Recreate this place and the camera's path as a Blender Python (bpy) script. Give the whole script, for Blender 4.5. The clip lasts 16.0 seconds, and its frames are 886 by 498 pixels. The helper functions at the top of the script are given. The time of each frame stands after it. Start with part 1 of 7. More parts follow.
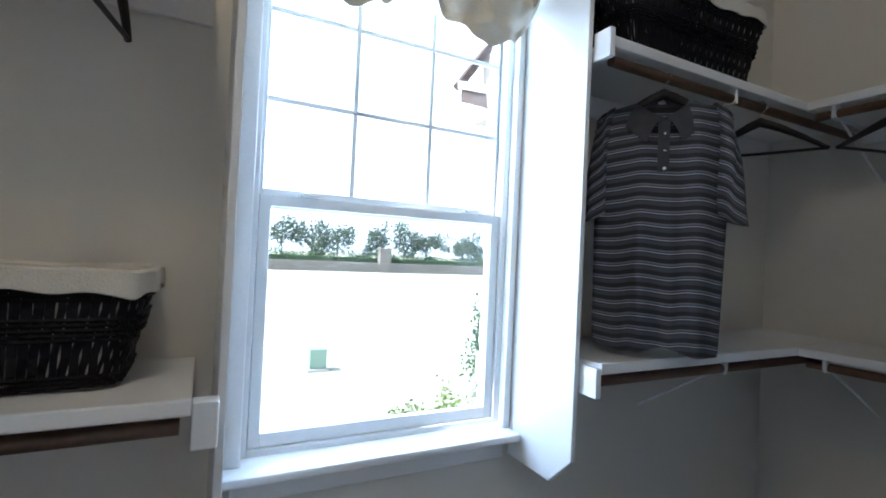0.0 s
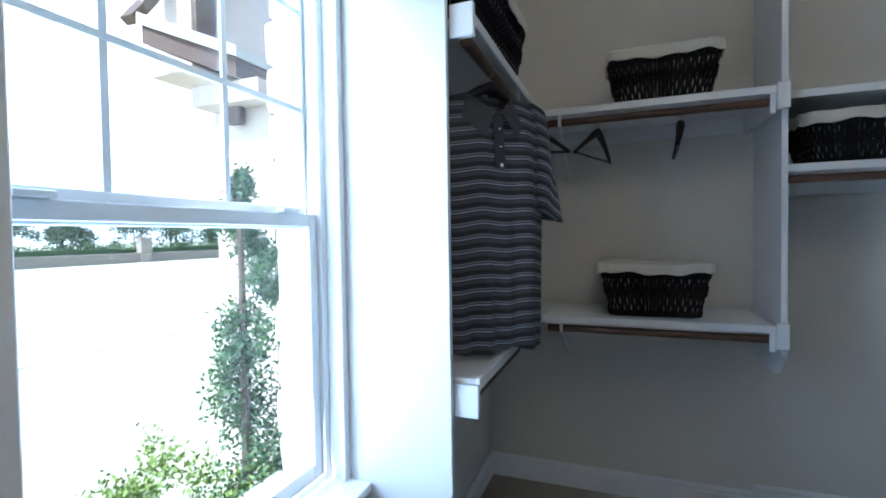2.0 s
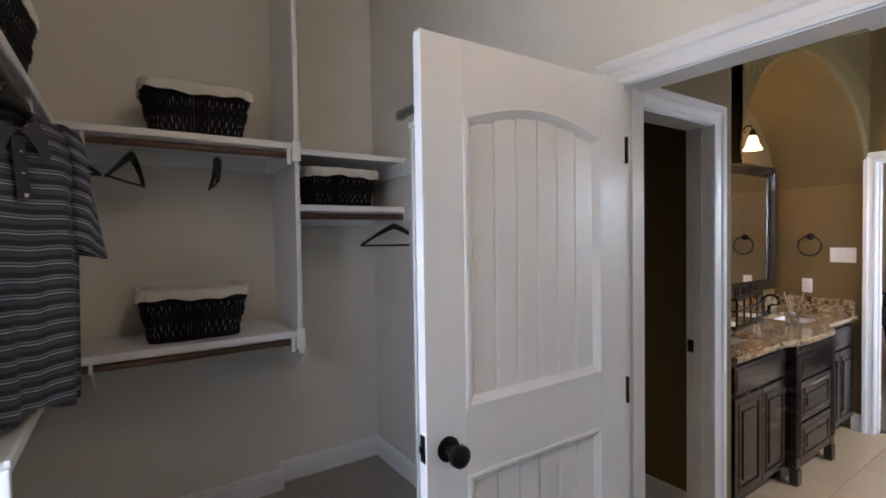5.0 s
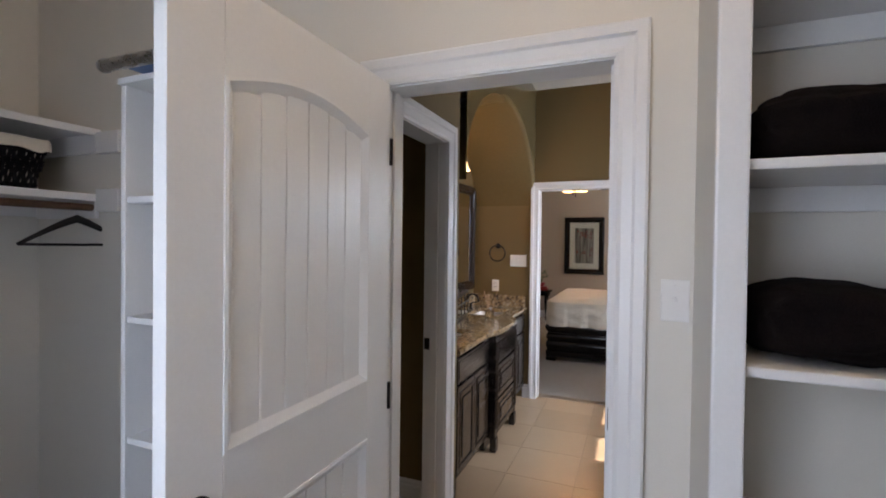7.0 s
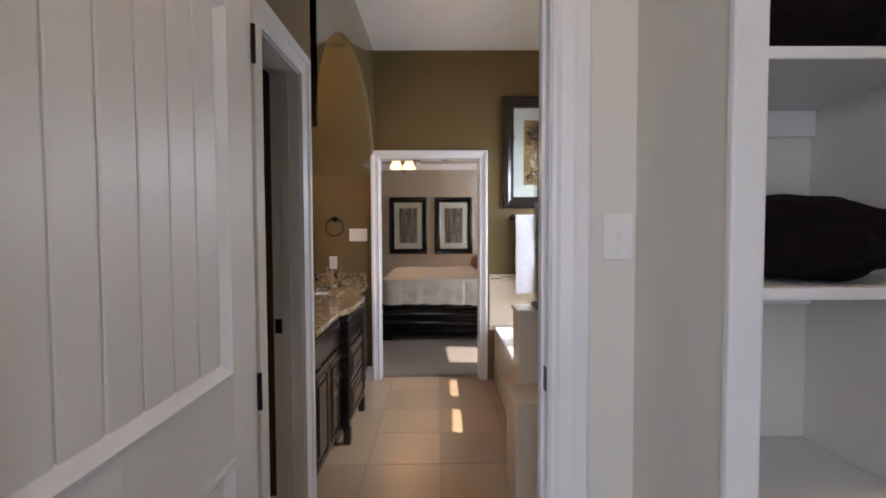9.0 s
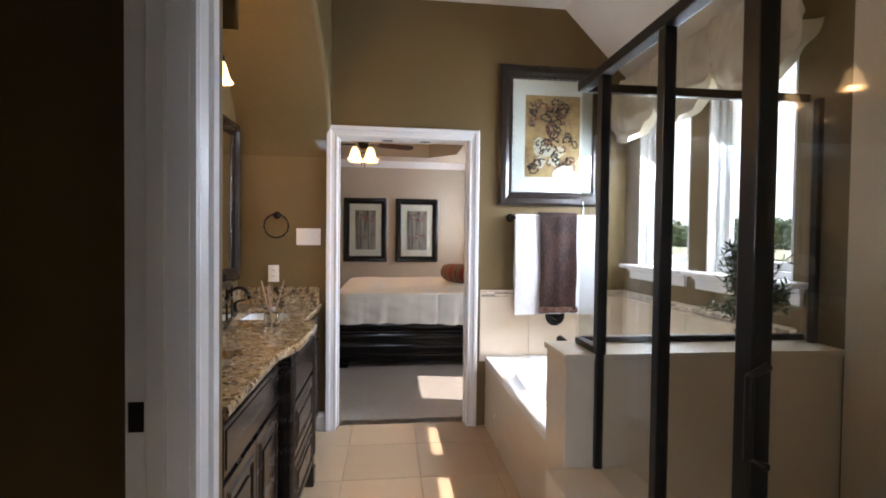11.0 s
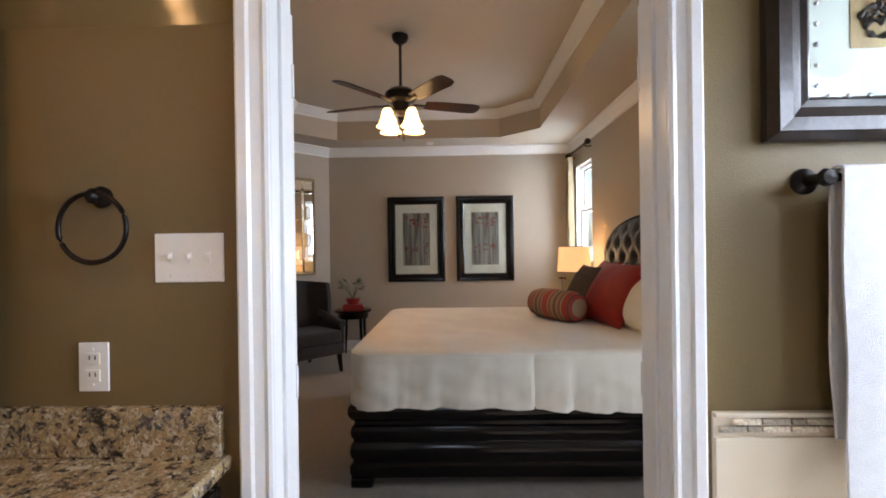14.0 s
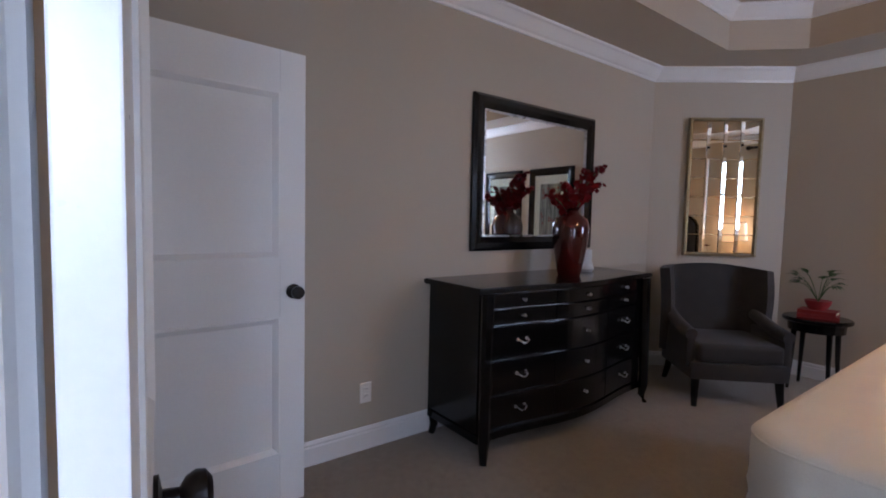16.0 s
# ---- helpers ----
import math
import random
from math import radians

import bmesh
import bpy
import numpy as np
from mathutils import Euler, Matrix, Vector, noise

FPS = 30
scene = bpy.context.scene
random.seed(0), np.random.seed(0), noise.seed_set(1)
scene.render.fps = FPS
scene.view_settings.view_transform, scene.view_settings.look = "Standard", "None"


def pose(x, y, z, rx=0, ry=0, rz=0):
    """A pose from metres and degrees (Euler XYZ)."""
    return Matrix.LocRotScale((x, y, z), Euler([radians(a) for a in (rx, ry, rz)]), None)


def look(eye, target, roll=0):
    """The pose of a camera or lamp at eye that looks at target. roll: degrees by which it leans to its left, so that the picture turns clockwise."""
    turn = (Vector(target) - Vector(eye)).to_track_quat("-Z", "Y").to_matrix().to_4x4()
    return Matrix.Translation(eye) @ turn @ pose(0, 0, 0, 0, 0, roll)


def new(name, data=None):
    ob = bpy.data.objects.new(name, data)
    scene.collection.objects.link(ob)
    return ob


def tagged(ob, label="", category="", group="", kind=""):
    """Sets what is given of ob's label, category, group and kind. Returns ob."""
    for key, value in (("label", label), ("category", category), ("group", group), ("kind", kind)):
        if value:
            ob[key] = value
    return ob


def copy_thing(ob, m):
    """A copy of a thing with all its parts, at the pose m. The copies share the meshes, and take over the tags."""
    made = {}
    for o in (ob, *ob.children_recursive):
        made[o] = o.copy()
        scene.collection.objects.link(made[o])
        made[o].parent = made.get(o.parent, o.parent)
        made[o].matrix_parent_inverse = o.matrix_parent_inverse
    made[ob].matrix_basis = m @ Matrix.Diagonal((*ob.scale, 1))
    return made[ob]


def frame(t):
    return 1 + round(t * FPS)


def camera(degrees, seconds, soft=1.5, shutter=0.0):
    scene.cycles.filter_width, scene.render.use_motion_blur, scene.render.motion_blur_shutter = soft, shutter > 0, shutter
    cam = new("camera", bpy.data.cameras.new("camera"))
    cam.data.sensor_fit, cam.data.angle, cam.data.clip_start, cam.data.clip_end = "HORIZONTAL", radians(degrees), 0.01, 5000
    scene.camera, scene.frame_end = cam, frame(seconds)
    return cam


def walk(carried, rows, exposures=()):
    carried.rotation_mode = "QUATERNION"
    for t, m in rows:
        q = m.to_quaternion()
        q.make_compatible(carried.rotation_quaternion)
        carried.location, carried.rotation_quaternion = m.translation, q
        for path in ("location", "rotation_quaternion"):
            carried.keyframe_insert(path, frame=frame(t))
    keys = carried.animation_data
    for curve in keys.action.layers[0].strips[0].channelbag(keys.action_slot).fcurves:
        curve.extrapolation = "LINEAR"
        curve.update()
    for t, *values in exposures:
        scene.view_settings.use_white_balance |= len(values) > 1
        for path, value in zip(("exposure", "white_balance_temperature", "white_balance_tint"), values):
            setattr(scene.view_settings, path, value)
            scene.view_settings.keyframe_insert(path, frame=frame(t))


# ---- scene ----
cam = camera(86.7, 16.0, soft=1.8)
PATH = [
    (0, (-0.073, 0.014, 1.37), (0.835, 1.797, 1.398), 2.7),
    (0.5, (-0.122, 0.199, 1.378), (1.092, 1.789, 1.393), 2.5),
    (1, (-0.182, 0.386, 1.395), (1.329, 1.697, 1.396), 1.8),
    (1.5, (-0.202, 0.565, 1.426), (1.517, 1.586, 1.394), 0.3),
    (2, (-0.221, 0.675, 1.461), (1.645, 1.391, 1.407), -0.9),
    (2.5, (-0.28, 0.744, 1.485), (1.685, 1.112, 1.447), -1.0),
    (3, (-0.332, 0.807, 1.505), (1.668, 0.804, 1.499), -0.7),
    (3.5, (-0.355, 0.84, 1.524), (1.611, 0.476, 1.537), -0.4),
    (4, (-0.352, 0.838, 1.553), (1.55, 0.22, 1.552), -0.3),
    (4.5, (-0.37, 0.817, 1.561), (1.436, -0.041, 1.538), -0.6),
    (5, (-0.408, 0.812, 1.556), (1.25, -0.305, 1.502), -0.9),
    (7.5, (-0.094, 0.772, 1.524), (0.452, -1.152, 1.485), 0.5),
    (8, (0.006, 0.708, 1.497), (0.374, -1.257, 1.423), 0.1),
    (8.5, (0.093, 0.617, 1.457), (0.272, -1.373, 1.365), 0.2),
    (9, (0.147, 0.506, 1.401), (0.128, -1.493, 1.321), -0.2),
    (11.3, (0.344, -0.696, 1.358), (0.037, -2.672, 1.322), 1.5),
    (11.5, (0.35, -0.829, 1.355), (-0.01, -2.797, 1.324), 1.9),
    (12, (0.359, -1.202, 1.344), (0.009, -3.17, 1.296), 1.2),
    (12.5, (0.352, -1.6, 1.353), (0.067, -3.579, 1.298), 0.3),
    (13, (0.35, -2.004, 1.365), (0.117, -3.99, 1.317), -0.0),
    (13.5, (0.298, -2.389, 1.376), (0.198, -4.386, 1.34), -1.0),
    (14, (0.266, -2.747, 1.375), (0.31, -4.747, 1.37), -0.8),
    (14.5, (0.245, -3.137, 1.362), (0.489, -5.122, 1.342), -0.1),
    (15, (0.249, -3.459, 1.363), (1.018, -5.305, 1.328), 0.2),
    (15.5, (0.324, -3.761, 1.363), (1.572, -5.322, 1.281), 1.3),
    (16, (0.379, -4.038, 1.331), (1.974, -5.238, 1.204), 1.3),
]
walk(cam, [(t, look(eye, target, roll)) for t, eye, target, roll in PATH], exposures=[
    (0.0, 1.18, 5350, 13), (3.5, 1.02, 4900, 9), (5.0, 1.00, 6350, 23), (7.5, 0.76, 6550, 23), (9.0, 0.63, 6750, 25),
    (11.5, 1.06, 6450, 21), (13.5, 1.04, 6400, 19), (14.5, 0.74, 6400, 21), (15.3, 0.66, 5950, 23), (16.0, 0.80, 5550, 26)])

# ---------- light ----------
world = bpy.data.worlds.new("sky")
scene.world = world
world.use_nodes = True
wn = world.node_tree.nodes
sky = wn.new("ShaderNodeTexSky")
sky.sky_type = "NISHITA"
sky.sun_disc = False
SUN_WAY = Vector((1.0, -0.17, -1.43)).normalized()
sky.sun_elevation = math.asin(-SUN_WAY.z)
sky.sun_rotation = math.atan2(-SUN_WAY.x, -SUN_WAY.y)
sky.air_density, sky.dust_density = 1.0, 2.0
world.node_tree.links.new(sky.outputs[0], wn["Background"].inputs[0])
wn["Background"].inputs[1].default_value = 0.15

sun_data = bpy.data.lights.new("sun", "SUN")
sun_data.energy, sun_data.angle, sun_data.color = 5.0, radians(0.6), (1.0, 0.95, 0.86)
sun = new("sun", sun_data)
sun.matrix_world = Matrix.Translation((-30, 5, 40)) @ SUN_WAY.to_track_quat("-Z", "Y").to_matrix().to_4x4()


def window_light(name, place, way, width, height, watts, color=(0.72, 0.86, 1.0)):
    """Sky light in a window's opening."""
    d = bpy.data.lights.new(name, "AREA")
    d.shape, d.size, d.size_y, d.energy, d.color = "RECTANGLE", width, height, watts, color
    ob = new(name, d)
    ob.matrix_world = look(place, Vector(place) + Vector(way))
    return ob


window_light("closet_window_light", (0.49, 1.74, 1.7), (0, -1, -0.12), 1.3, 1.9, 27, (0.66, 0.80, 1.0))
window_light("bath_window_light", (-1.66, -3.36, 1.7), (1, 0, -0.9), 0.5, 1.0, 32)
window_light("bath_window_light", (-1.66, -2.63, 1.7), (1, 0, -0.9), 0.5, 1.0, 13)
window_light("bedroom_window_light", (-1.58, -4.52, 1.4), (1, 0, 0.25), 0.8, 1.5, 9)
window_light("bedroom_window_light", (-1.58, -8.6, 1.8), (1, 0, 0.15), 0.6, 1.1, 22)


def glow(name, place, watts, radius=0.04, color=(1.0, 0.62, 0.28)):
    d = bpy.data.lights.new(name, "POINT")
    d.energy, d.shadow_soft_size, d.color = watts, radius, color
    ob = new(name, d)
    ob.location = place
    return ob


# ---------- materials ----------
def surf(name, a, b=None, rough=0.6, scale=6.0, fine=90.0, bump=0.05, metal=0.0, wear=0.5, stretch=(1, 1, 1), spec=0.5, coat=0.0, sheen=0.0, random=0.0):
    """A surface of two mixed colours at two scales, with fine relief."""
    m = bpy.data.materials.new(name)
    m.use_nodes = True
    t, n = m.node_tree, m.node_tree.nodes
    p = n["Principled BSDF"]
    b = b or tuple(c * 0.86 for c in a)
    geo = n.new("ShaderNodeTexCoord")
    mp = n.new("ShaderNodeMapping")
    mp.inputs["Scale"].default_value = stretch
    mp.inputs["Location"].default_value = (3.37, 5.41, 7.29)
    t.links.new(geo.outputs["Object"], mp.inputs[0])
    n1, n2 = n.new("ShaderNodeTexNoise"), n.new("ShaderNodeTexNoise")
    for k, s, d in ((n1, scale, 6), (n2, fine, 3)):
        k.inputs["Scale"].default_value, k.inputs["Detail"].default_value = s, d
        t.links.new(mp.outputs[0], k.inputs["Vector"])
    mx = n.new("ShaderNodeMath")
    mx.operation = "MULTIPLY_ADD"
    mx.inputs[1].default_value, mx.inputs[2].default_value = 0.45, 0.0
    t.links.new(n2.outputs["Fac"], mx.inputs[0])
    ad = n.new("ShaderNodeMath")
    ad.operation = "MULTIPLY_ADD"
    ad.inputs[1].default_value = 0.55
    t.links.new(n1.outputs["Fac"], ad.inputs[0])
    t.links.new(mx.outputs[0], ad.inputs[2])
    rp = n.new("ShaderNodeMapRange")
    rp.inputs["From Min"].default_value, rp.inputs["From Max"].default_value = 0.5 - 0.25 * wear, 0.5 + 0.25 * wear
    t.links.new(ad.outputs[0], rp.inputs[0])
    mix = n.new("ShaderNodeMix")
    mix.data_type = "RGBA"
    mix.inputs[6].default_value, mix.inputs[7].default_value = (*b, 1), (*a, 1)
    t.links.new(rp.outputs[0], mix.inputs[0])
    out = mix.outputs[2]
    if random:
        info, hv = n.new("ShaderNodeObjectInfo"), n.new("ShaderNodeHueSaturation")
        rr = n.new("ShaderNodeMapRange")
        rr.inputs["To Min"].default_value, rr.inputs["To Max"].default_value = 1 - random, 1 + random
        t.links.new(info.outputs["Random"], rr.inputs[0])
        t.links.new(rr.outputs[0], hv.inputs["Value"])
        t.links.new(out, hv.inputs["Color"])
        out = hv.outputs[0]
    t.links.new(out, p.inputs["Base Color"])
    rg = n.new("ShaderNodeMapRange")
    rg.inputs["To Min"].default_value, rg.inputs["To Max"].default_value = max(0.02, rough - 0.07), min(1, rough + 0.07)
    t.links.new(ad.outputs[0], rg.inputs[0])
    t.links.new(rg.outputs[0], p.inputs["Roughness"])
    p.inputs["Metallic"].default_value = metal
    p.inputs["Specular IOR Level"].default_value = spec
    p.inputs["Coat Weight"].default_value = coat
    p.inputs["Coat Roughness"].default_value = 0.12
    p.inputs["Sheen Weight"].default_value = sheen
    if bump:
        bp = n.new("ShaderNodeBump")
        bp.inputs["Strength"].default_value, bp.inputs["Distance"].default_value = bump, 0.01
        t.links.new(n2.outputs["Fac"], bp.inputs["Height"])
        t.links.new(bp.outputs[0], p.inputs["Normal"])
    return m


def plain(name, color, rough=0.5, metal=0.0, emit=0.0, glass=0.0, ior=1.45):
    m = bpy.data.materials.new(name)
    m.use_nodes = True
    p = m.node_tree.nodes["Principled BSDF"]
    p.inputs["Base Color"].default_value = (*color, 1)
    p.inputs["Roughness"].default_value, p.inputs["Metallic"].default_value = rough, metal
    p.inputs["Transmission Weight"].default_value, p.inputs["IOR"].default_value = glass, ior
    if emit:
        p.inputs["Emission Color"].default_value, p.inputs["Emission Strength"].default_value = (*color, 1), emit
    return m


def pane_glass(name, tint=(0.95, 0.98, 0.97), gloss=0.05):
    """Thin clear pane: see-through with a fresnel sheen."""
    m = bpy.data.materials.new(name)
    m.use_nodes = True
    t, n = m.node_tree, m.node_tree.nodes
    n.remove(n["Principled BSDF"])
    tr, gl, mx, fr = n.new("ShaderNodeBsdfTransparent"), n.new("ShaderNodeBsdfGlossy"), n.new("ShaderNodeMixShader"), n.new("ShaderNodeLayerWeight")
    tr.inputs[0].default_value = (*tint, 1)
    gl.inputs["Roughness"].default_value = 0.02
    fr.inputs["Blend"].default_value = 0.3
    mr = n.new("ShaderNodeMapRange")
    mr.inputs["To Min"].default_value, mr.inputs["To Max"].default_value = gloss, 0.55
    pw = n.new("ShaderNodeMath")
    pw.operation = "POWER"
    pw.inputs[1].default_value = 3.0
    t.links.new(fr.outputs["Facing"], pw.inputs[0])
    t.links.new(pw.outputs[0], mr.inputs[0])
    t.links.new(mr.outputs[0], mx.inputs[0])
    t.links.new(tr.outputs[0], mx.inputs[1])
    t.links.new(gl.outputs[0], mx.inputs[2])
    t.links.new(mx.outputs[0], n["Material Output"].inputs[0])
    return m


CREAM = surf("cream_wall_paint", (0.71, 0.68, 0.61), (0.69, 0.66, 0.59), 0.62, 1.2, 260, 0.12)
OLIVE = surf("olive_wall_paint", (0.176, 0.121, 0.048), (0.160, 0.109, 0.043), 0.5, 1.2, 240, 0.12, spec=0.35)
TAUPE = surf("taupe_wall_paint", (0.47, 0.41, 0.325), (0.455, 0.395, 0.31), 0.6, 1.2, 240, 0.12)
CEILW = surf("ceiling_paint", (0.78, 0.75, 0.69), (0.75, 0.72, 0.66), 0.8, 2, 200, 0.2)
TRAYP = surf("tray_paint", (0.50, 0.43, 0.34), (0.48, 0.41, 0.32), 0.7, 2, 200, 0.15)
TRIM = surf("white_trim_paint", (0.80, 0.80, 0.79), (0.77, 0.77, 0.76), 0.3, 3, 120, 0.03)
CARPET = surf("beige_carpet", (0.40, 0.355, 0.29), (0.27, 0.235, 0.19), 0.95, 25, 420, 0.9, sheen=0.3, wear=0.8)
CARPETC = surf("tan_carpet", (0.40, 0.34, 0.265), (0.28, 0.235, 0.18), 0.95, 25, 420, 0.9, sheen=0.3, wear=0.8)
FTILE = surf("beige_floor_tile", (0.52, 0.375, 0.235), (0.47, 0.335, 0.205), 0.27, 3.5, 9, 0.0, wear=2.0, random=0.10)
FTILE.node_tree.links.remove(FTILE.node_tree.nodes["Principled BSDF"].inputs["Roughness"].links[0])
FTILE.node_tree.nodes["Principled BSDF"].inputs["Roughness"].default_value = 0.27
GROUT = surf("grout", (0.43, 0.31, 0.195), None, 0.9, 30, 200, 0.2)
WTILE = surf("cream_wall_tile", (0.76, 0.66, 0.51), (0.70, 0.59, 0.44), 0.25, 4, 14, 0.0, wear=1.2, random=0.04)
ESPRESSO = surf("espresso_wood", (0.022, 0.015, 0.012), (0.012, 0.009, 0.008), 0.26, 3, 60, 0.04, stretch=(1, 1, 8), coat=0.3)
BLACKWOOD = surf("black_lacquer_wood", (0.006, 0.005, 0.005), (0.003, 0.003, 0.003), 0.16, 4, 60, 0.02, spec=0.30, coat=0.15)
BRONZE = surf("oil_rubbed_bronze", (0.022, 0.018, 0.016), (0.012, 0.01, 0.01), 0.32, 20, 120, 0.03, metal=0.7)
ROD = surf("brown_closet_rod", (0.12, 0.06, 0.03), (0.06, 0.03, 0.016), 0.4, 5, 60, 0.05, stretch=(1, 1, 1))
VINYL = surf("white_vinyl_frame", (0.74, 0.76, 0.76), (0.71, 0.73, 0.73), 0.35, 3, 90, 0.02)
GLASS = pane_glass("window_glass")
MIRROR = plain("mirror_silver", (0.9, 0.9, 0.88), 0.01, 1.0)


# ---------- building helpers ----------
def part(name, bm, material, parent=None, label="", smooth=False):
    me = bpy.data.meshes.new(name)
    bmesh.ops.recalc_face_normals(bm, faces=bm.faces)
    if smooth:
        for f in bm.faces:
            f.smooth = True
    bm.to_mesh(me)
    bm.free()
    if smooth:
        me.set_sharp_from_angle(angle=radians(40))
    me.materials.append(material)
    ob = new(name, me)
    if parent is not None:
        ob.parent = parent
    if label:
        ob["label"] = label
    return ob


def thing(name, place, label, category, group="", rz=0.0, kind=""):
    ob = new(name)
    ob.matrix_world = pose(*place, 0, 0, rz)
    return tagged(ob, label, category, group, kind)


def structure(name, bm, material, label="", category=""):
    return tagged(part(name, bm, material), label, category, "", "structure")


def box(lo, hi, bevel=0.0, bm=None, seg=2):
    """Adds a box from corner to corner, with rounded edges."""
    own = bmesh.new()
    c = [(a + b) / 2 for a, b in zip(lo, hi)]
    s = [abs(b - a) for a, b in zip(lo, hi)]
    bmesh.ops.create_cube(own, size=1, matrix=Matrix.Translation(c) @ Matrix.Diagonal((*s, 1)))
    if bevel:
        bmesh.ops.bevel(own, geom=own.edges[:], offset=min(bevel, min(s) * 0.45), segments=seg, profile=0.6, affect="EDGES")
    return join(bm, own)


def join(bm, own):
    if bm is None:
        return own
    me = bpy.data.meshes.new("tmp")
    own.to_mesh(me)
    own.free()
    bm.from_mesh(me)
    bpy.data.meshes.remove(me)
    return bm


def moved(bm, m):
    bmesh.ops.transform(bm, matrix=m, verts=bm.verts)
    return bm


def lathe(profile, seg=20, bm=None):
    """Turns (radius, height) pairs round the z axis."""
    own = bmesh.new()
    rings = []
    for r, z in profile:
        rings.append([own.verts.new((max(r, 1e-4) * math.cos(2 * math.pi * i / seg), max(r, 1e-4) * math.sin(2 * math.pi * i / seg), z)) for i in range(seg)])
    for a, b in zip(rings, rings[1:]):
        for i in range(seg):
            own.faces.new((a[i], a[(i + 1) % seg], b[(i + 1) % seg], b[i]))
    own.faces.new(rings[0][::-1])
    own.faces.new(rings[-1])
    return join(bm, own)


def tube(points, radius, seg=10, bm=None, closed=False):
    """A round bar along points; radius is one number or one a point."""
    own = bmesh.new()
    pts = [Vector(p) for p in points]
    n = len(pts)
    rad = radius if isinstance(radius, (list, tuple)) else [radius] * n
    rings = []
    up = Vector((0, 0, 1))
    for i, p in enumerate(pts):
        if closed:
            d = pts[(i + 1) % n] - pts[i - 1]
        else:
            d = pts[min(i + 1, n - 1)] - pts[max(i - 1, 0)]
        d.normalize()
        ref = up if abs(d.z) < 0.93 else Vector((1, 0, 0))
        u = d.cross(ref).normalized()
        v = d.cross(u).normalized()
        rings.append([own.verts.new(p + rad[i] * (math.cos(2 * math.pi * k / seg) * u + math.sin(2 * math.pi * k / seg) * v)) for k in range(seg)])
    pairs = list(zip(rings, rings[1:])) + ([(rings[-1], rings[0])] if closed else [])
    for a, b in pairs:
        for k in range(seg):
            own.faces.new((a[k], a[(k + 1) % seg], b[(k + 1) % seg], b[k]))
    if not closed:
        own.faces.new(rings[0][::-1])
        own.faces.new(rings[-1])
    return join(bm, own)


def moulding(path, profile, up=(0, 0, 1), closed=False, bm=None):
    """Sweeps a profile (out, along up) along a path with mitred corners; out is to the left of the way."""
    own = bmesh.new()
    pts, up = [Vector(p) for p in path], Vector(up)
    n, rings = len(pts), []
    for i, p in enumerate(pts):
        a = (pts[i] - pts[i - 1]).normalized() if (i > 0 or closed) else (pts[1] - pts[0]).normalized()
        b = (pts[(i + 1) % n] - pts[i]).normalized() if (i < n - 1 or closed) else a
        na, nb = up.cross(a), up.cross(b)
        m = (na + nb).normalized()
        k = 1 / max(0.3, m.dot(na))
        rings.append([own.verts.new(p + m * (o * k) + up * h) for o, h in profile])
    q = len(profile)
    for a, b in list(zip(rings, rings[1:])) + ([(rings[-1], rings[0])] if closed else []):
        for k in range(q):
            own.faces.new((a[k], a[(k + 1) % q], b[(k + 1) % q], b[k]))
    if not closed:
        own.faces.new(rings[0][::-1])
        own.faces.new(rings[-1])
    return join(bm, own)


def slab(outline, z0, z1, bevel=0.0, bm=None):
    """A flat piece with the outline (x, y), from z0 to z1."""
    own = bmesh.new()
    f = own.faces.new([own.verts.new((x, y, z0)) for x, y in outline])
    r = bmesh.ops.extrude_face_region(own, geom=[f])
    bmesh.ops.translate(own, vec=(0, 0, z1 - z0), verts=[v for v in r["geom"] if isinstance(v, bmesh.types.BMVert)])
    if bevel:
        bmesh.ops.bevel(own, geom=[e for e in own.edges if abs(e.verts[0].co.z - e.verts[1].co.z) < 1e-6], offset=bevel, segments=2, affect="EDGES")
    return join(bm, own)


def wall_with_holes(axis, face0, face1, a0, a1, z0, z1, holes, bm=None):
    """A wall between two faces on an axis ('x': faces at x), from a0 to a1, with holes (b0, b1, h0, h1) through it."""
    own = bm or bmesh.new()
    cuts = sorted({a0, a1, *[v for h in holes for v in h[:2]]})
    for b0, b1 in zip(cuts, cuts[1:]):
        mid = (b0 + b1) / 2
        levels = [z0]
        for h in sorted([h for h in holes if h[0] < mid < h[1]], key=lambda h: h[2]):
            levels += [h[2], h[3]]
        levels.append(z1)
        for c0, c1 in zip(levels[::2], levels[1::2]):
            if c1 - c0 > 1e-4:
                lo, hi = ((face0, b0, c0), (face1, b1, c1)) if axis == "x" else ((b0, face0, c0), (b1, face1, c1))
                own = box(lo, hi, 0, own)
    return own


# ---------- the large structure ----------
structure("wall_closet_north", wall_with_holes("y", 1.44, 1.60, -1.3, 2.78, -0.4, 3.4, [(0.03, 0.955, 0.73, 2.455)]), CREAM, "cream painted closet wall round a tall window", "wall")
structure("wall_closet_east", box((2.55, 0.06, -0.4), (2.78, 1.44, 3.4)), CREAM, "cream painted closet wall with shelves", "wall")
structure("wall_closet_east_alcove", box((2.64, -0.65, -0.4), (2.78, 0.06, 3.4)), CREAM, "cream painted closet alcove wall", "wall")
structure("wall_closet_west", box((-1.3, -0.65, -0.4), (-0.77, 1.44, 3.4)), CREAM, "cream painted closet end wall", "wall")
structure("wall_closet_south", wall_with_holes("y", -0.71, -0.65, -1.3, 2.78, -0.4, 3.4, [(-0.14, 0.63, -0.4, 2.085)]), CREAM, "cream painted wall with a doorway", "wall")
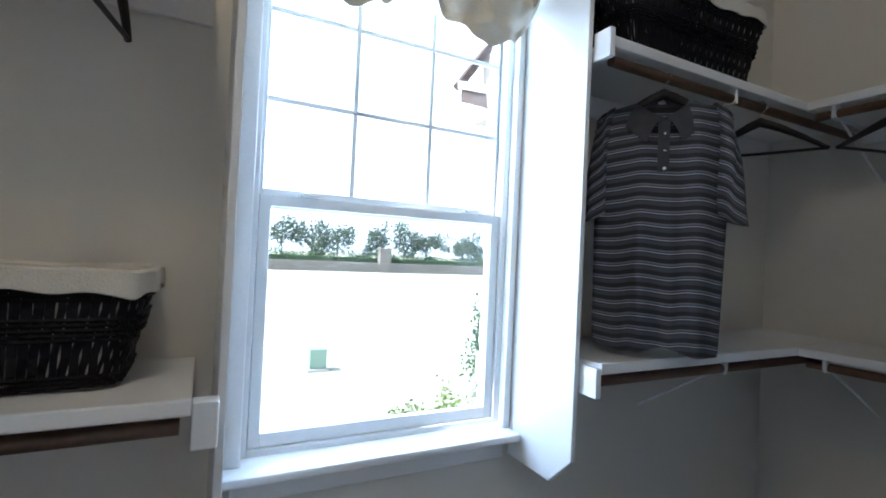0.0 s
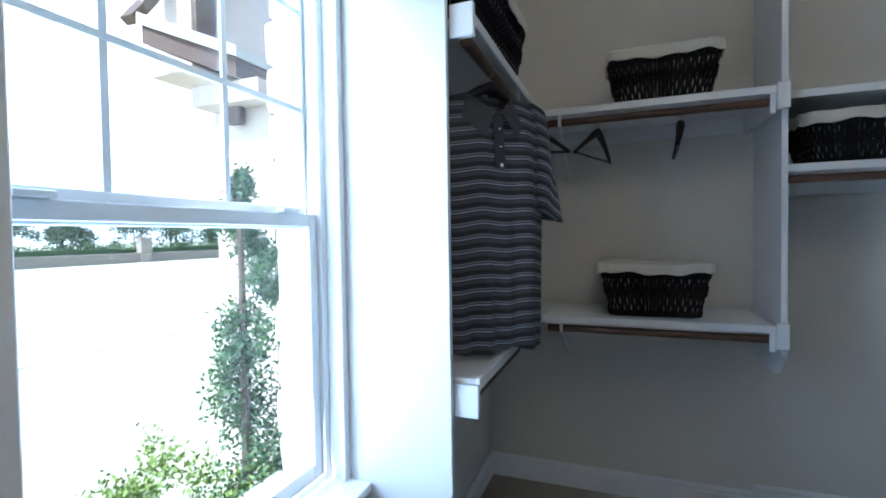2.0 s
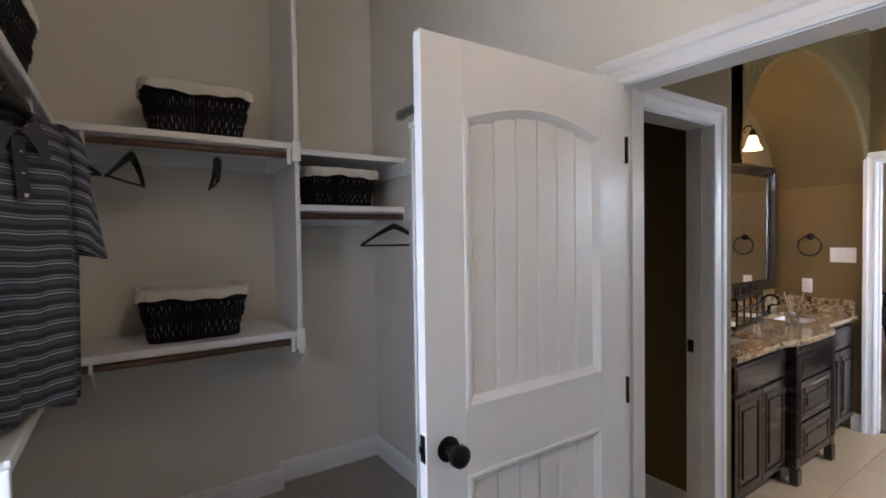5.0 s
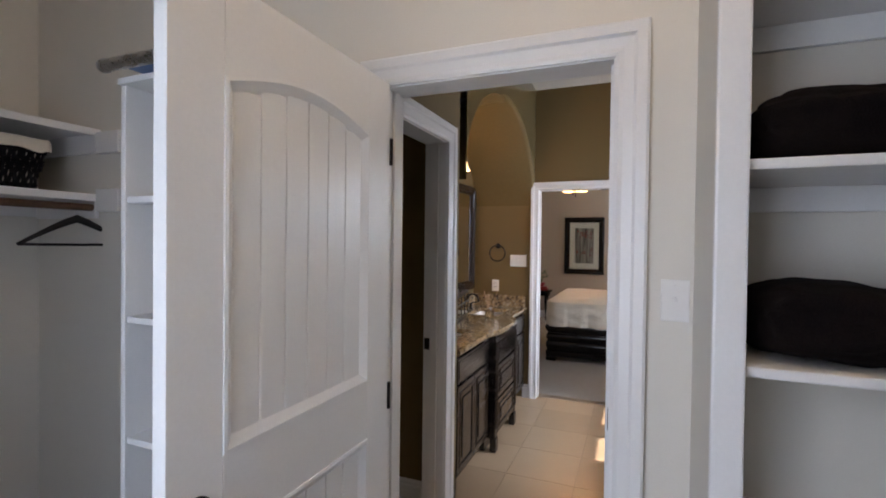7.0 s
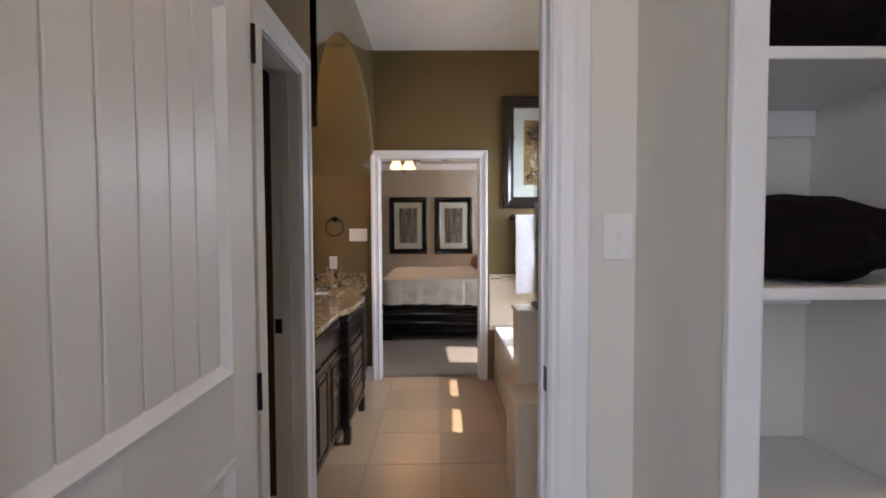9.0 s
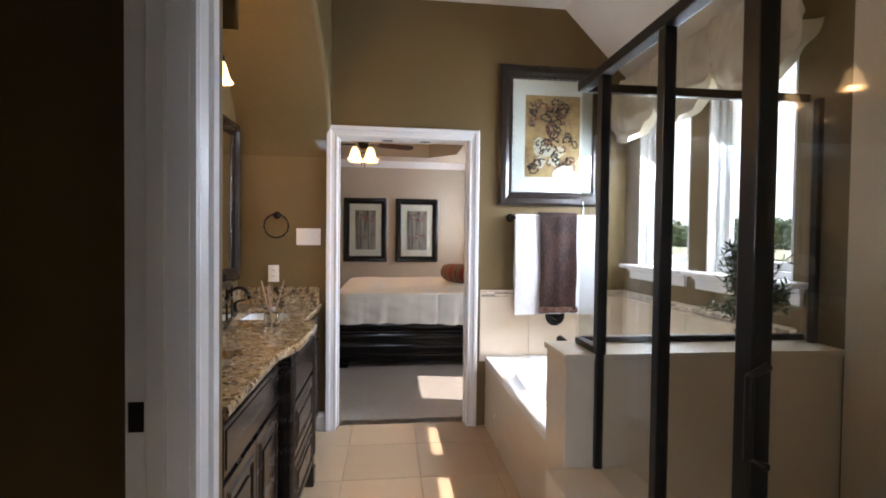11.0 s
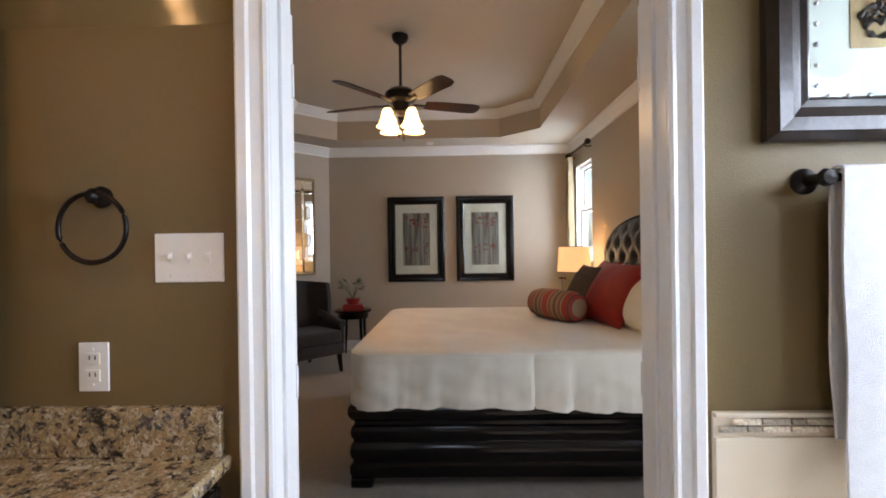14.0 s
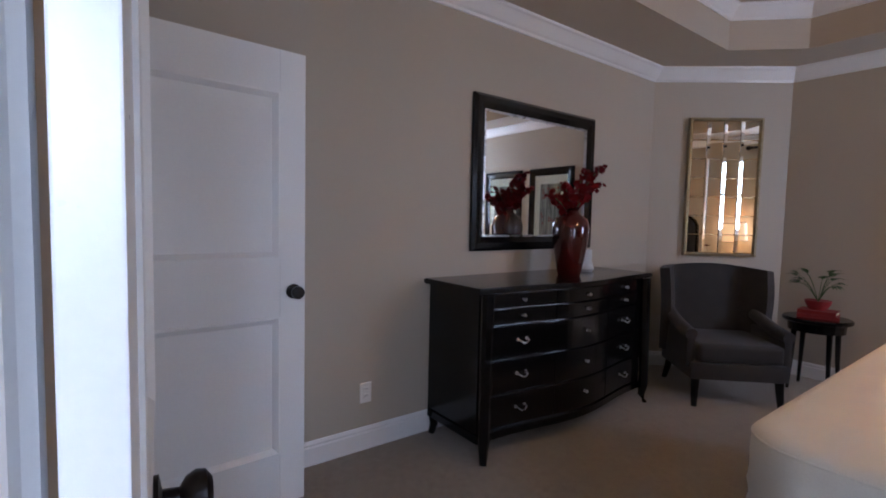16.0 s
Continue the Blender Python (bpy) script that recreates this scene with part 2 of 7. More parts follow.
structure("wall_bath_north", wall_with_holes("y", -0.77, -0.71, -1.56, 2.2, -0.4, 3.3, [(-0.14, 0.63, -0.4, 2.085)]), OLIVE, "olive brown painted wall with a doorway", "wall")
structure("wall_toilet_room", wall_with_holes("x", 0.735, 0.86, -1.70, -0.77, -0.4, 3.3, [(-1.525, -0.80, -0.4, 2.075)]), OLIVE, "olive brown painted wall with a doorway", "wall")
structure("wall_toilet_room_south", box((0.86, -1.82, -0.4), (2.2, -1.70, 3.3)), OLIVE, "olive brown painted wall", "wall")
structure("wall_toilet_room_east", box((2.1, -1.70, -0.4), (2.2, -0.77, 3.3)), OLIVE, "olive brown painted wall", "wall")
structure("wall_bath_south", wall_with_holes("y", -3.915, -3.845, -1.56, 1.5, -0.4, 3.3, [(-0.245, 0.707, -0.4, 2.073)]), OLIVE, "olive brown painted wall with a doorway to the bedroom", "wall")
structure("wall_bedroom_north", wall_with_holes("y", -3.985, -3.915, -1.56, 2.95, -0.4, 3.3, [(-0.245, 0.707, -0.4, 2.073)]), TAUPE, "taupe painted bedroom wall with a doorway", "wall")
structure("wall_bath_west", wall_with_holes("x", -1.56, -1.42, -3.915, -0.71, -0.4, 3.3, [(-3.64, -3.08, 1.18, 2.32), (-2.93, -2.36, 1.18, 2.32)]), OLIVE, "olive brown painted wall with two windows", "wall")
structure("wall_bedroom_west", wall_with_holes("x", -1.50, -1.36, -9.26, -3.985, -0.4, 3.3, [(-4.92, -4.12, 0.55, 2.25), (-8.95, -8.25, 1.20, 2.40)]), TAUPE, "taupe painted bedroom wall behind the bed", "wall")
structure("wall_bedroom_south", box((-1.36, -9.26, -0.4), (1.95, -9.12, 3.3)), TAUPE, "taupe painted bedroom wall with two pictures", "wall")
structure("wall_bedroom_east", box((2.74, -8.20, -0.4), (2.88, -3.985, 3.3)), TAUPE, "taupe painted bedroom wall behind the dresser", "wall")
structure("wall_bedroom_diagonal", slab([(1.95, -9.12), (2.74, -8.20), (2.88, -8.20), (2.88, -8.4), (2.05, -9.26), (1.95, -9.26)], -0.4, 3.3), TAUPE, "taupe painted diagonal corner wall", "wall")

structure("floor_closet", box((-1.3, -0.71, -0.3), (2.78, 1.60, 0.0)), CARPETC, "tan cut pile carpet", "floor")
structure("floor_bedroom", box((-1.56, -9.26, -0.3), (2.95, -3.915, 0.0)), CARPET, "beige cut pile carpet", "floor")
floor_bath = structure("floor_bath", box((-1.56, -3.915, -0.3), (2.2, -0.71, -0.004)), GROUT, "beige square tiled bathroom floor", "floor")

structure("ceiling_closet", box((-1.3, -0.71, 3.25), (2.78, 1.60, 3.5)), CEILW, "white closet ceiling", "ceiling")
structure("ceiling_bath", slab([(-1.56, 2.41), (-0.93, 3.04), (2.2, 3.04), (2.2, 3.3), (-1.56, 3.3)], 0.71, 3.915), CEILW, "white bathroom ceiling with a sloped side", "ceiling").matrix_world = pose(0, 0, 0, 90, 0, 0)

# tray ceiling of the bedroom
TRAY_Z, TRAY_TOP = 2.74, 3.08
outer = [(-1.36, -9.12), (1.95, -9.12), (2.74, -8.20), (2.74, -3.985), (-1.36, -3.985)]
x0, x1, y0, y1, cut = -0.75, 2.12, -8.60, -4.50, 0.42
inner = [(x0 + cut, y0), (x1 - cut, y0), (x1, y0 + cut), (x1, y1 - cut), (x1 - cut, y1), (x0 + cut, y1), (x0, y1 - cut), (x0, y0 + cut)]
bm = bmesh.new()
ov = [bm.verts.new((x, y, TRAY_Z)) for x, y in outer]
iv = [bm.verts.new((x, y, TRAY_Z)) for x, y in inner]
tv = [bm.verts.new((x, y, TRAY_TOP)) for x, y in inner]
edges = [bm.edges.new((r[i], r[(i + 1) % len(r)])) for r in (ov, iv) for i in range(len(r))]
bmesh.ops.triangle_fill(bm, use_beauty=True, edges=edges)
for i in range(8):
    bm.faces.new((iv[i], iv[(i + 1) % 8], tv[(i + 1) % 8], tv[i]))
bm.faces.new(tv)
structure("ceiling_bedroom", bm, TRAYP, "taupe tray ceiling with an eight sided recess", "ceiling")
structure("roof", box((-1.75, -9.5, 3.5), (3.1, 1.75, 3.62)), GROUT, "roof deck", "roof")

# ---------- trim, doors, windows ----------
CASING = [(0, 0), (0, 0.012), (0.010, 0.016), (0.022, 0.013), (0.050, 0.018), (0.058, 0.026), (0.084, 0.028), (0.092, 0.022), (0.092, 0)]
BASE = [(0, 0), (0.016, 0), (0.016, 0.095), (0.011, 0.105), (0.013, 0.115), (0.006, 0.132), (0, 0.132)]
CROWN = [(0, -0.115), (0.012, -0.115), (0.016, -0.098), (0.030, -0.086), (0.066, -0.040), (0.078, -0.026), (0.094, -0.016), (0.094, 0), (0, 0)]


def casing(name, a, b, top, plane, way, bottom=0.0, label="white moulded door casing", wide=1.0):
    """Moulded trim round an opening from a to b, on the wall face at plane, whose normal is way ('+x', '-y' ...)."""
    s = 1 if way[0] == "+" else -1
    lo, hi = min(a, b), max(a, b)
    if way[1] == "y":
        p, q, nrm = (hi, lo, (0, s, 0)) if s > 0 else (lo, hi, (0, s, 0))
        path = [(p, plane, bottom), (p, plane, top), (q, plane, top), (q, plane, bottom)]
    else:
        p, q, nrm = (lo, hi, (s, 0, 0)) if s > 0 else (hi, lo, (s, 0, 0))
        path = [(plane, p, bottom), (plane, p, top), (plane, q, top), (plane, q, bottom)]
    return structure(name, moulding(path, [(o * wide, h) for o, h in CASING], nrm), TRIM, label, "trim")


casing("trim_closet_door_closet_side", -0.13, 0.62, 2.075, -0.65, "+y")
casing("trim_closet_door_bath_side", -0.13, 0.62, 2.075, -0.77, "-y")
casing("trim_toilet_room_door", -1.512, -0.885, 2.065, 0.735, "-x")
casing("trim_bedroom_door_bath_side", -0.232, 0.694, 2.060, -3.845, "+y", wide=0.8)
casing("trim_bedroom_door_bedroom_side", -0.232, 0.694, 2.060, -3.985, "-y", wide=0.8)


def jamb(name, axis, a, b, f0, f1, top):
    bm = None
    for lo, hi in (((a, 0), (a + 0.014, top)), ((b - 0.014, 0), (b, top)), ((a, top - 0.014), (b, top))):
        l, h = (lo[0], f0, lo[1]), (hi[0], f1, hi[1])
        if axis == "x":
            l, h = (f0, lo[0], lo[1]), (f1, hi[0], hi[1])
        bm = box(l, h, 0.002, bm)
    m = (f0 + f1) / 2
    for lo, hi in (((a + 0.014, 0), (a + 0.024, top - 0.014)), ((b - 0.024, 0), (b - 0.014, top - 0.014))):
        l, h = (lo[0], m - 0.018, lo[1]), (hi[0], m + 0.018, hi[1])
        if axis == "x":
            l, h = (m - 0.018, lo[0], lo[1]), (m + 0.018, hi[0], hi[1])
        bm = box(l, h, 0.002, bm)
    return structure(name, bm, TRIM, "white painted door jamb", "trim")


jamb("trim_closet_jamb", "y", -0.14, 0.63, -0.77, -0.65, 2.085)
jamb("trim_toilet_room_jamb", "x", -1.525, -0.80, 0.735, 0.86, 2.075)
jamb("trim_bedroom_jamb", "y", -0.245, 0.707, -3.985, -3.845, 2.073)


def strike(place, size):
    s = thing("strike_plate", place, "dark bronze strike plate let into a white jamb", "strike plate", "strike plates")
    part("plate", box([-v / 2 for v in size], [v / 2 for v in size], 0.003), BRONZE, s)


strike((-0.1245, -0.685, 1.02), (0.003, 0.030, 0.062))
strike((0.838, -1.5095, 0.99), (0.030, 0.003, 0.062))
for x in (0.08, 0.35):
    strike((x, -3.925, 2.057), (0.075, 0.022, 0.005))

for nm, path in (("baseboard_closet_east", [(0.715, -0.65, 0), (2.64, -0.65, 0), (2.64, 0.06, 0), (2.55, 0.06, 0), (2.55, 1.44, 0), (-0.77, 1.44, 0), (-0.77, -0.65, 0), (-0.225, -0.65, 0)]),
                 ("baseboard_toilet_room", [(0.86, -0.80, 0), (0.86, -0.77, 0), (2.1, -0.77, 0), (2.1, -1.70, 0), (0.86, -1.70, 0), (0.86, -1.535, 0)][::-1]),
                 ("baseboard_bath_south", [(0.83, -3.845, 0), (0.746, -3.845, 0)][::-1]),
                 ("baseboard_pier", [(0.735, -1.70, 0), (0.735, -1.606, 0)][::-1]),
                 ("baseboard_bedroom", [(-0.32, -3.985, 0), (-1.36, -3.985, 0), (-1.36, -9.12, 0), (1.95, -9.12, 0), (2.74, -8.20, 0), (2.74, -3.985, 0), (0.75, -3.985, 0)])):
    structure(nm, moulding(path, BASE), TRIM, "white moulded baseboard", "baseboard")
structure("trim_crown_bedroom", moulding([(*p, TRAY_Z) for p in outer], CROWN, closed=True), TRIM, "white crown moulding at the ceiling", "crown moulding")
structure("trim_crown_tray", moulding([(*p, TRAY_TOP) for p in inner], [(o * 0.9, h * 0.95) for o, h in CROWN], closed=True), TRIM, "white crown moulding in the tray recess", "crown moulding")


def arch_panel(x0, x1, z0, z1, rise, n=14):
    pts = [(x0, z0), (x1, z0), (x1, z1)]
    for i in range(1, n):
        u = i / n
        pts.append((x1 + (x0 - x1) * u, z1 + rise * math.sin(math.pi * u)))
    return pts + [(x0, z1)]


def flat(pts, y0, y1, bm=None):
    """A piece with the outline (x, z), from y0 to y1."""
    own = slab(pts, y0, y1)
    for v in own.verts:
        v.co = Vector((v.co.x, v.co.z, v.co.y))
    return join(bm, own)


def door_leaf(parent, w, h, panels, planks, thick=0.035, stile=0.115):
    """A moulded door along +x from the hinge, thickness along y, with panels (z0, z1, rise)."""
    x0, x1 = stile, w - stile
    for a, b in ((0, x0), (x1, w)):
        part("stile", box((a, 0, 0), (b, thick, h), 0.002), TRIM, parent)
    edges = [0.0]
    for z0, z1, rise in panels:
        edges += [z0, z1]
    edges.append(h)
    for k in range(0, len(edges), 2):
        lo, hi = edges[k], edges[k + 1]
        if k and panels[k // 2 - 1][2]:
            rise = panels[k // 2 - 1][2]
            pts = [(x1 - 0.001, hi), (x0 + 0.001, hi), (x0 + 0.001, lo)] + [(x0 + (x1 - x0) * i / 14, lo + rise * math.sin(math.pi * i / 14)) for i in range(1, 14)] + [(x1 - 0.001, lo)]
            part("rail", flat(pts, 0, thick), TRIM, parent)
        else:
            part("rail", box((x0 + 0.0005, 0, lo), (x1 - 0.0005, thick, hi), 0.001), TRIM, parent)
    for z0, z1, rise in panels:
        n = planks if planks else 1
        step = (x1 - x0 - 0.06) / n
        for i in range(n):
            a = x0 + 0.03 + i * step
            own = box((a + 0.001, 0.010, z0 + 0.02), (a + step - 0.001, thick - 0.010, z1 - 0.02 + rise * math.sin(math.pi * (i + 0.5) / n) * 0.9), 0.005)
            part("plank" if planks else "panel", own, TRIM, parent)
        part("panel_back", flat(arch_panel(x0 - 0.002, x1 + 0.002, z0 - 0.002, z1, rise), 0.0145, thick - 0.0145), TRIM, parent)
        path = [(x, 0, z) for x, z in arch_panel(x0, x1, z0, z1, rise)]
        prof = [(0, 0.004), (0.008, 0.005), (0.020, -0.003), (0.030, -0.010), (0.034, -0.014), (0, -0.014)]
        part("panel_moulding", moulding([(x, 0, z) for x, _, z in path], [(o, u) for o, u in prof], (0, -1, 0), True), TRIM, parent)
        part("panel_moulding", moulding([(x, thick, z) for x, _, z in path][::-1], [(o, u) for o, u in prof], (0, 1, 0), True), TRIM, parent)


def knob(parent, x, z, thick=0.035):
    for s, y in ((-1, 0), (1, thick)):
        m = pose(x, y, z, 90 if s < 0 else -90)
        k = part("knob", moved(lathe([(0.033, 0), (0.033, 0.006), (0.014, 0.010), (0.012, 0.030), (0.024, 0.038), (0.030, 0.050), (0.028, 0.062), (0.016, 0.070), (0.0, 0.071)], 24), m), BRONZE, parent, "oil-rubbed bronze knob", True)


d = thing("door_closet", (0.622, -0.618, 0.012), "white two panel plank door standing open into the closet", "door", rz=89.6)
door_leaf(d, 0.815, 2.06, [(0.24, 0.90, 0), (1.08, 1.86, 0.055)], 6, stile=0.128)
knob(d, 0.750, 0.99)
part("latch_plate", box((0.814, 0.006, 0.965), (0.817, 0.029, 1.035), 0.001), BRONZE, d, "bronze latch plate")
part("latch_bolt", box((0.816, 0.011, 0.99), (0.825, 0.024, 1.01), 0.003), BRONZE, d)
for z in (0.2, 1.0, 1.83):
    part("hinge", tube([(-0.004, 0.04, z - 0.045), (-0.004, 0.04, z + 0.045)], 0.006), BRONZE, d)

for hx, rz, yy in ((0.708, -6.5, -4.055), (-0.252, 182.5, -4.02)):
    d = thing("door_bedroom", (hx, yy, 0.012), "white narrow panel leaf of a double door, folded open", "door", "double door leaves", rz)
    door_leaf(d, 0.43, 2.02, [(0.24, 0.90, 0), (1.08, 1.83, 0)], 0, stile=0.09)
    knob(d, 0.37, 0.94)
    for z in (0.2, 1.0, 1.83):
        part("hinge", tube([(-0.004, 0.017, z - 0.045), (-0.004, 0.017, z + 0.045)], 0.006), TRIM, d)
d = thing("door_bedroom_entry", (2.42, -4.0, 0.012), "white panel door standing open along the bedroom wall", "door", rz=-87)
door_leaf(d, 0.82, 2.03, [(0.24, 0.87, 0), (1.13, 1.85, 0)], 0)
knob(d, 0.765, 0.98)


def hung_window(name, place, rz, w, h, cols, rows, meet, label, fixed=False):
    """A single-hung window in an opening w by h: frame, two sashes, panes, grille bars. Local x runs along the wall, y outwards."""
    win = thing(name, place, label, "window", rz=rz, kind="structure")
    f = None
    for lo, hi in (((0, 0), (0.035, h)), ((w - 0.035, h), (w, 0)), ((0.035, 0), (w - 0.035, 0.035)), ((0.035, h - 0.035), (w - 0.035, h))):
        f = box((lo[0], 0.0, min(lo[1], hi[1])), (hi[0], 0.075, max(lo[1], hi[1])), 0.004, f)
    part("window_frame", f, VINYL, win)
    sashes = {"lower_sash": (0.035, meet + 0.02, 0.012, False), "upper_sash": (meet - 0.02, h - 0.035, 0.045, True)}
    if fixed:
        sashes = {"sash": (0.035, h - 0.035, 0.03, False)}
    for sash, (z0, z1, y, bars) in sashes.items():
        s = None
        a, b, e = 0.037, w - 0.037, 0.034
        lo_e = 0.062 if bars and cols > 1 else 0.042
        side = 0.012 if bars and cols > 1 else e
        for lo, hi in (((a, z0), (a + side, z1)), ((b - side, z0), (b, z1)), ((a + side, z0), (b - side, z0 + lo_e)), ((a + side, z1 - e), (b - side, z1))):
            s = box((lo[0], y, lo[1]), (hi[0], y + 0.028, hi[1]), 0.004, s)
        so = part(sash, s, VINYL, win)
        g = part("pane", box((a + side - 0.004, y + 0.012, z0 + lo_e - 0.004), (b - side + 0.004, y + 0.016, z1 - e + 0.004)), GLASS, so)
        g.visible_shadow = False
        if bars:
            for i in range(1, cols):
                x = a + side + (b - a - 2 * side) * i / cols
                part("grille_bar", box((x - 0.008, y + 0.004, z0 + lo_e), (x + 0.008, y + 0.011, z1 - e), 0.002), VINYL, so)
            for i in range(1, rows):
                z = z0 + lo_e + (z1 - z0 - lo_e - e) * i / rows
                part("grille_bar", box((a + side, y + 0.003, z - 0.008), (b - side, y + 0.010, z + 0.008), 0.002), VINYL, so)
    if cols > 1:
        for x in (w * 0.2, w * 0.82):
            part("sash_lock", box((x - 0.03, -0.005, meet + 0.02), (x + 0.03, 0.02, meet + 0.032), 0.004), VINYL, win)
    return win


hung_window("window_closet", (0.03, 1.49, 0.737), 0, 0.925, 1.715, 3, 3, 0.772, "white vinyl single hung window with a grille above")
for y in (-3.08, -2.36):
    hung_window("window_bath", (-1.47, y - 0.565, 1.19), 90, 0.565, 1.13, 1, 1, 0.60, "tall white window above the bathtub", True)
hung_window("window_bedroom_far", (-1.41, -8.95, 1.20), 90, 0.70, 1.20, 1, 1, 0.62, "white bedroom window beside the bed")
hung_window("window_bedroom_near", (-1.41, -4.92, 0.55), 90, 0.80, 1.70, 1, 1, 0.86, "white bedroom window letting sun in")


def sill(name, a, b, plane, z, way, depth=0.09):
    """Window stool with an apron below, along x on a wall facing -y ('n') or along y on a wall facing +x ('w')."""
    bm = box((a, -depth, 0), (b, 0.05, 0.026), 0.008)
    box((a + 0.03, -0.020, -0.075), (b - 0.03, 0, 0), 0.006, bm)
    box((a + 0.02, -0.034, -0.022), (b - 0.02, 0, 0), 0.008, bm)
    ob = structure(name, bm, TRIM, "white window sill with a moulded apron", "window sill")
    ob.matrix_world = pose(0, plane, z) if way == "n" else pose(plane, 0, z, 0, 0, 90)
    return ob


sill("window_sill_closet", -0.008, 0.954, 1.44, 0.728, "n", 0.085)
sill("window_sill_bath", -3.75, -3.06, -1.42, 1.165, "w")
sill("window_sill_bath", -3.02, -2.27, -1.42, 1.165, "w")
sill("window_sill_bedroom", -9.02, -8.2, -1.36, 1.175, "w")
for nm, lo, hi in (("trim_window_left", (0.0, 1.428, 0.735), (0.045, 1.44, 2.6)), ("trim_window_right", (0.925, 1.428, 0.735), (0.952, 1.44, 2.6)),
                   ("trim_jamb_left", (0.03, 1.44, 0.735), (0.042, 1.49, 2.5)), ("trim_jamb_right", (0.943, 1.44, 0.735), (0.955, 1.49, 2.5))):
    structure(nm, box(lo, hi, 0.004), TRIM, "white window trim board", "trim")
for y0, y1, w, z0, z1 in ((-3.645, -3.08, -1.42, 1.19, 2.32), (-2.925, -2.36, -1.42, 1.19, 2.32), (-8.95, -8.25, -1.36, 1.2, 2.4)):
    bm = box((w - 0.05, y0 - 0.001, z0), (w + 0.002, y0 + 0.012, z1), 0.002)
    box((w - 0.05, y1 - 0.012, z0), (w + 0.002, y1 + 0.001, z1), 0.002, bm)
    structure("trim_window_reveal", bm, TRIM, "white window reveal", "trim")

# ---------- closet ----------
CLOTH = surf("off_white_liner", (0.68, 0.64, 0.55), (0.60, 0.56, 0.48), 0.9, 14, 220, 0.3, sheen=0.3)
WICKER = surf("black_wicker", (0.008, 0.0075, 0.009), (0.003, 0.003, 0.004), 0.5, 30, 160, 0.25, spec=0.15)
HANGER = surf("dark_hanger_wood", (0.012, 0.009, 0.008), (0.006, 0.005, 0.005), 0.4, 8, 60, 0.05, spec=0.3)
STEEL = surf("brushed_steel", (0.55, 0.56, 0.58), (0.48, 0.49, 0.5), 0.28, 20, 120, 0.02, metal=1.0)
SILK = surf("cream_silk", (0.66, 0.60, 0.47), (0.58, 0.52, 0.40), 0.45, 10, 140, 0.1, sheen=0.4)


def closet_panel(name, lo, hi, tip=0.0, along="y"):
    """An upright board whose lower front corner is cut off."""
    if along == "y":
        pts = [(lo[1], lo[2] + tip), (lo[1] + tip, lo[2]), (hi[1], lo[2]), (hi[1], hi[2]), (lo[1], hi[2])]
        bm = slab(pts, lo[0], hi[0])
        for v in bm.verts:
            v.co = Vector((v.co.z, v.co.x, v.co.y))
    else:
        pts = [(lo[0], lo[2] + tip), (lo[0] + tip, lo[2]), (hi[0], lo[2]), (hi[0], hi[2]), (lo[0], hi[2])]
        bm = flat(pts, lo[1], hi[1])
    bmesh.ops.bevel(bm, geom=bm.edges[:], offset=0.002, segments=1, affect="EDGES")
    ob = thing(name, (0, 0, 0), "white upright closet divider with a cut lower corner", "closet divider", "closet dividers")
    part("board", bm, TRIM, ob)


closet_panel("closet_divider", (0.957, 1.110, 0.655), (0.976, 1.438, 3.39), 0.10)
closet_panel("closet_divider", (-0.034, 1.085, 0.60), (-0.015, 1.438, 3.39), 0.10)
closet_panel("closet_divider", (2.095, 0.042, 0.84), (2.638, 0.061, 3.39), 0.10, "x")

SH_LO, SH_HI, DEEP = 1.068, 2.055, 0.385


def shelf_run(name, a, b, wall, z, along, ends, rod=True, brackets=(), depth=DEEP):
    """A closet shelf with its front lip, hanging rod, end cleats and brackets. along 'x': on the north wall; 'y': on the east wall."""
    s = thing(name, (0, 0, 0), "white painted closet shelf with a brown hanging rod", "closet shelf", "closet shelves")

    def put(u0, u1, v0, v1, z0, z1, nm, mat, bevel=0.003):
        lo, hi = ((u0, wall - v1, z0), (u1, wall - v0, z1)) if along == "x" else ((wall - v1, u0, z0), (wall - v0, u1, z1))
        return part(nm, box(lo, hi, bevel), mat, s)

    put(a, b, 0.002, depth, z - 0.020, z, "shelf_board", TRIM)
    put(a, b, 0.002, 0.020, z - 0.10, z - 0.0205, "wall_cleat", TRIM)
    put(a, b, depth - 0.001, depth + 0.014, z - 0.032, z + 0.002, "front_lip", TRIM, 0.005)
    for u in ends:
        put(u - 0.02 if u > (a + b) / 2 else u, u + 0.02 if u <= (a + b) / 2 else u, 0.02, depth + 0.0, z - 0.11, z - 0.0205, "end_cleat", TRIM)
    if rod:
        v, zz = depth - 0.020, z - 0.060
        p, q = ((a + 0.02, wall - v, zz), (b - 0.02, wall - v, zz)) if along == "x" else ((wall - v, a + 0.02, zz), (wall - v, b - 0.02, zz))
        part("rod", tube([p, q], 0.017, 12), ROD, s, "brown wooden hanging rod", True)
        for u in brackets:
            c = ((u, wall - v, zz) if along == "x" else (wall - v, u, zz))
            hx_, hy_ = (0.008, 0.020) if along == "x" else (0.020, 0.008)
            bm = box((c[0] - hx_, c[1] - hy_, zz - 0.021), (c[0] + hx_, c[1] + hy_, z - 0.021), 0.005)
            br = part("bracket", bm, TRIM, s)
            w1 = (u, wall - 0.005, z - 0.30) if along == "x" else (wall - 0.005, u, z - 0.30)
            part("brace", tube([(c[0], c[1], zz), w1], 0.005, 8), TRIM, br)
    return s


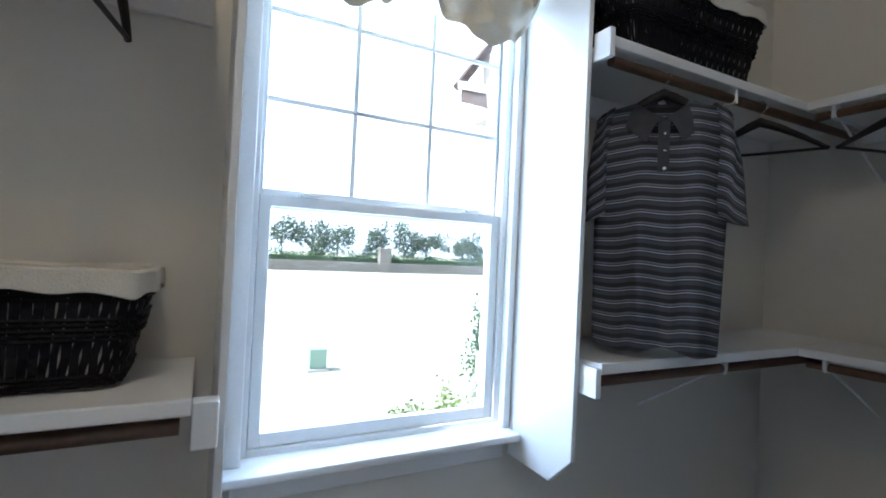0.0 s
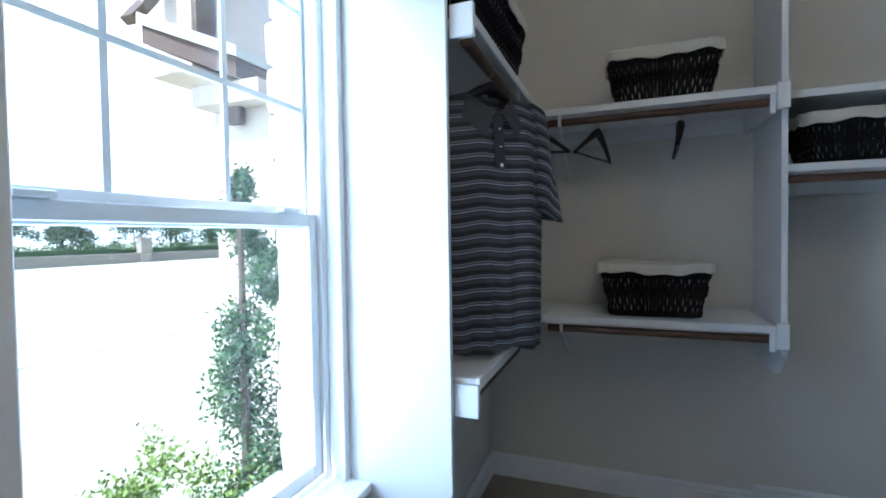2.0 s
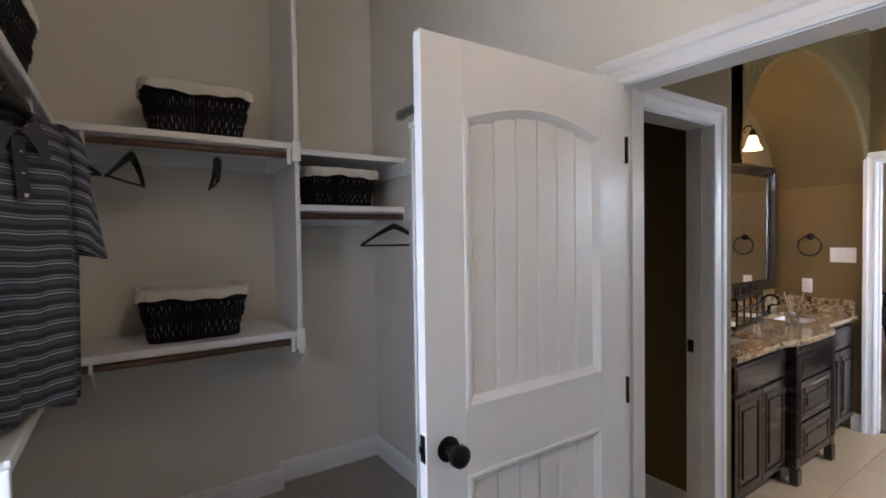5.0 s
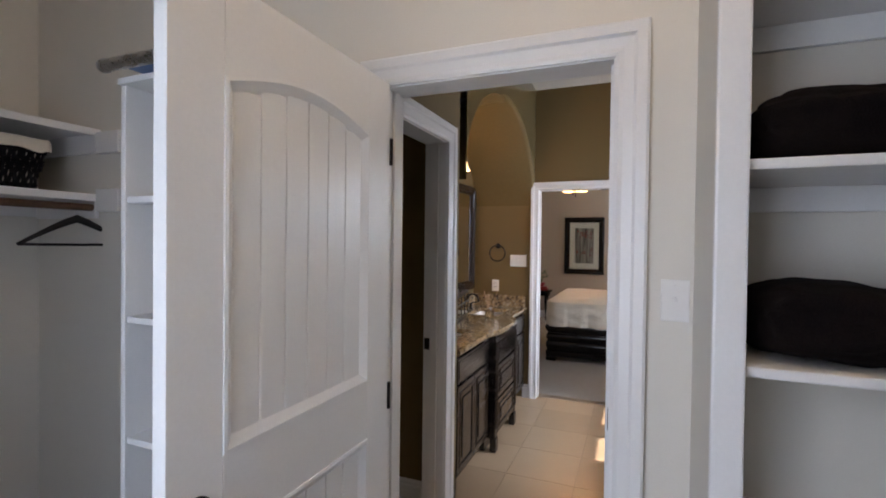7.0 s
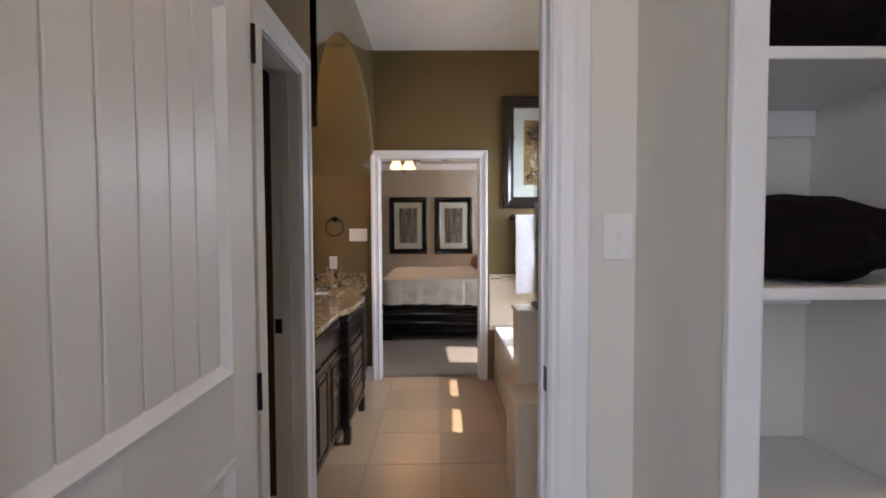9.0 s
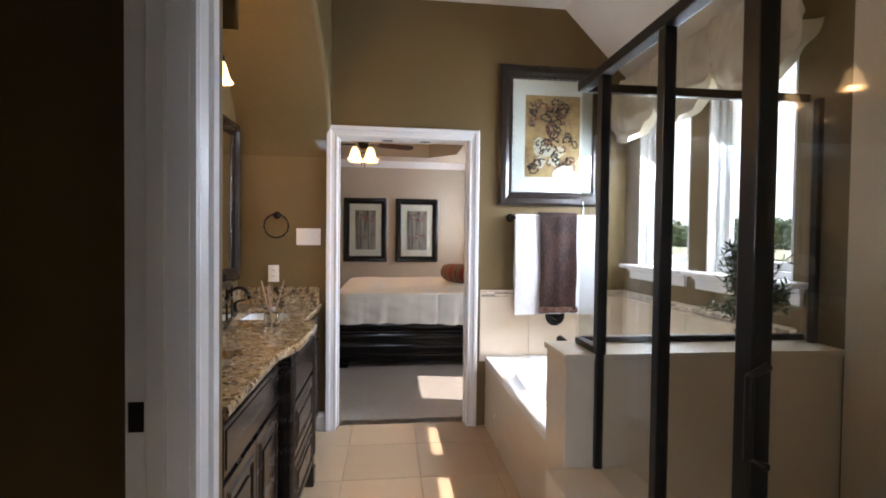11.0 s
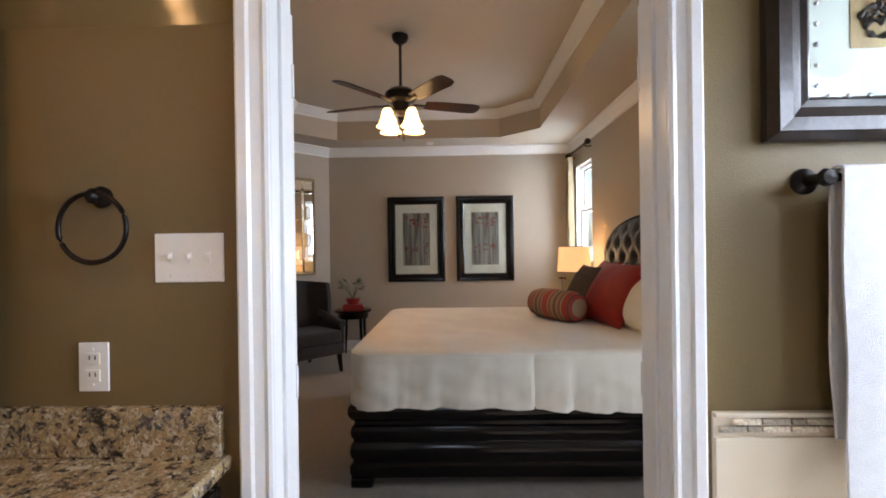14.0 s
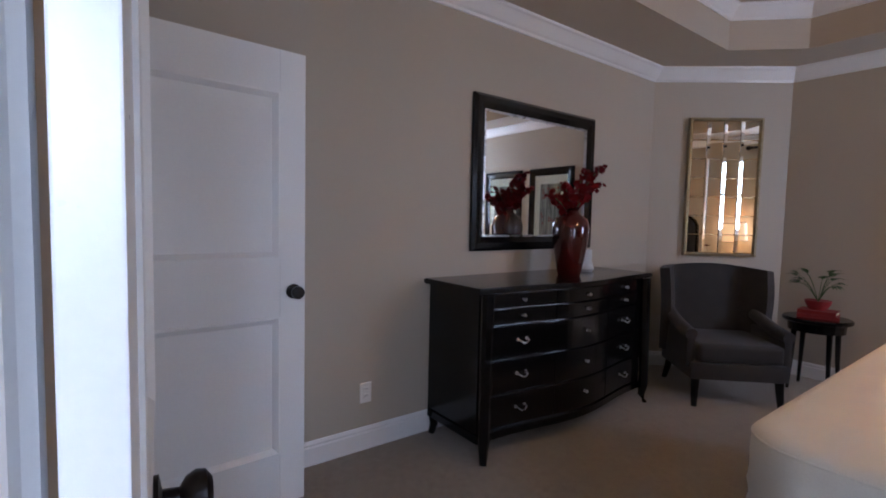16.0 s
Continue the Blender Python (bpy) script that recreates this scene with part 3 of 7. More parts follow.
def end_block(lo, hi):
    s = thing("rod_block", lo, "white painted wooden block at a shelf end", "shelf block", "rod blocks")
    part("block", box((0, 0, 0), [b - a for a, b in zip(lo, hi)], 0.004), TRIM, s)


for z in (SH_LO, SH_HI):
    shelf_run("closet_shelf", 0.999, 2.54, 1.44, z, "x", (), True, (1.63,))
    shelf_run("closet_shelf", 0.087, 1.0395, 2.548, z, "y", (0.087,), True, (0.955,), 0.47)
    shelf_run("closet_shelf", -0.768, -0.079, 1.44, z, "x", (), True, (-0.62,))
    end_block((0.9772, 1.040, z - 0.102 + (0.038 if z > 2 else 0)), (0.998, 1.1085, z - 0.012 + (0.038 if z > 2 else 0)))
    end_block((-0.078, 1.040, z - 0.100), (-0.030, 1.0845, z - 0.006))
    end_block((2.060, 0.040, z - 0.095), (2.0945, 0.085, z + 0.012))
shelf_run("closet_shelf", -0.648, 0.040, 2.638, 1.74, "y", (-0.648,), True, (), 0.48)
shelf_run("closet_shelf", -0.648, 0.040, 2.638, 2.045, "y", (-0.648,), False, (), 0.48)
end_block((1.985, -0.649, 1.66), (2.14, -0.62, 1.765))
end_block((1.985, -0.649, 1.93), (2.14, -0.62, 2.03))


def rounded_ring(w, d, r, n=8):
    pts = []
    for cx, cy, a0 in ((w / 2 - r, d / 2 - r, 0), (-w / 2 + r, d / 2 - r, 90), (-w / 2 + r, -d / 2 + r, 180), (w / 2 - r, -d / 2 + r, 270)):
        for i in range(n):
            a = radians(a0 + 90 * i / (n - 1))
            pts.append(Vector((cx + r * math.cos(a), cy + r * math.sin(a), 0)))
    out = []
    for i, p in enumerate(pts):
        q = pts[(i + 1) % len(pts)]
        k = max(1, round((q - p).length / 0.018))
        out += [p.lerp(q, j / k) for j in range(k)]
    return out


def rings(levels, closed_bottom=True, closed_top=False):
    bm = bmesh.new()
    vs = [[bm.verts.new(p) for p in ring] for ring in levels]
    n = len(vs[0])
    for a, b in zip(vs, vs[1:]):
        for i in range(n):
            bm.faces.new((a[i], a[(i + 1) % n], b[(i + 1) % n], b[i]))
    if closed_bottom:
        bm.faces.new(vs[0][::-1])
    if closed_top:
        bm.faces.new(vs[-1])
    return bm


def basket(place, rz, w=0.48, d=0.29, h=0.245, label="black woven basket with an off-white cloth liner on a closet shelf"):
    """A woven basket: rolled foot and rim, flat upright stakes with gaps, twined bands, a cloth liner folded over the rim."""
    b = thing("basket", place, label, "basket", "closet baskets", rz)
    base = rounded_ring(w, d, 0.05)
    n = len(base)
    rnd = random.Random(int(place[0] * 1000 + place[1] * 77))
    lean = [rnd.uniform(-0.003, 0.003) for _ in range(n)]

    def at(i, z, out=0.0):
        p = base[i % n]
        k = 0.80 + 0.20 * (z / h) ** 0.85
        r = max(0.05, p.length)
        return Vector((p.x * k, p.y * k, z + 0.002)) * 1.0 + Vector((p.x / r, p.y / r, 0)) * (out + lean[i % n] * z / h)

    part("bag", rings([[at(i, z, -0.007) for i in range(n)] for z in (0.004, 0.06, 0.12, h - 0.02)]), CLOTH, b, "off-white cloth seen between the stakes", True)
    bm = bmesh.new()
    for i in range(n):
        gap = 0.05 if (i % 5) else 0.22
        lv = []
        for j in range(8):
            z = 0.006 + (h - 0.012) * j / 7
            o = 0.0028 * (1 if (i + j) % 2 else -1)
            p, q = at(i, z, o), at(i + 1, z, o)
            lv.append((p.lerp(q, gap / 2), p.lerp(q, 1 - gap / 2)))
        vs = [(bm.verts.new(a), bm.verts.new(c)) for a, c in lv]
        for (a, c), (a2, c2) in zip(vs, vs[1:]):
            bm.faces.new((a, c, c2, a2))
    bmesh.ops.recalc_face_normals(bm, faces=bm.faces)
    bmesh.ops.solidify(bm, geom=bm.faces[:], thickness=0.003)
    part("woven_body", bm, WICKER, b, "black woven body")["kind"] = "stuff"
    for z0, z1, r in ((0.004, 0.030, 0.005), (0.40 * h, 0.40 * h + 0.050, 0.0045), (0.74 * h, h - 0.006, 0.0045)):
        rows_n = max(2, round((z1 - z0) / 0.010))
        bm = tube([at(k, z0 + (z1 - z0) * k / (n * rows_n), 0.0045 * (1 if (k + k // n) % 2 else -0.6)) for k in range(n * rows_n + 1)], r, 5)
        part("twined_band", bm, WICKER, b, "", True)
    ph = [rnd.uniform(0, 6) for _ in range(3)]
    wob = lambda i: 0.004 * math.sin(i * 0.31 + ph[0]) + 0.003 * math.sin(i * 0.83 + ph[1])
    liner = []
    for o, zz, am in ((0.006, h - 0.040, 1.6), (0.011, h - 0.038, 1.6), (0.013, h - 0.015, 0.9), (0.011, h + 0.006, 0.5), (0.002, h + 0.011, 0.4), (-0.010, h + 0.004, 0.4), (-0.025, h - 0.09, 0.2)):
        liner.append([Vector((at(i, h, o + 0.003 * math.sin(i * 0.9 + ph[2]) * am).x, at(i, h, o).y, zz + am * wob(i))) for i in range(n)])
    part("liner", rings(liner, False, True), CLOTH, b, "off-white cloth liner folded over the rim", True)
    return b


basket((2.28, 0.50, SH_HI), 90)
basket((2.28, 0.54, SH_LO), 90)
basket((2.36, -0.265, 1.74), 90, 0.44, 0.30, 0.215)
basket((1.455, 1.235, SH_HI), -2, 0.73, 0.34, 0.285)
basket((-0.42, 1.27, SH_LO), 0, 0.50, 0.28, 0.235)


def hanger(place, rz, w=0.42, shared={}):
    """A wooden hanger; place is the rod's centre line."""
    if "h" in shared:
        return copy_thing(shared["h"], pose(*place, 0, 0, rz))
    h = thing("clothes_hanger", place, "dark wooden clothes hanger on a closet rod", "hanger", "clothes hangers", rz)
    hook = [(0.0, 0, -0.052), (0, 0, -0.034)] + [(0.021 * math.cos(a), 0, 0.002 + 0.021 * math.sin(a)) for a in [radians(-70 + 25 * i) for i in range(10)]]
    part("hook", tube(hook, 0.002, 8), STEEL, h, "thin metal hook", True)
    arm = []
    for i in range(13):
        u = i / 12 * 2 - 1
        arm.append((u * w / 2, 0.02 * u * u, -0.055 - 0.118 * abs(u) ** 1.15))
    part("shoulder_bar", tube(arm, [0.008 + 0.011 * (1 - abs(i / 12 * 2 - 1)) ** 1.5 for i in range(13)], 10), HANGER, h, "", True)
    part("trouser_bar", tube([(-w / 2 * 0.97, 0.018, -0.172), (0, 0.015, -0.175), (w / 2 * 0.97, 0.018, -0.172)], 0.006, 8), HANGER, h, "", True)
    shared["h"] = h
    return h


RODY, RODX = 1.44 - DEEP + 0.020, 2.548 - 0.47 + 0.020
hanger((RODX + 0.02, 0.785, SH_HI - 0.060), -19)
hanger((RODX + 0.01, 0.435, SH_HI - 0.060), -3)
hanger((2.638 - 0.46, -0.565, 1.68), 75)
hanger((1.81, RODY, SH_HI - 0.060), -66)
hanger((-0.265, RODY, SH_HI - 0.060), 80)

cl = thing("ceiling_light", (-0.22, 0.22, 3.25), "round white flush ceiling light", "ceiling light")
part("pan", lathe([(0.17, 0), (0.17, -0.02), (0.15, -0.03), (0, -0.03)], 32), TRIM, cl)
dome = part("diffuser", lathe([(0.15, -0.03), (0.14, -0.06), (0.10, -0.085), (0.0, -0.10)], 32), plain("lit_diffuser", (1.0, 0.86, 0.62), 0.5, 0, 1.2), cl, "lit frosted glass dome", True)
dome.visible_shadow = False
glow("closet_lamp_glow", (-0.22, 0.22, 3.13), 7.0, 0.10, (1.0, 0.80, 0.54))

# the polo shirt
m = bpy.data.materials.new("striped_knit")
m.use_nodes = True
t_, n_ = m.node_tree, m.node_tree.nodes
tc, sp, md, cr, nz = n_.new("ShaderNodeTexCoord"), n_.new("ShaderNodeSeparateXYZ"), n_.new("ShaderNodeMath"), n_.new("ShaderNodeValToRGB"), n_.new("ShaderNodeTexNoise")
md.operation = "WRAP"
md.inputs[1].default_value, md.inputs[2].default_value = 0.042, 0.0
mm = n_.new("ShaderNodeMath")
mm.operation = "DIVIDE"
mm.inputs[1].default_value = 0.042
t_.links.new(tc.outputs["UV"], sp.inputs[0])
t_.links.new(sp.outputs["Y"], md.inputs[0])
t_.links.new(md.outputs[0], mm.inputs[0])
t_.links.new(mm.outputs[0], cr.inputs[0])
cr.color_ramp.interpolation = "CONSTANT"
stops = [(0, 0.026), (0.36, 0.075), (0.62, 0.030), (0.70, 0.40), (0.78, 0.035), (0.86, 0.17)]
e = cr.color_ramp.elements
e[0].position, e[1].position = 0, 0.34
for k, (p, v) in enumerate(stops):
    el = e[k] if k < 2 else e.new(p)
    el.color = (v * 0.95, v * 0.97, v * 1.12, 1)
t_.links.new(cr.outputs[0], n_["Principled BSDF"].inputs["Base Color"])
n_["Principled BSDF"].inputs["Roughness"].default_value = 0.85
nz.inputs["Scale"].default_value = 500
bp = n_.new("ShaderNodeBump")
bp.inputs["Strength"].default_value = 0.25
t_.links.new(tc.outputs["Object"], nz.inputs["Vector"])
t_.links.new(nz.outputs["Fac"], bp.inputs["Height"])
t_.links.new(bp.outputs[0], n_["Principled BSDF"].inputs["Normal"])
STRIPE = m
KNIT = surf("charcoal_knit", (0.055, 0.056, 0.066), (0.035, 0.036, 0.042), 0.9, 30, 400, 0.3)

SX, SY, SR = 1.262, RODY, -45
shirt = thing("polo_shirt", (SX, SY, SH_HI - 0.060), "grey polo shirt with thin horizontal stripes on a hanger", "shirt", rz=SR)


def cloth(name, grid, label, material, thick=0.003):
    """A cloth sheet from a grid of (point, fabric height)."""
    bm = bmesh.new()
    uv = bm.loops.layers.uv.new("fabric")
    vs = [[bm.verts.new(p) for p, _ in row] for row in grid]
    for a in range(len(grid) - 1):
        for c in range(len(grid[0]) - 1):
            quad = ((a, c), (a, c + 1), (a + 1, c + 1), (a + 1, c))
            f = bm.faces.new([vs[i][k] for i, k in quad])
            for loop, (i, k) in zip(f.loops, quad):
                loop[uv].uv = (k / 20, grid[i][k][1] + 2.0)
    return part(name, bm, material, shirt, label, True)


def shoulder(x):
    a = abs(x)
    return -0.075 - 0.30 * max(0, a - 0.065) - 1.6 * max(0, a - 0.185) ** 1.2


for side in (-1, 1):
    grid = []
    for j in range(37):
        row = []
        for i in range(49):
            u = i / 24 - 1
            x = u * 0.208
            top = shoulder(x)
            if abs(x) < 0.075:
                top -= (0.085 if side < 0 else 0.012) * (1 - (abs(x) / 0.075) ** 2)
            t = j / 36
            hem = -0.90 + 0.010 * math.sin(u * 5 + 1) + (0.02 if abs(u) > 0.96 else 0)
            z = hem + (top - hem) * t
            low = (1 - t) ** 0.8
            body = 0.052 * max(0.0, 1 - abs(u) ** 2.4) ** 0.6 * min(1, max(0.0, (top - z) / 0.16) ** 0.55 + 0.10)
            fold = low * (0.020 * math.sin(u * 7.5 + 0.6) + 0.010 * math.sin(u * 15 + 2 + t)) + 0.004 * math.sin(u * 11 + t * 7)
            fold *= 1 - abs(u) ** 6
            y = side * body + fold * (1 if side < 0 else 0.6)
            xx = x * (0.92 + 0.08 * t) + 0.006 * low * math.sin(u * 9 + 1)
            fabric = z + 0.022 * abs(u) ** 2.5 * t + 0.006 * math.sin(u * 7.5 + 0.6) * low
            row.append((Vector((xx, y, z)), fabric))
        grid.append(row)
    cloth("torso_front" if side < 0 else "torso_back", grid, "striped knit body", STRIPE)
for sgn in (-1, 1):
    grid = []
    for j in range(15):
        t = j / 14
        row = []
        cx, cz = sgn * (0.176 + 0.040 * t + 0.006 * math.sin(t * 5)), -0.125 - 0.345 * t
        for i in range(29):
            a = 2 * math.pi * i / 28
            u, v = math.cos(a), math.sin(a)
            wide = 0.026 + 0.016 * t
            deep = 0.040 + 0.022 * t + 0.006 * math.sin(a * 3 + t * 4)
            x = cx + sgn * u * wide + 0.004 * math.sin(a * 4 + 5 * t)
            y = v * deep - 0.010 * t
            z = cz - 0.05 * (v < 0) * t * abs(v) * 0.3 + 0.030 * u * sgn * 0 + 0.055 * (1 - t) * (-u) * 0.6 - 0.03 * t * u * 0.6
            row.append((Vector((x, y, z)), z + 0.07 * (u + 1) / 2))
        grid.append(row)
    cloth("sleeve", grid, "short striped sleeve", STRIPE)
    # folded collar: stands at the neck, falls outwards to a point in front
    grid = []
    for i in range(17):
        t = i / 16
        a = math.pi * t
        nx, ny = sgn * 0.070 * math.sin(a * 0.98 + 0.02), 0.040 - 0.092 * t
        nz = -0.072 - 0.088 * t ** 1.6
        fall = 0.040 + 0.030 * t ** 2
        outw = 0.020 + 0.026 * math.sin(a)
        row = []
        for k in range(6):
            q = k / 5
            rise = 0.016 * math.sin(q * math.pi) + 0.012 * (1 - q)
            row.append((Vector((nx + sgn * (outw * q + (0.030 * t ** 3) * q), ny - 0.012 * q * t - 0.004, nz + rise - fall * q)), 0.0))
        grid.append(row)
    cloth("collar", grid, "plain charcoal collar", KNIT)
bm = bmesh.new()
for x0_p, x1_p, y_p in ((-0.017, 0.017, -0.064),):
    for k in range(5):
        z = -0.325 + 0.033 * k
        box((x0_p, y_p - 0.002 + 0.0035 * k, z), (x1_p, y_p + 0.003 + 0.0035 * k, z + 0.0335), 0, bm)
part("placket", bm, KNIT, shirt, "dark button placket")
for k, z in enumerate((-0.20, -0.26, -0.315)):
    part("button", moved(lathe([(0.0055, 0), (0.0055, 0.002), (0, 0.0025)], 12), pose(0.003, -0.0665 + 0.0066 * (2 - k), z, 90)), TRIM, shirt)
hanger((SX, SY, SH_HI - 0.060), SR)

# open shelf tower behind the door and the shelf niche beside it
tw = thing("shelf_tower", (0, 0, 0), "white open shelf tower behind the closet door", "shelf unit")
for x in (0.82, 1.25):
    part("side_panel", box((x - 0.010, -0.648, 0.0), (x + 0.010, -0.16, 2.0), 0.003), TRIM, tw)
part("top", box((0.81, -0.648, 2.0005), (1.262, -0.15, 2.02), 0.003), TRIM, tw)
part("back", box((0.83, -0.648, 0.0), (1.24, -0.642, 2.0), 0), CREAM, tw)
for z in (0.10, 0.53, 0.93, 1.30, 1.665):
    part("shelf_board", box((0.8305, -0.641, z - 0.02), (1.2395, -0.165, z), 0.003), TRIM, tw)
BLUE = surf("blue_steel", (0.10, 0.22, 0.48), (0.07, 0.17, 0.38), 0.35, 12, 80, 0.03)
st = thing("blue_board_end", (0, 0, 0), "blue folded rack with a steel tube lying on the tower", "rack")
part("blue_plate", box((0.86, -0.30, 2.035), (1.20, -0.13, 2.062), 0.008), BLUE, st, "blue metal plate")
part("steel_tube", tube([(0.87, -0.125, 2.050), (1.27, -0.125, 2.050)], 0.019, 14), STEEL, st, "bright steel tube with a rounded end", True)
part("end_cap", moved(lathe([(0.019, 0), (0.022, 0.006), (0.020, 0.02), (0.010, 0.027), (0, 0.028)], 16), pose(1.268, -0.125, 2.05, 0, 90, 0)), STEEL, st, "", True)
part("foot", box((0.90, -0.28, 2.0205), (0.93, -0.14, 2.036), 0.003), BLUE, st)

structure("wall_niche_side", box((-0.385, -0.65, 0), (-0.34, -0.28, 3.4)), CREAM, "cream painted return wall", "wall")
structure("trim_niche_edge", box((-0.392, -0.281, 0), (-0.334, -0.262, 3.39), 0.005), TRIM, "white edge trim", "trim")
for z in (0.40, 0.88, 1.30, 1.71, 2.12):
    s = thing("niche_shelf", (0, 0, z), "white painted niche shelf", "shelf", "niche shelves")
    part("shelf_board", box((-0.768, -0.648, -0.022), (-0.387, -0.292, 0), 0.004), TRIM, s)
    part("cleat", box((-0.768, -0.648, -0.085), (-0.387, -0.632, -0.0225), 0.003), TRIM, s)
DARKCLOTH = surf("dark_brown_plush", (0.012, 0.008, 0.007), (0.005, 0.004, 0.004), 0.95, 12, 300, 0.6, spec=0.1)


def heap(name, place, w, d, h, seed, label):
    """A soft folded heap of cloth."""
    s = thing(name, place, label, "blanket", "folded blankets")
    bm = bmesh.new()
    bmesh.ops.create_icosphere(bm, subdivisions=5, radius=1)
    for v in bm.verts:
        c = v.co.copy()
        q = Vector((math.copysign(abs(c.x) ** 0.7, c.x), math.copysign(abs(c.y) ** 0.7, c.y), math.copysign(abs(c.z) ** 0.8, c.z)))
        nn = noise.noise(c * 1.7 + Vector((seed, 0, 0))) * 0.16 + noise.noise(c * 5 + Vector((0, seed, 0))) * 0.05
        q *= 1 + nn
        v.co = Vector((q.x * w / 2, q.y * d / 2, max(0.0, h * 0.5 + q.z * h / 2)))
    part("cloth", bm, DARKCLOTH, s, "", True)


heap("folded_blanket", (-0.575, -0.46, 1.30), 0.345, 0.30, 0.165, 3, "dark brown plush blanket folded on a shelf")
heap("folded_blanket", (-0.565, -0.46, 1.71), 0.33, 0.30, 0.155, 8, "dark brown plush blanket heaped on a shelf")

PLATE = surf("white_plate_plastic", (0.80, 0.79, 0.76), (0.78, 0.77, 0.74), 0.35, 5, 50, 0.01)
SLOT = plain("slot_dark", (0.03, 0.03, 0.03), 0.6)


def wall_plate(name, place, rz, n, kind, label):
    """A cover plate with n toggles, or a socket. Local y points out of the wall."""
    w = 0.072 + 0.046 * (n - 1)
    s = thing(name, place, label, "switch plate" if kind == "toggle" else "outlet", "wall plates", rz)
    part("plate", box((-w / 2, 0, -0.058), (w / 2, 0.006, 0.058), 0.004), PLATE, s)
    for i in range(n):
        x = (i - (n - 1) / 2) * 0.046
        if kind == "toggle":
            part("surround", box((x - 0.006, 0.005, -0.013), (x + 0.006, 0.008, 0.013), 0.001), PLATE, s)
            part("toggle", box((x - 0.004, 0.006, -0.002), (x + 0.004, 0.017, 0.009), 0.002), PLATE, s)
        else:
            for z in (-0.02, 0.02):
                o = part("socket", box((x - 0.017, 0.005, z - 0.014), (x + 0.017, 0.009, z + 0.014), 0.004), PLATE, s)
                for dx in (-0.007, 0.007):
                    part("slot", box((x + dx - 0.0015, 0.0085, z - 0.002), (x + dx + 0.0015, 0.0095, z + 0.008)), SLOT, o)
        for z in (-0.042, 0.042):
            part("screw", moved(lathe([(0.003, 0), (0.002, 0.002)], 10), pose(x, 0.006, z, -90)), PLATE, s)
    return s


wall_plate("light_switch", (-0.295, -0.65, 1.385), 0, 1, "toggle", "white single toggle switch on the closet wall")
wall_plate("light_switch", (0.889, -3.845, 1.36), 0, 3, "toggle", "white triple toggle switch on the olive wall")
wall_plate("wall_outlet", (1.122, -3.845, 1.104), 0, 1, "socket", "white outlet above the vanity backsplash")
wall_plate("wall_outlet", (2.74, -5.28, 0.33), 90, 1, "socket", "white outlet low on the taupe wall")


def valance(place, rz, w, swags, drop, label):
    """A gathered balloon valance. Local y points into the room."""
    v = thing("balloon_valance", place, label, "valance", "balloon valances", rz)
    part("header_board", box((0, 0.0, -0.03), (w, 0.10, 0.0), 0.004), SILK, v)
    sw = w / swags
    for k in range(swags):
        bm = bmesh.new()
        nu, nv = 40, 34
        g = []
        for j in range(nv + 1):
            t = j / nv
            row = []
            for i in range(nu + 1):
                u = i / nu
                arch = math.sin(math.pi * u) ** 0.7
                depth = drop * (0.55 + 0.45 * arch)
                puff = 0.10 + 0.10 * arch * math.sin(math.pi * min(1, t * 1.0)) ** 0.8
                z = -depth * math.sin(t * math.pi / 2) if t < 0.85 else -depth * (math.sin(0.85 * math.pi / 2) + 0.06 - 0.9 * (t - 0.85))
                crease = 0.020 * math.sin(u * 34 + t * 3) * (1 - arch * 0.75) + 0.016 * math.sin(t * 19 - abs(u - 0.5) * 15) * t
                yy = puff + crease if t < 0.9 else (puff + crease) * (1 - (t - 0.9) / 0.1 * 0.75)
                row.append(bm.verts.new((k * sw + u * sw, max(0.02, yy), z + crease * 0.4)))
            g.append(row)
        for a, b in zip(g, g[1:]):
            for i in range(nu):
                bm.faces.new((a[i], a[i + 1], b[i + 1], b[i]))
        part("swag", bm, SILK, v, "gathered cream swag", True)
    return v


valance((0.925, 1.436, 2.53), 180, 0.90, 2, 0.47, "cream gathered balloon valance over the closet window")

# ---------- bathroom ----------
OLIVE_SATIN = surf("olive_satin_paint", (0.165, 0.122, 0.054), (0.152, 0.112, 0.05), 0.15, 1.2, 30, 0.06, coat=0.3)
bm = wall_with_holes("x", 1.36, 1.50, -3.845, -1.82, -0.4, 3.3, [])
structure("wall_vanity", bm, OLIVE, "olive brown painted wall behind the vanity", "wall")
cy, ra, rb, zs = -2.8325, 1.0125, 0.74, 1.91
bm = bmesh.new()
rows_ = []
for dy, xx in ((0.030, 0.735), (0.016, 0.739), (0.005, 0.750), (0.0, 0.768), (0.0, 1.06), (0.0, 1.359)):
    rows_.append([bm.verts.new((xx, cy - (ra - 0.001 + (dy if 0 < i < 48 else 0)) * math.cos(math.pi * i / 48), zs + (rb + dy) * math.sin(math.pi * i / 48))) for i in range(49)])
for a, b in zip(rows_, rows_[1:]):
    for i in range(48):
        bm.faces.new((a[i], a[i + 1], b[i + 1], b[i]))
tops = [bm.verts.new((0.735, v.co.y, 3.1)) for v in rows_[0]]
for i in range(48):
    bm.faces.new((rows_[0][i], rows_[0][i + 1], tops[i + 1], tops[i]))
ob = structure("wall_vanity_arch", bm, OLIVE_SATIN, "olive brown arched soffit over the vanity", "wall")
for f in ob.data.polygons:
    f.use_smooth = True
ob.data.set_sharp_from_angle(angle=radians(60))

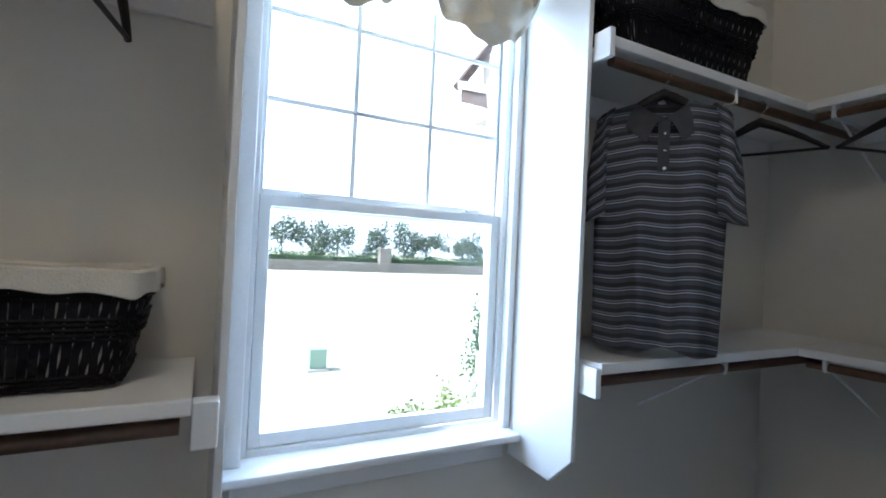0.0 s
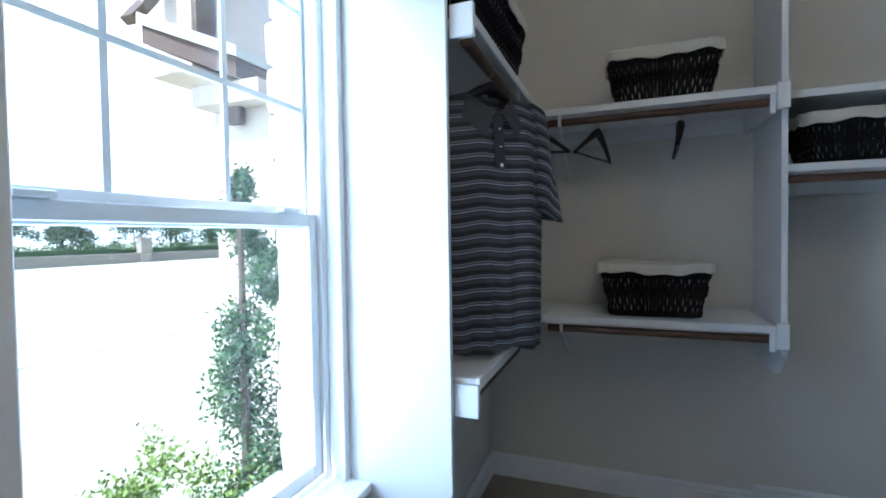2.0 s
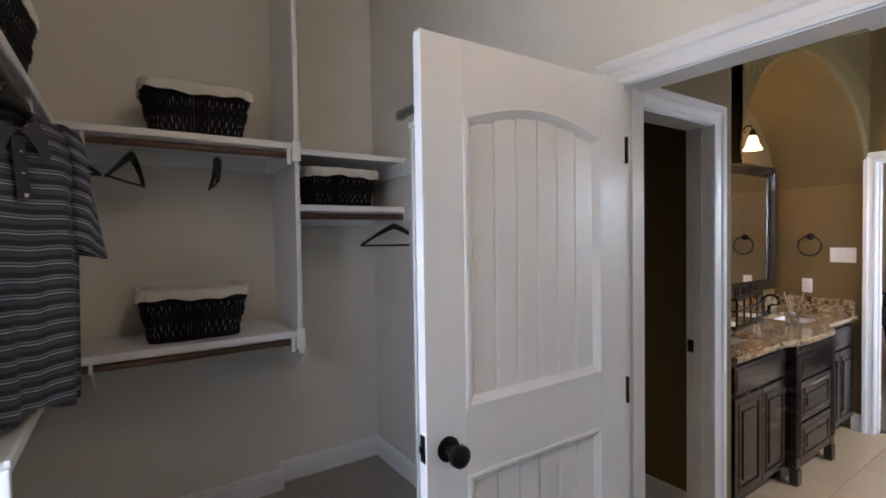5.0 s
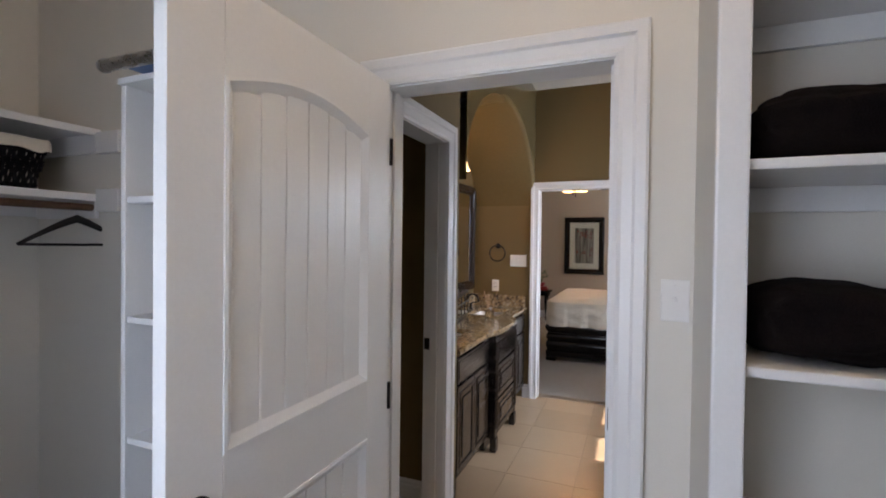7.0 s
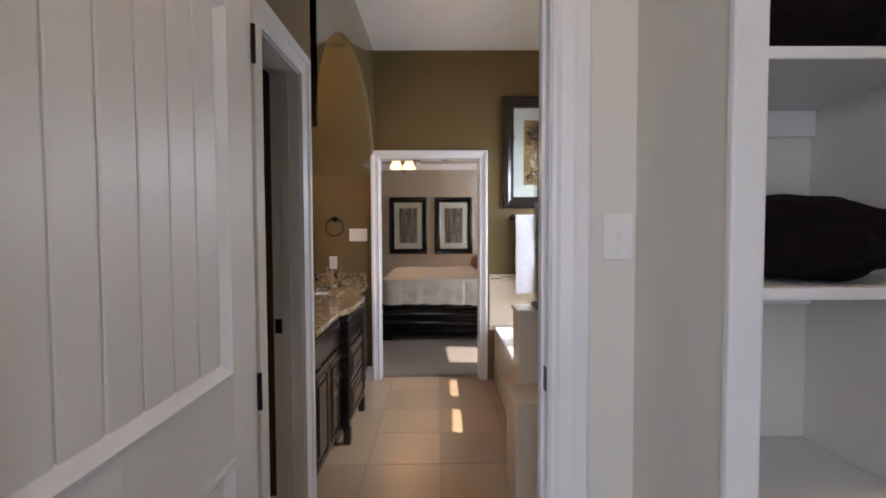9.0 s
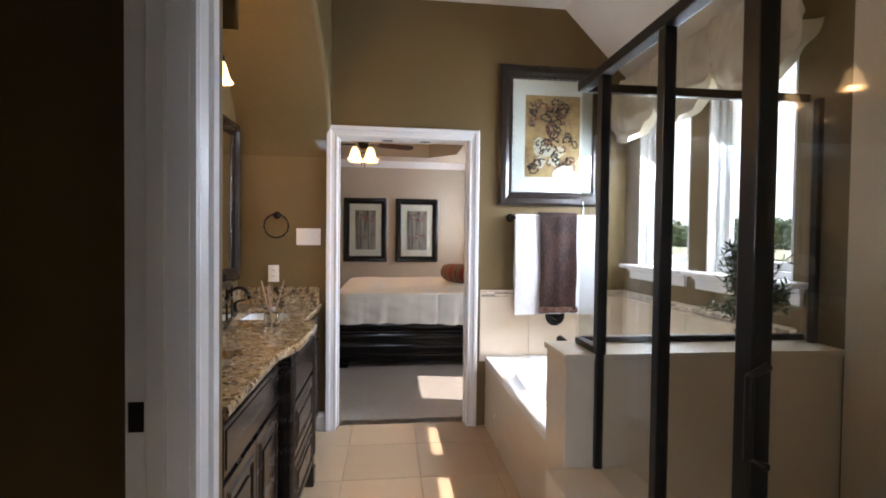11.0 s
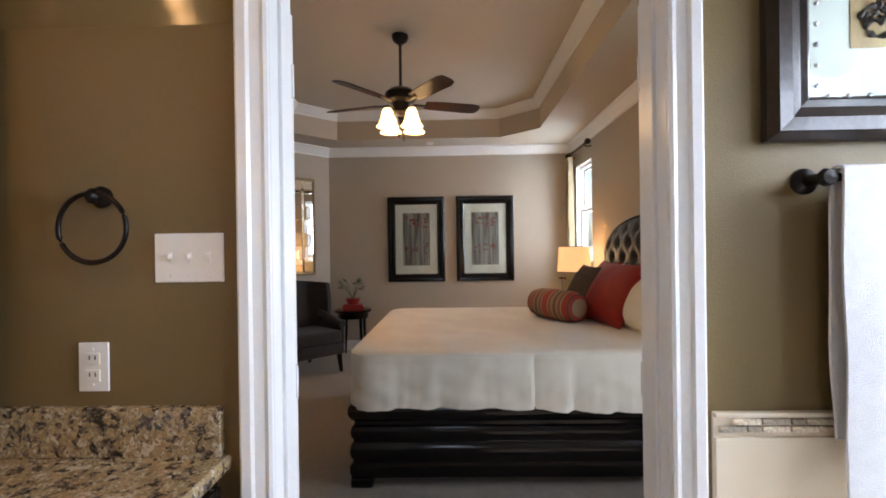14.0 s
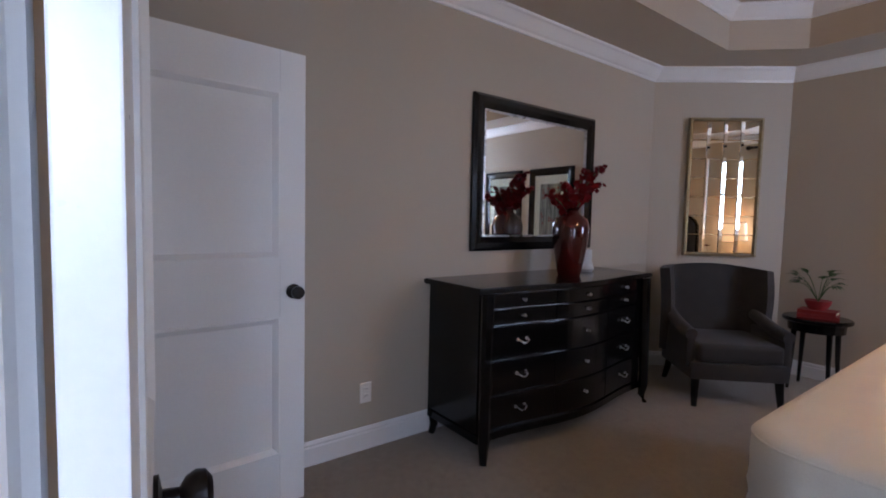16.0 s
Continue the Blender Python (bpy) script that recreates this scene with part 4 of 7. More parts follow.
# granite
m = bpy.data.materials.new("brown_granite")
m.use_nodes = True
t_, n_ = m.node_tree, m.node_tree.nodes
tc = n_.new("ShaderNodeTexCoord")
v1, v2, nz = n_.new("ShaderNodeTexVoronoi"), n_.new("ShaderNodeTexVoronoi"), n_.new("ShaderNodeTexNoise")
v1.inputs["Scale"].default_value, v2.inputs["Scale"].default_value, nz.inputs["Scale"].default_value = 65, 170, 14
nz.inputs["Detail"].default_value = 5
wn_ = n_.new("ShaderNodeTexNoise")
wn_.inputs["Scale"].default_value = 60
wa = n_.new("ShaderNodeVectorMath")
wa.operation = "MULTIPLY_ADD"
wa.inputs[1].default_value = (0.02, 0.02, 0.02)
t_.links.new(tc.outputs["Object"], wn_.inputs["Vector"])
t_.links.new(wn_.outputs["Color"], wa.inputs[0])
t_.links.new(tc.outputs["Object"], wa.inputs[2])
for k in (v1, v2, nz):
    t_.links.new(wa.outputs[0], k.inputs["Vector"])
s1, s2 = n_.new("ShaderNodeSeparateColor"), n_.new("ShaderNodeSeparateColor")
t_.links.new(v1.outputs["Color"], s1.inputs[0])
t_.links.new(v2.outputs["Color"], s2.inputs[0])
ad = n_.new("ShaderNodeMath")
ad.operation = "MULTIPLY_ADD"
ad.inputs[1].default_value = 0.45
t_.links.new(s1.outputs[0], ad.inputs[0])
a2 = n_.new("ShaderNodeMath")
a2.operation = "MULTIPLY_ADD"
a2.inputs[1].default_value = 0.25
t_.links.new(s2.outputs[0], a2.inputs[0])
a3 = n_.new("ShaderNodeMath")
a3.operation = "MULTIPLY"
a3.inputs[1].default_value = 0.55
t_.links.new(nz.outputs["Fac"], a3.inputs[0])
t_.links.new(a3.outputs[0], a2.inputs[2])
t_.links.new(a2.outputs[0], ad.inputs[2])
cr = n_.new("ShaderNodeValToRGB")
e = cr.color_ramp.elements
e[0].position, e[0].color = 0.31, (0.016, 0.012, 0.009, 1)
e[1].position, e[1].color = 0.86, (0.52, 0.44, 0.32, 1)
for p, c in ((0.41, (0.08, 0.055, 0.035)), (0.48, (0.20, 0.155, 0.11)), (0.56, (0.31, 0.20, 0.085)), (0.65, (0.41, 0.31, 0.17)), (0.74, (0.20, 0.125, 0.055))):
    e.new(p).color = (*c, 1)
t_.links.new(ad.outputs[0], cr.inputs[0])
t_.links.new(cr.outputs[0], n_["Principled BSDF"].inputs["Base Color"])
n_["Principled BSDF"].inputs["Roughness"].default_value = 0.13
n_["Principled BSDF"].inputs["Coat Weight"].default_value = 0.3
GRANITE = m
PORCELAIN = surf("white_porcelain", (0.82, 0.81, 0.78), (0.80, 0.79, 0.76), 0.12, 3, 20, 0.0, coat=0.4)


def holed_slab(outline, holes, z0, z1):
    bm = bmesh.new()
    for z in (z0, z1):
        es = []
        for ring in (outline, *holes):
            vs = [bm.verts.new((x, y, z)) for x, y in ring]
            es += [bm.edges.new((vs[i], vs[(i + 1) % len(vs)])) for i in range(len(vs))]
        bmesh.ops.triangle_fill(bm, use_beauty=True, edges=es)
    for ring in (outline, *holes):
        for i in range(len(ring)):
            a, b = ring[i], ring[(i + 1) % len(ring)]
            bm.faces.new([bm.verts.new((*p, z)) for p, z in ((a, z0), (b, z0), (b, z1), (a, z1))])
    bmesh.ops.remove_doubles(bm, verts=bm.verts[:], dist=1e-5)
    return bm


front = [(0.80, -3.842), (0.80, -3.26), (0.785, -3.20), (0.735, -3.13), (0.718, -3.07), (0.712, -2.85), (0.718, -2.63), (0.735, -2.55), (0.757, -2.48), (0.765, -2.40), (0.765, -1.824)]
SINKS = [(0.92, 1.21, -3.64, -3.20), (0.92, 1.21, -2.48, -2.02)]
ct = thing("vanity_countertop", (0, 0, 0), "polished brown and cream granite countertop on the vanity", "countertop")
edge = [(x + 0.006, y) for x, y in front]
part("stone_top", holed_slab(edge + [(1.358, -1.824), (1.358, -3.842)], [[(a, c), (b, c), (b, d_), (a, d_)] for a, b, c, d_ in SINKS], 0.860, 0.895), GRANITE, ct)
part("front_edge", moulding([(x, y, 0.8775) for x, y in front], [(-0.010, -0.020), (-0.002, -0.020), (0.004, -0.012), (0.006, 0), (0.004, 0.012), (-0.002, 0.0178), (-0.010, 0.0178)]), GRANITE, ct, "rounded granite edge", True)
part("backsplash", box((1.335, -3.842, 0.8955), (1.358, -1.824, 1.012), 0.003), GRANITE, ct)
part("side_splash", box((0.812, -3.8425, 0.8955), (1.334, -3.820, 1.012), 0.003), GRANITE, ct)
for a, b, c, d_ in SINKS:
    s = thing("undermount_sink", ((a + b) / 2, (c + d_) / 2, 0.72), "white rectangular undermount sink in the granite top", "sink", "sinks")
    lv = []
    for k, z in ((1.06, 0.139), (1.0, 0.139), (0.985, 0.12), (0.93, 0.03), (0.86, 0.008), (0.3, 0.0)):
        lv.append([Vector((p.x * k, p.y * k, z)) for p in rounded_ring(b - a + 0.012, d_ - c + 0.012, 0.045)])
    part("bowl", rings(lv, False, True), PORCELAIN, s, "", True)
    part("drain", lathe([(0.022, 0.001), (0.022, 0.004), (0.012, 0.006), (0, 0.006)], 16), BRONZE, s)


def faucet(place):
    f = thing("faucet", place, "oil-rubbed bronze widespread faucet behind the sink", "faucet", "faucets")
    part("base", lathe([(0.026, 0), (0.026, 0.006), (0.016, 0.014), (0.013, 0.05), (0.016, 0.06), (0.011, 0.07)], 18), BRONZE, f, "", True)
    arc = [(0, 0, 0.06)] + [(-0.055 + 0.055 * math.cos(radians(a)), 0, 0.10 + 0.055 * math.sin(radians(a))) for a in range(0, 171, 17)] + [(-0.112, 0, 0.085)]
    part("spout", tube(arc, 0.0105, 12), BRONZE, f, "curved spout", True)
    for y in (-0.10, 0.10):
        hb = part("handle_base", moved(lathe([(0.023, 0), (0.023, 0.006), (0.014, 0.014), (0.012, 0.04), (0.015, 0.048), (0.010, 0.056)], 16), Matrix.Translation((0, y, 0))), BRONZE, f, "", True)
        part("lever", tube([(0, y, 0.05), (-0.02, y * 1.1, 0.062), (-0.055, y * 1.25, 0.066)], [0.008, 0.007, 0.005], 10), BRONZE, hb, "", True)


faucet((1.275, -3.42, 0.895))
faucet((1.275, -2.25, 0.895))


def panel_front(parent, name, y0, y1, z0, z1, x, pull=True):
    """A raised panel door or drawer front facing -x."""
    fr = part(name, box((x - 0.020, y0 + 0.003, z0 + 0.003), (x, y1 - 0.003, z1 - 0.003), 0.004), ESPRESSO, parent)
    w = min(0.055, (z1 - z0) * 0.28)
    if z1 - z0 > 0.2:
        path = [(x - 0.020, y1 - w, z0 + w), (x - 0.020, y1 - w, z1 - w), (x - 0.020, y0 + w, z1 - w), (x - 0.020, y0 + w, z0 + w)]
        part("panel_frame", moulding(path, [(0, 0), (0.002, 0.006), (0.010, 0.007), (0.018, 0.002), (0.022, 0)], (-1, 0, 0), True), ESPRESSO, fr)
        part("raised_panel", box((x - 0.026, y0 + w + 0.030, z0 + w + 0.030), (x - 0.018, y1 - w - 0.030, z1 - w - 0.030), 0.006), ESPRESSO, fr)
    else:
        part("raised_panel", box((x - 0.0235, y0 + 0.02, z0 + 0.02), (x - 0.018, y1 - 0.02, z1 - 0.02), 0.004), ESPRESSO, fr)
    return fr


def cabinet(y0, y1, x, doors, label):
    c = thing("vanity_cabinet", (0, 0, 0), label, "cabinet", "vanity cabinets")
    part("body", box((x + 0.031, y0 + 0.019, 0.10), (1.356, y1 - 0.019, 0.69), 0.002), ESPRESSO, c)
    part("face_frame", box((x, y0 + 0.001, 0.10), (x + 0.030, y1 - 0.001, 0.859), 0.002), ESPRESSO, c)
    for yy in (y0 + 0.001, y1 - 0.019):
        part("side_panel", box((x + 0.0305, yy, 0.10), (1.356, yy + 0.018, 0.859), 0.001), ESPRESSO, c)
    part("toe_kick", box((x + 0.06, y0 + 0.001, 0.0), (1.356, y1 - 0.001, 0.0995), 0.002), ESPRESSO, c)
    if doors:
        panel_front(c, "false_front", y0 + 0.02, y1 - 0.02, 0.68, 0.835, x)
        w = (y1 - y0 - 0.04) / doors
        for i in range(doors):
            panel_front(c, "door", y0 + 0.02 + i * w, y0 + 0.02 + (i + 1) * w, 0.12, 0.665, x)
    else:
        for z0, z1 in ((0.12, 0.37), (0.38, 0.63), (0.64, 0.835)):
            panel_front(c, "drawer", y0 + 0.075, y1 - 0.075, z0, z1, x)
        for y in (y0 + 0.036, y1 - 0.036):
            p = part("pilaster", box((x - 0.022, y - 0.032, 0.10), (x, y + 0.032, 0.855), 0.004), ESPRESSO, c)
            for k in (-0.017, 0.0, 0.017):
                part("reed", tube([(x - 0.022, y + k, 0.17), (x - 0.022, y + k, 0.80)], 0.007, 8), ESPRESSO, p)
            part("foot", box((x - 0.028, y - 0.034, 0.0), (x + 0.02, y + 0.034, 0.0995), 0.006), ESPRESSO, p)


cabinet(-3.843, -3.15, 0.83, 2, "espresso stained sink cabinet with raised panel doors")
cabinet(-3.149, -2.51, 0.755, 0, "espresso stained drawer cabinet with reeded corner posts")
cabinet(-2.509, -1.822, 0.80, 2, "espresso stained sink cabinet with raised panel doors")

# framed mirror over the vanity
mf = thing("vanity_mirror", (0, 0, 0), "wide mirror in a dark wood frame over the vanity", "mirror")
MX = 1.354
path = [(MX, -1.87, 1.065), (MX, -1.87, 2.095), (MX, -3.775, 2.095), (MX, -3.775, 1.065)]
part("frame", moulding([(x, y, z) for x, y, z in path], [(0, 0), (0, 0.020), (-0.012, 0.034), (-0.040, 0.040), (-0.070, 0.026), (-0.085, 0.022), (-0.090, 0.010), (-0.090, 0)], (-1, 0, 0), True), ESPRESSO, mf, "wide dark moulded frame")
part("mirror_glass", box((MX - 0.008, -3.70, 1.14), (MX - 0.004, -1.945, 2.02)), MIRROR, mf, "clear mirror glass")

SHADE = bpy.data.materials.new("frosted_amber_shade")
SHADE.use_nodes = True
p_ = SHADE.node_tree.nodes["Principled BSDF"]
p_.inputs["Base Color"].default_value = (0.95, 0.74, 0.42, 1)
p_.inputs["Roughness"].default_value = 0.5
p_.inputs["Emission Color"].default_value, p_.inputs["Emission Strength"].default_value = (1.0, 0.66, 0.28, 1), 1.9


def bell_shade(parent, place, name="shade", flip=1, scale=1.0):
    prof = [(0.020, 0.0), (0.028, -0.012), (0.036, -0.035), (0.042, -0.062), (0.052, -0.088), (0.066, -0.106), (0.064, -0.108), (0.049, -0.090), (0.038, -0.062), (0.030, -0.030), (0.0, -0.006)]
    bm = lathe([(r * scale, z * scale * flip) for r, z in prof], 24)
    ob = part(name, moved(bm, Matrix.Translation(place)), SHADE, parent, "lit frosted amber glass shade", True)
    ob.visible_shadow = False
    return ob


vl = thing("vanity_light", (1.352, -2.72, 2.30), "bronze three-lamp bar light with amber bell shades", "wall light")
part("back_plate", box((-0.03, -0.09, -0.06), (0, 0.09, 0.06), 0.012), BRONZE, vl)
part("bar", tube([(-0.06, -0.42, 0.02), (-0.06, 0.42, 0.02)], 0.010, 12), BRONZE, vl, "", True)
part("stem", tube([(-0.01, 0, 0.0), (-0.06, 0, 0.02)], 0.012, 10), BRONZE, vl)
for y in (-0.38, 0.0, 0.38):
    part("arm", tube([(-0.06, y, 0.02), (-0.09, y, 0.055), (-0.12, y, 0.05), (-0.13, y, 0.0)], 0.007, 10), BRONZE, vl, "", True)
    part("socket_cup", moved(lathe([(0.012, 0.02), (0.024, 0.0), (0.026, -0.02), (0.020, -0.03)], 16), Matrix.Translation((-0.13, y, 0.0))), BRONZE, vl)
    bell_shade(vl, (-0.13, y, -0.025))
    glow("vanity_lamp_glow", (1.222, -2.72 + y, 2.20), 1.6)

# towel ring
tr = thing("towel_ring", (1.098, -3.845, 1.486), "oil-rubbed bronze towel ring on the olive wall", "towel ring")
part("rose", moved(lathe([(0.026, 0), (0.026, 0.006), (0.014, 0.014), (0.012, 0.030), (0.018, 0.036), (0.010, 0.046), (0, 0.047)], 20), pose(0, 0, 0.02, -90)), BRONZE, tr, "", True)
part("ring", tube([(0.080 * math.sin(a), 0.034, -0.066 - 0.080 * math.cos(a) + 0.012) for a in [2 * math.pi * i / 40 for i in range(40)]], 0.006, 10, None, True), BRONZE, tr, "", True)

# caddy on the counter, diffuser
cd = thing("mirrored_caddy", (1.222, -2.87, 0.895), "black iron caddy with mirrored panes and scrolled finials", "caddy", rz=9)
w, l, h = 0.16, 0.66, 0.20
part("base_tray", box((-w / 2, -l / 2, 0), (w / 2, l / 2, 0.022), 0.003), BRONZE, cd)
for sx in (-1, 1):
    for i in range(5):
        y = -l / 2 + 0.012 + (l - 0.024) * i / 4
        part("post", box((sx * w / 2 - 0.007, y - 0.007, 0.02), (sx * w / 2 + 0.007, y + 0.007, h), 0.002), BRONZE, cd)
    for z in (0.125, h):
        part("side_bar", box((sx * w / 2 - 0.006, -l / 2, z - 0.007), (sx * w / 2 + 0.006, l / 2, z + 0.007), 0.002), BRONZE, cd)
    for i in range(4):
        y0 = -l / 2 + 0.012 + (l - 0.024) * i / 4 + 0.008
        y1 = -l / 2 + 0.012 + (l - 0.024) * (i + 1) / 4 - 0.008
        part("mirror_pane", box((sx * w / 2 - 0.002, y0, 0.024), (sx * w / 2 + 0.002, y1, h - 0.008)), MIRROR, cd)
for sy in (-1, 1):
    for z in (0.125, h):
        part("end_bar", box((-w / 2, sy * l / 2 - 0.006, z - 0.007), (w / 2, sy * l / 2 + 0.006, z + 0.007), 0.002), BRONZE, cd)
    part("mirror_pane", box((-w / 2 + 0.008, sy * l / 2 - 0.014, 0.024), (w / 2 - 0.008, sy * l / 2 - 0.010, h - 0.008)), MIRROR, cd)
part("lid", box((-w / 2 - 0.004, -l / 2 - 0.004, h + 0.007), (w / 2 + 0.004, l / 2 + 0.004, h + 0.017), 0.003), BRONZE, cd)
for y, r in ((-0.27, 0.026), (-0.12, 0.036), (0.05, 0.028), (0.22, 0.034)):
    part("ring_finial", tube([(-0.05, y + r * math.cos(a), h + 0.017 + r * 0.9 + r * math.sin(a)) for a in [2 * math.pi * i / 24 for i in range(24)]], 0.0055, 8, None, True), BRONZE, cd, "", True)

CLEARG = plain("clear_glass", (0.96, 0.98, 0.97), 0.02, 0, 0, 1.0, 1.45)
REED = surf("reed_stick", (0.52, 0.36, 0.22), (0.42, 0.28, 0.16), 0.7, 20, 100, 0.1)
df = thing("reed_diffuser", (0.93, -3.00, 0.895), "clear glass bottle with reed sticks on granite", "reed diffuser")
part("bottle", lathe([(0.036, 0.0), (0.040, 0.004), (0.040, 0.060), (0.036, 0.068), (0.014, 0.074), (0.014, 0.080)], 24), CLEARG, df, "clear glass bottle", True)
part("neck_ring", lathe([(0.017, 0.080), (0.017, 0.098), (0.012, 0.100)], 20), STEEL, df, "silver neck ring")
rr = random.Random(4)
for i in range(9):
    a = rr.uniform(0, 6.28)
    sp = rr.uniform(0.02, 0.085)
    part("reed", tube([(0, 0, 0.012), (sp * math.cos(a), sp * 1.3 * math.sin(a), rr.uniform(0.20, 0.24))], 0.0018, 6), REED, df)

# ---------- tub, half wall, shower ----------
ACRYL = surf("white_acrylic", (0.80, 0.81, 0.80), (0.79, 0.80, 0.79), 0.14, 3, 20, 0.0, coat=0.3)
tub = thing("bathtub", (-0.89, -3.08, 0), "white drop-in oval bathtub in a tiled deck", "bathtub")
hx, hy = 0.522, 0.755
N = 64
lv = []
oval = [(math.cos(2 * math.pi * i / N), math.sin(2 * math.pi * i / N)) for i in range(N)]
sq = [Vector((hx * c / max(abs(c), abs(s)), hy * s / max(abs(c), abs(s)), 0)) for c, s in oval]
lv.append([Vector((p.x, p.y, 0.46)) for p in sq])
lv.append([Vector((p.x, p.y, 0.500)) for p in sq])
lv.append([Vector((p.x * 0.985, p.y * 0.99, 0.508)) for p in sq])
for k, z in ((1.08, 0.508), (1.04, 0.522), (1.0, 0.520), (0.965, 0.50), (0.93, 0.40), (0.88, 0.24), (0.80, 0.15), (0.60, 0.12), (0.2, 0.115)):
    lv.append([Vector((0.43 * k * math.copysign(abs(c) ** 0.85, c), 0.66 * k * math.copysign(abs(s) ** 0.85, s), z)) for c, s in oval])
part("basin", rings(lv, False, True), ACRYL, tub, "white acrylic basin and deck", True)
part("overflow", moved(lathe([(0.034, 0), (0.034, 0.008), (0.026, 0.014), (0, 0.016)], 20), pose(-0.02, -0.60, 0.40, -90)), BRONZE, tub, "bronze overflow plate", True)
structure("wall_tub_apron", box((-0.40, -3.845, 0.0), (-0.371, -2.33, 0.459), 0.003), WTILE, "cream tiled front of the tub deck", "tiled apron")
structure("wall_half", box((-1.42, -2.325, -0.1), (-0.305, -2.12, 0.925), 0.003), WTILE, "cream tiled half wall beside the shower", "half wall")
structure("wall_half_cap", box((-1.42, -2.335, 0.9255), (-0.295, -2.11, 0.95), 0.006), WTILE, "cream stone cap of the half wall", "half wall cap")
structure("wall_shower_ledge", box((-0.55, -2.119, -0.1), (-0.235, -1.80, 0.535), 0.008), WTILE, "cream tiled ledge beside the shower", "ledge")
structure("wall_shower_curb", box((-0.50, -1.80, -0.1), (-0.37, -0.775, 0.10), 0.008), WTILE, "cream tiled shower curb", "curb")

wt = structure("wall_tile_south", box((-1.42, -3.844, 0.47), (-0.325, -3.838, 0.985)), WTILE, "cream wall tile round the bathtub", "wall tile")
ww = structure("wall_tile_west", box((-1.419, -3.838, 0.47), (-1.413, -2.33, 0.985)), WTILE, "cream wall tile round the bathtub", "wall tile")
structure("wall_tile_shower_west", box((-1.419, -2.11, 0.0), (-1.413, -0.775, 2.3)), WTILE, "cream tiled shower wall", "wall tile")
structure("wall_tile_shower_north", box((-1.413, -0.779, 0.0), (-0.36, -0.772, 2.3)), WTILE, "cream tiled shower wall", "wall tile")


def tile_mesh(w, h, t, bevel=0.002):
    me = bpy.data.meshes.new("tile")
    bm = box((-w / 2, -t / 2, -h / 2), (w / 2, t / 2, h / 2), bevel, None, 1)
    bm.to_mesh(me)
    bm.free()
    return me


MOSAIC = surf("mosaic_stone", (0.62, 0.54, 0.42), (0.34, 0.27, 0.20), 0.3, 60, 120, 0.05, wear=0.5, random=0.5)


def wall_tiles(parent, origin, along, length, z0, z1, size):
    n = max(1, round(length / size))
    w = length / n
    me = tile_mesh(w - 0.003, z1 - z0 - 0.004, 0.008)
    me.materials.append(WTILE)
    for i in range(n):
        o = new("tile", me)
        o.parent = parent
        p = Vector(origin) + Vector(along) * (w * (i + 0.5))
        o.matrix_world = pose(p.x, p.y, (z0 + z1) / 2, 0, 0, 0 if abs(along[0]) > 0.5 else 90)


wall_tiles(wt, (-1.41, -3.835, 0), (1, 0, 0), 1.085, 0.509, 0.935, 0.36)
wall_tiles(ww, (-1.410, -3.83, 0), (0, 1, 0), 1.50, 0.509, 0.935, 0.36)
mm1 = tile_mesh(0.062, 0.014, 0.010, 0.0015)
mm1.materials.append(MOSAIC)
mm2 = tile_mesh(0.030, 0.014, 0.010, 0.0015)
mm2.materials.append(MOSAIC)
for parent, o0, along, length in ((wt, (-1.41, -3.834, 0), (1, 0, 0), 1.08), (ww, (-1.409, -3.83, 0), (0, 1, 0), 1.48)):
    for row in range(2):
        u, k = 0.0, row
        while u < length - 0.06:
            me, wd = (mm1, 0.065) if (k * 7 + row) % 3 else (mm2, 0.033)
            o = new("mosaic_piece", me)
            o.parent = parent
            p = Vector(o0) + Vector(along) * (u + wd / 2)
            o.matrix_world = pose(p.x, p.y, 0.951 + 0.017 * row, 0, 0, 0 if along[0] else 90)
            u += wd
            k += 1
    bm = box((-1.41, -3.845, 0.979), (-0.325, -3.827, 0.990), 0.003) if parent is wt else box((-1.42, -3.827, 0.979), (-1.402, -2.34, 0.990), 0.003)
    structure("trim_tile_liner", bm, WTILE, "cream pencil tile edge", "tile edge")

# floor tiles
me = tile_mesh(0.439, 0.439, 0.008, 0.0012)
me.materials.append(FTILE)
for i in range(-1, 3):
    for j in range(8):
        x, y = -0.30 + 0.441 * i + 0.22, -3.90 + 0.441 * j + 0.1
        if -0.75 < x < 1.2 and y < -0.55:
            o = new("tile", me)
            o.parent = floor_bath
            o.matrix_world = pose(x, y, -0.004, 90, 0, random.choice((0, 90, 180)))

bt = thing("tub_valve", (-0.885, -3.838, 0.80), "bronze tub valve with a lever on the tiled wall", "tub valve")
part("escutcheon", moved(lathe([(0.075, 0), (0.075, 0.006), (0.062, 0.014), (0.03, 0.022), (0.022, 0.05), (0, 0.055)], 28), pose(0, 0, 0, -90)), BRONZE, bt, "round bronze plate", True)
part("lever", tube([(0, 0.045, 0), (0.03, 0.06, 0.004), (0.08, 0.065, 0.008)], [0.012, 0.009, 0.006], 10), BRONZE, bt, "", True)
sp = thing("tub_spout", (-0.93, -3.838, 0.625), "oil-rubbed bronze tub spout on cream tile", "tub spout")
part("spout", tube([(0, 0, 0), (0, 0.05, 0), (-0.005, 0.10, -0.008), (-0.01, 0.135, -0.03)], [0.030, 0.026, 0.024, 0.020], 16), BRONZE, sp, "", True)

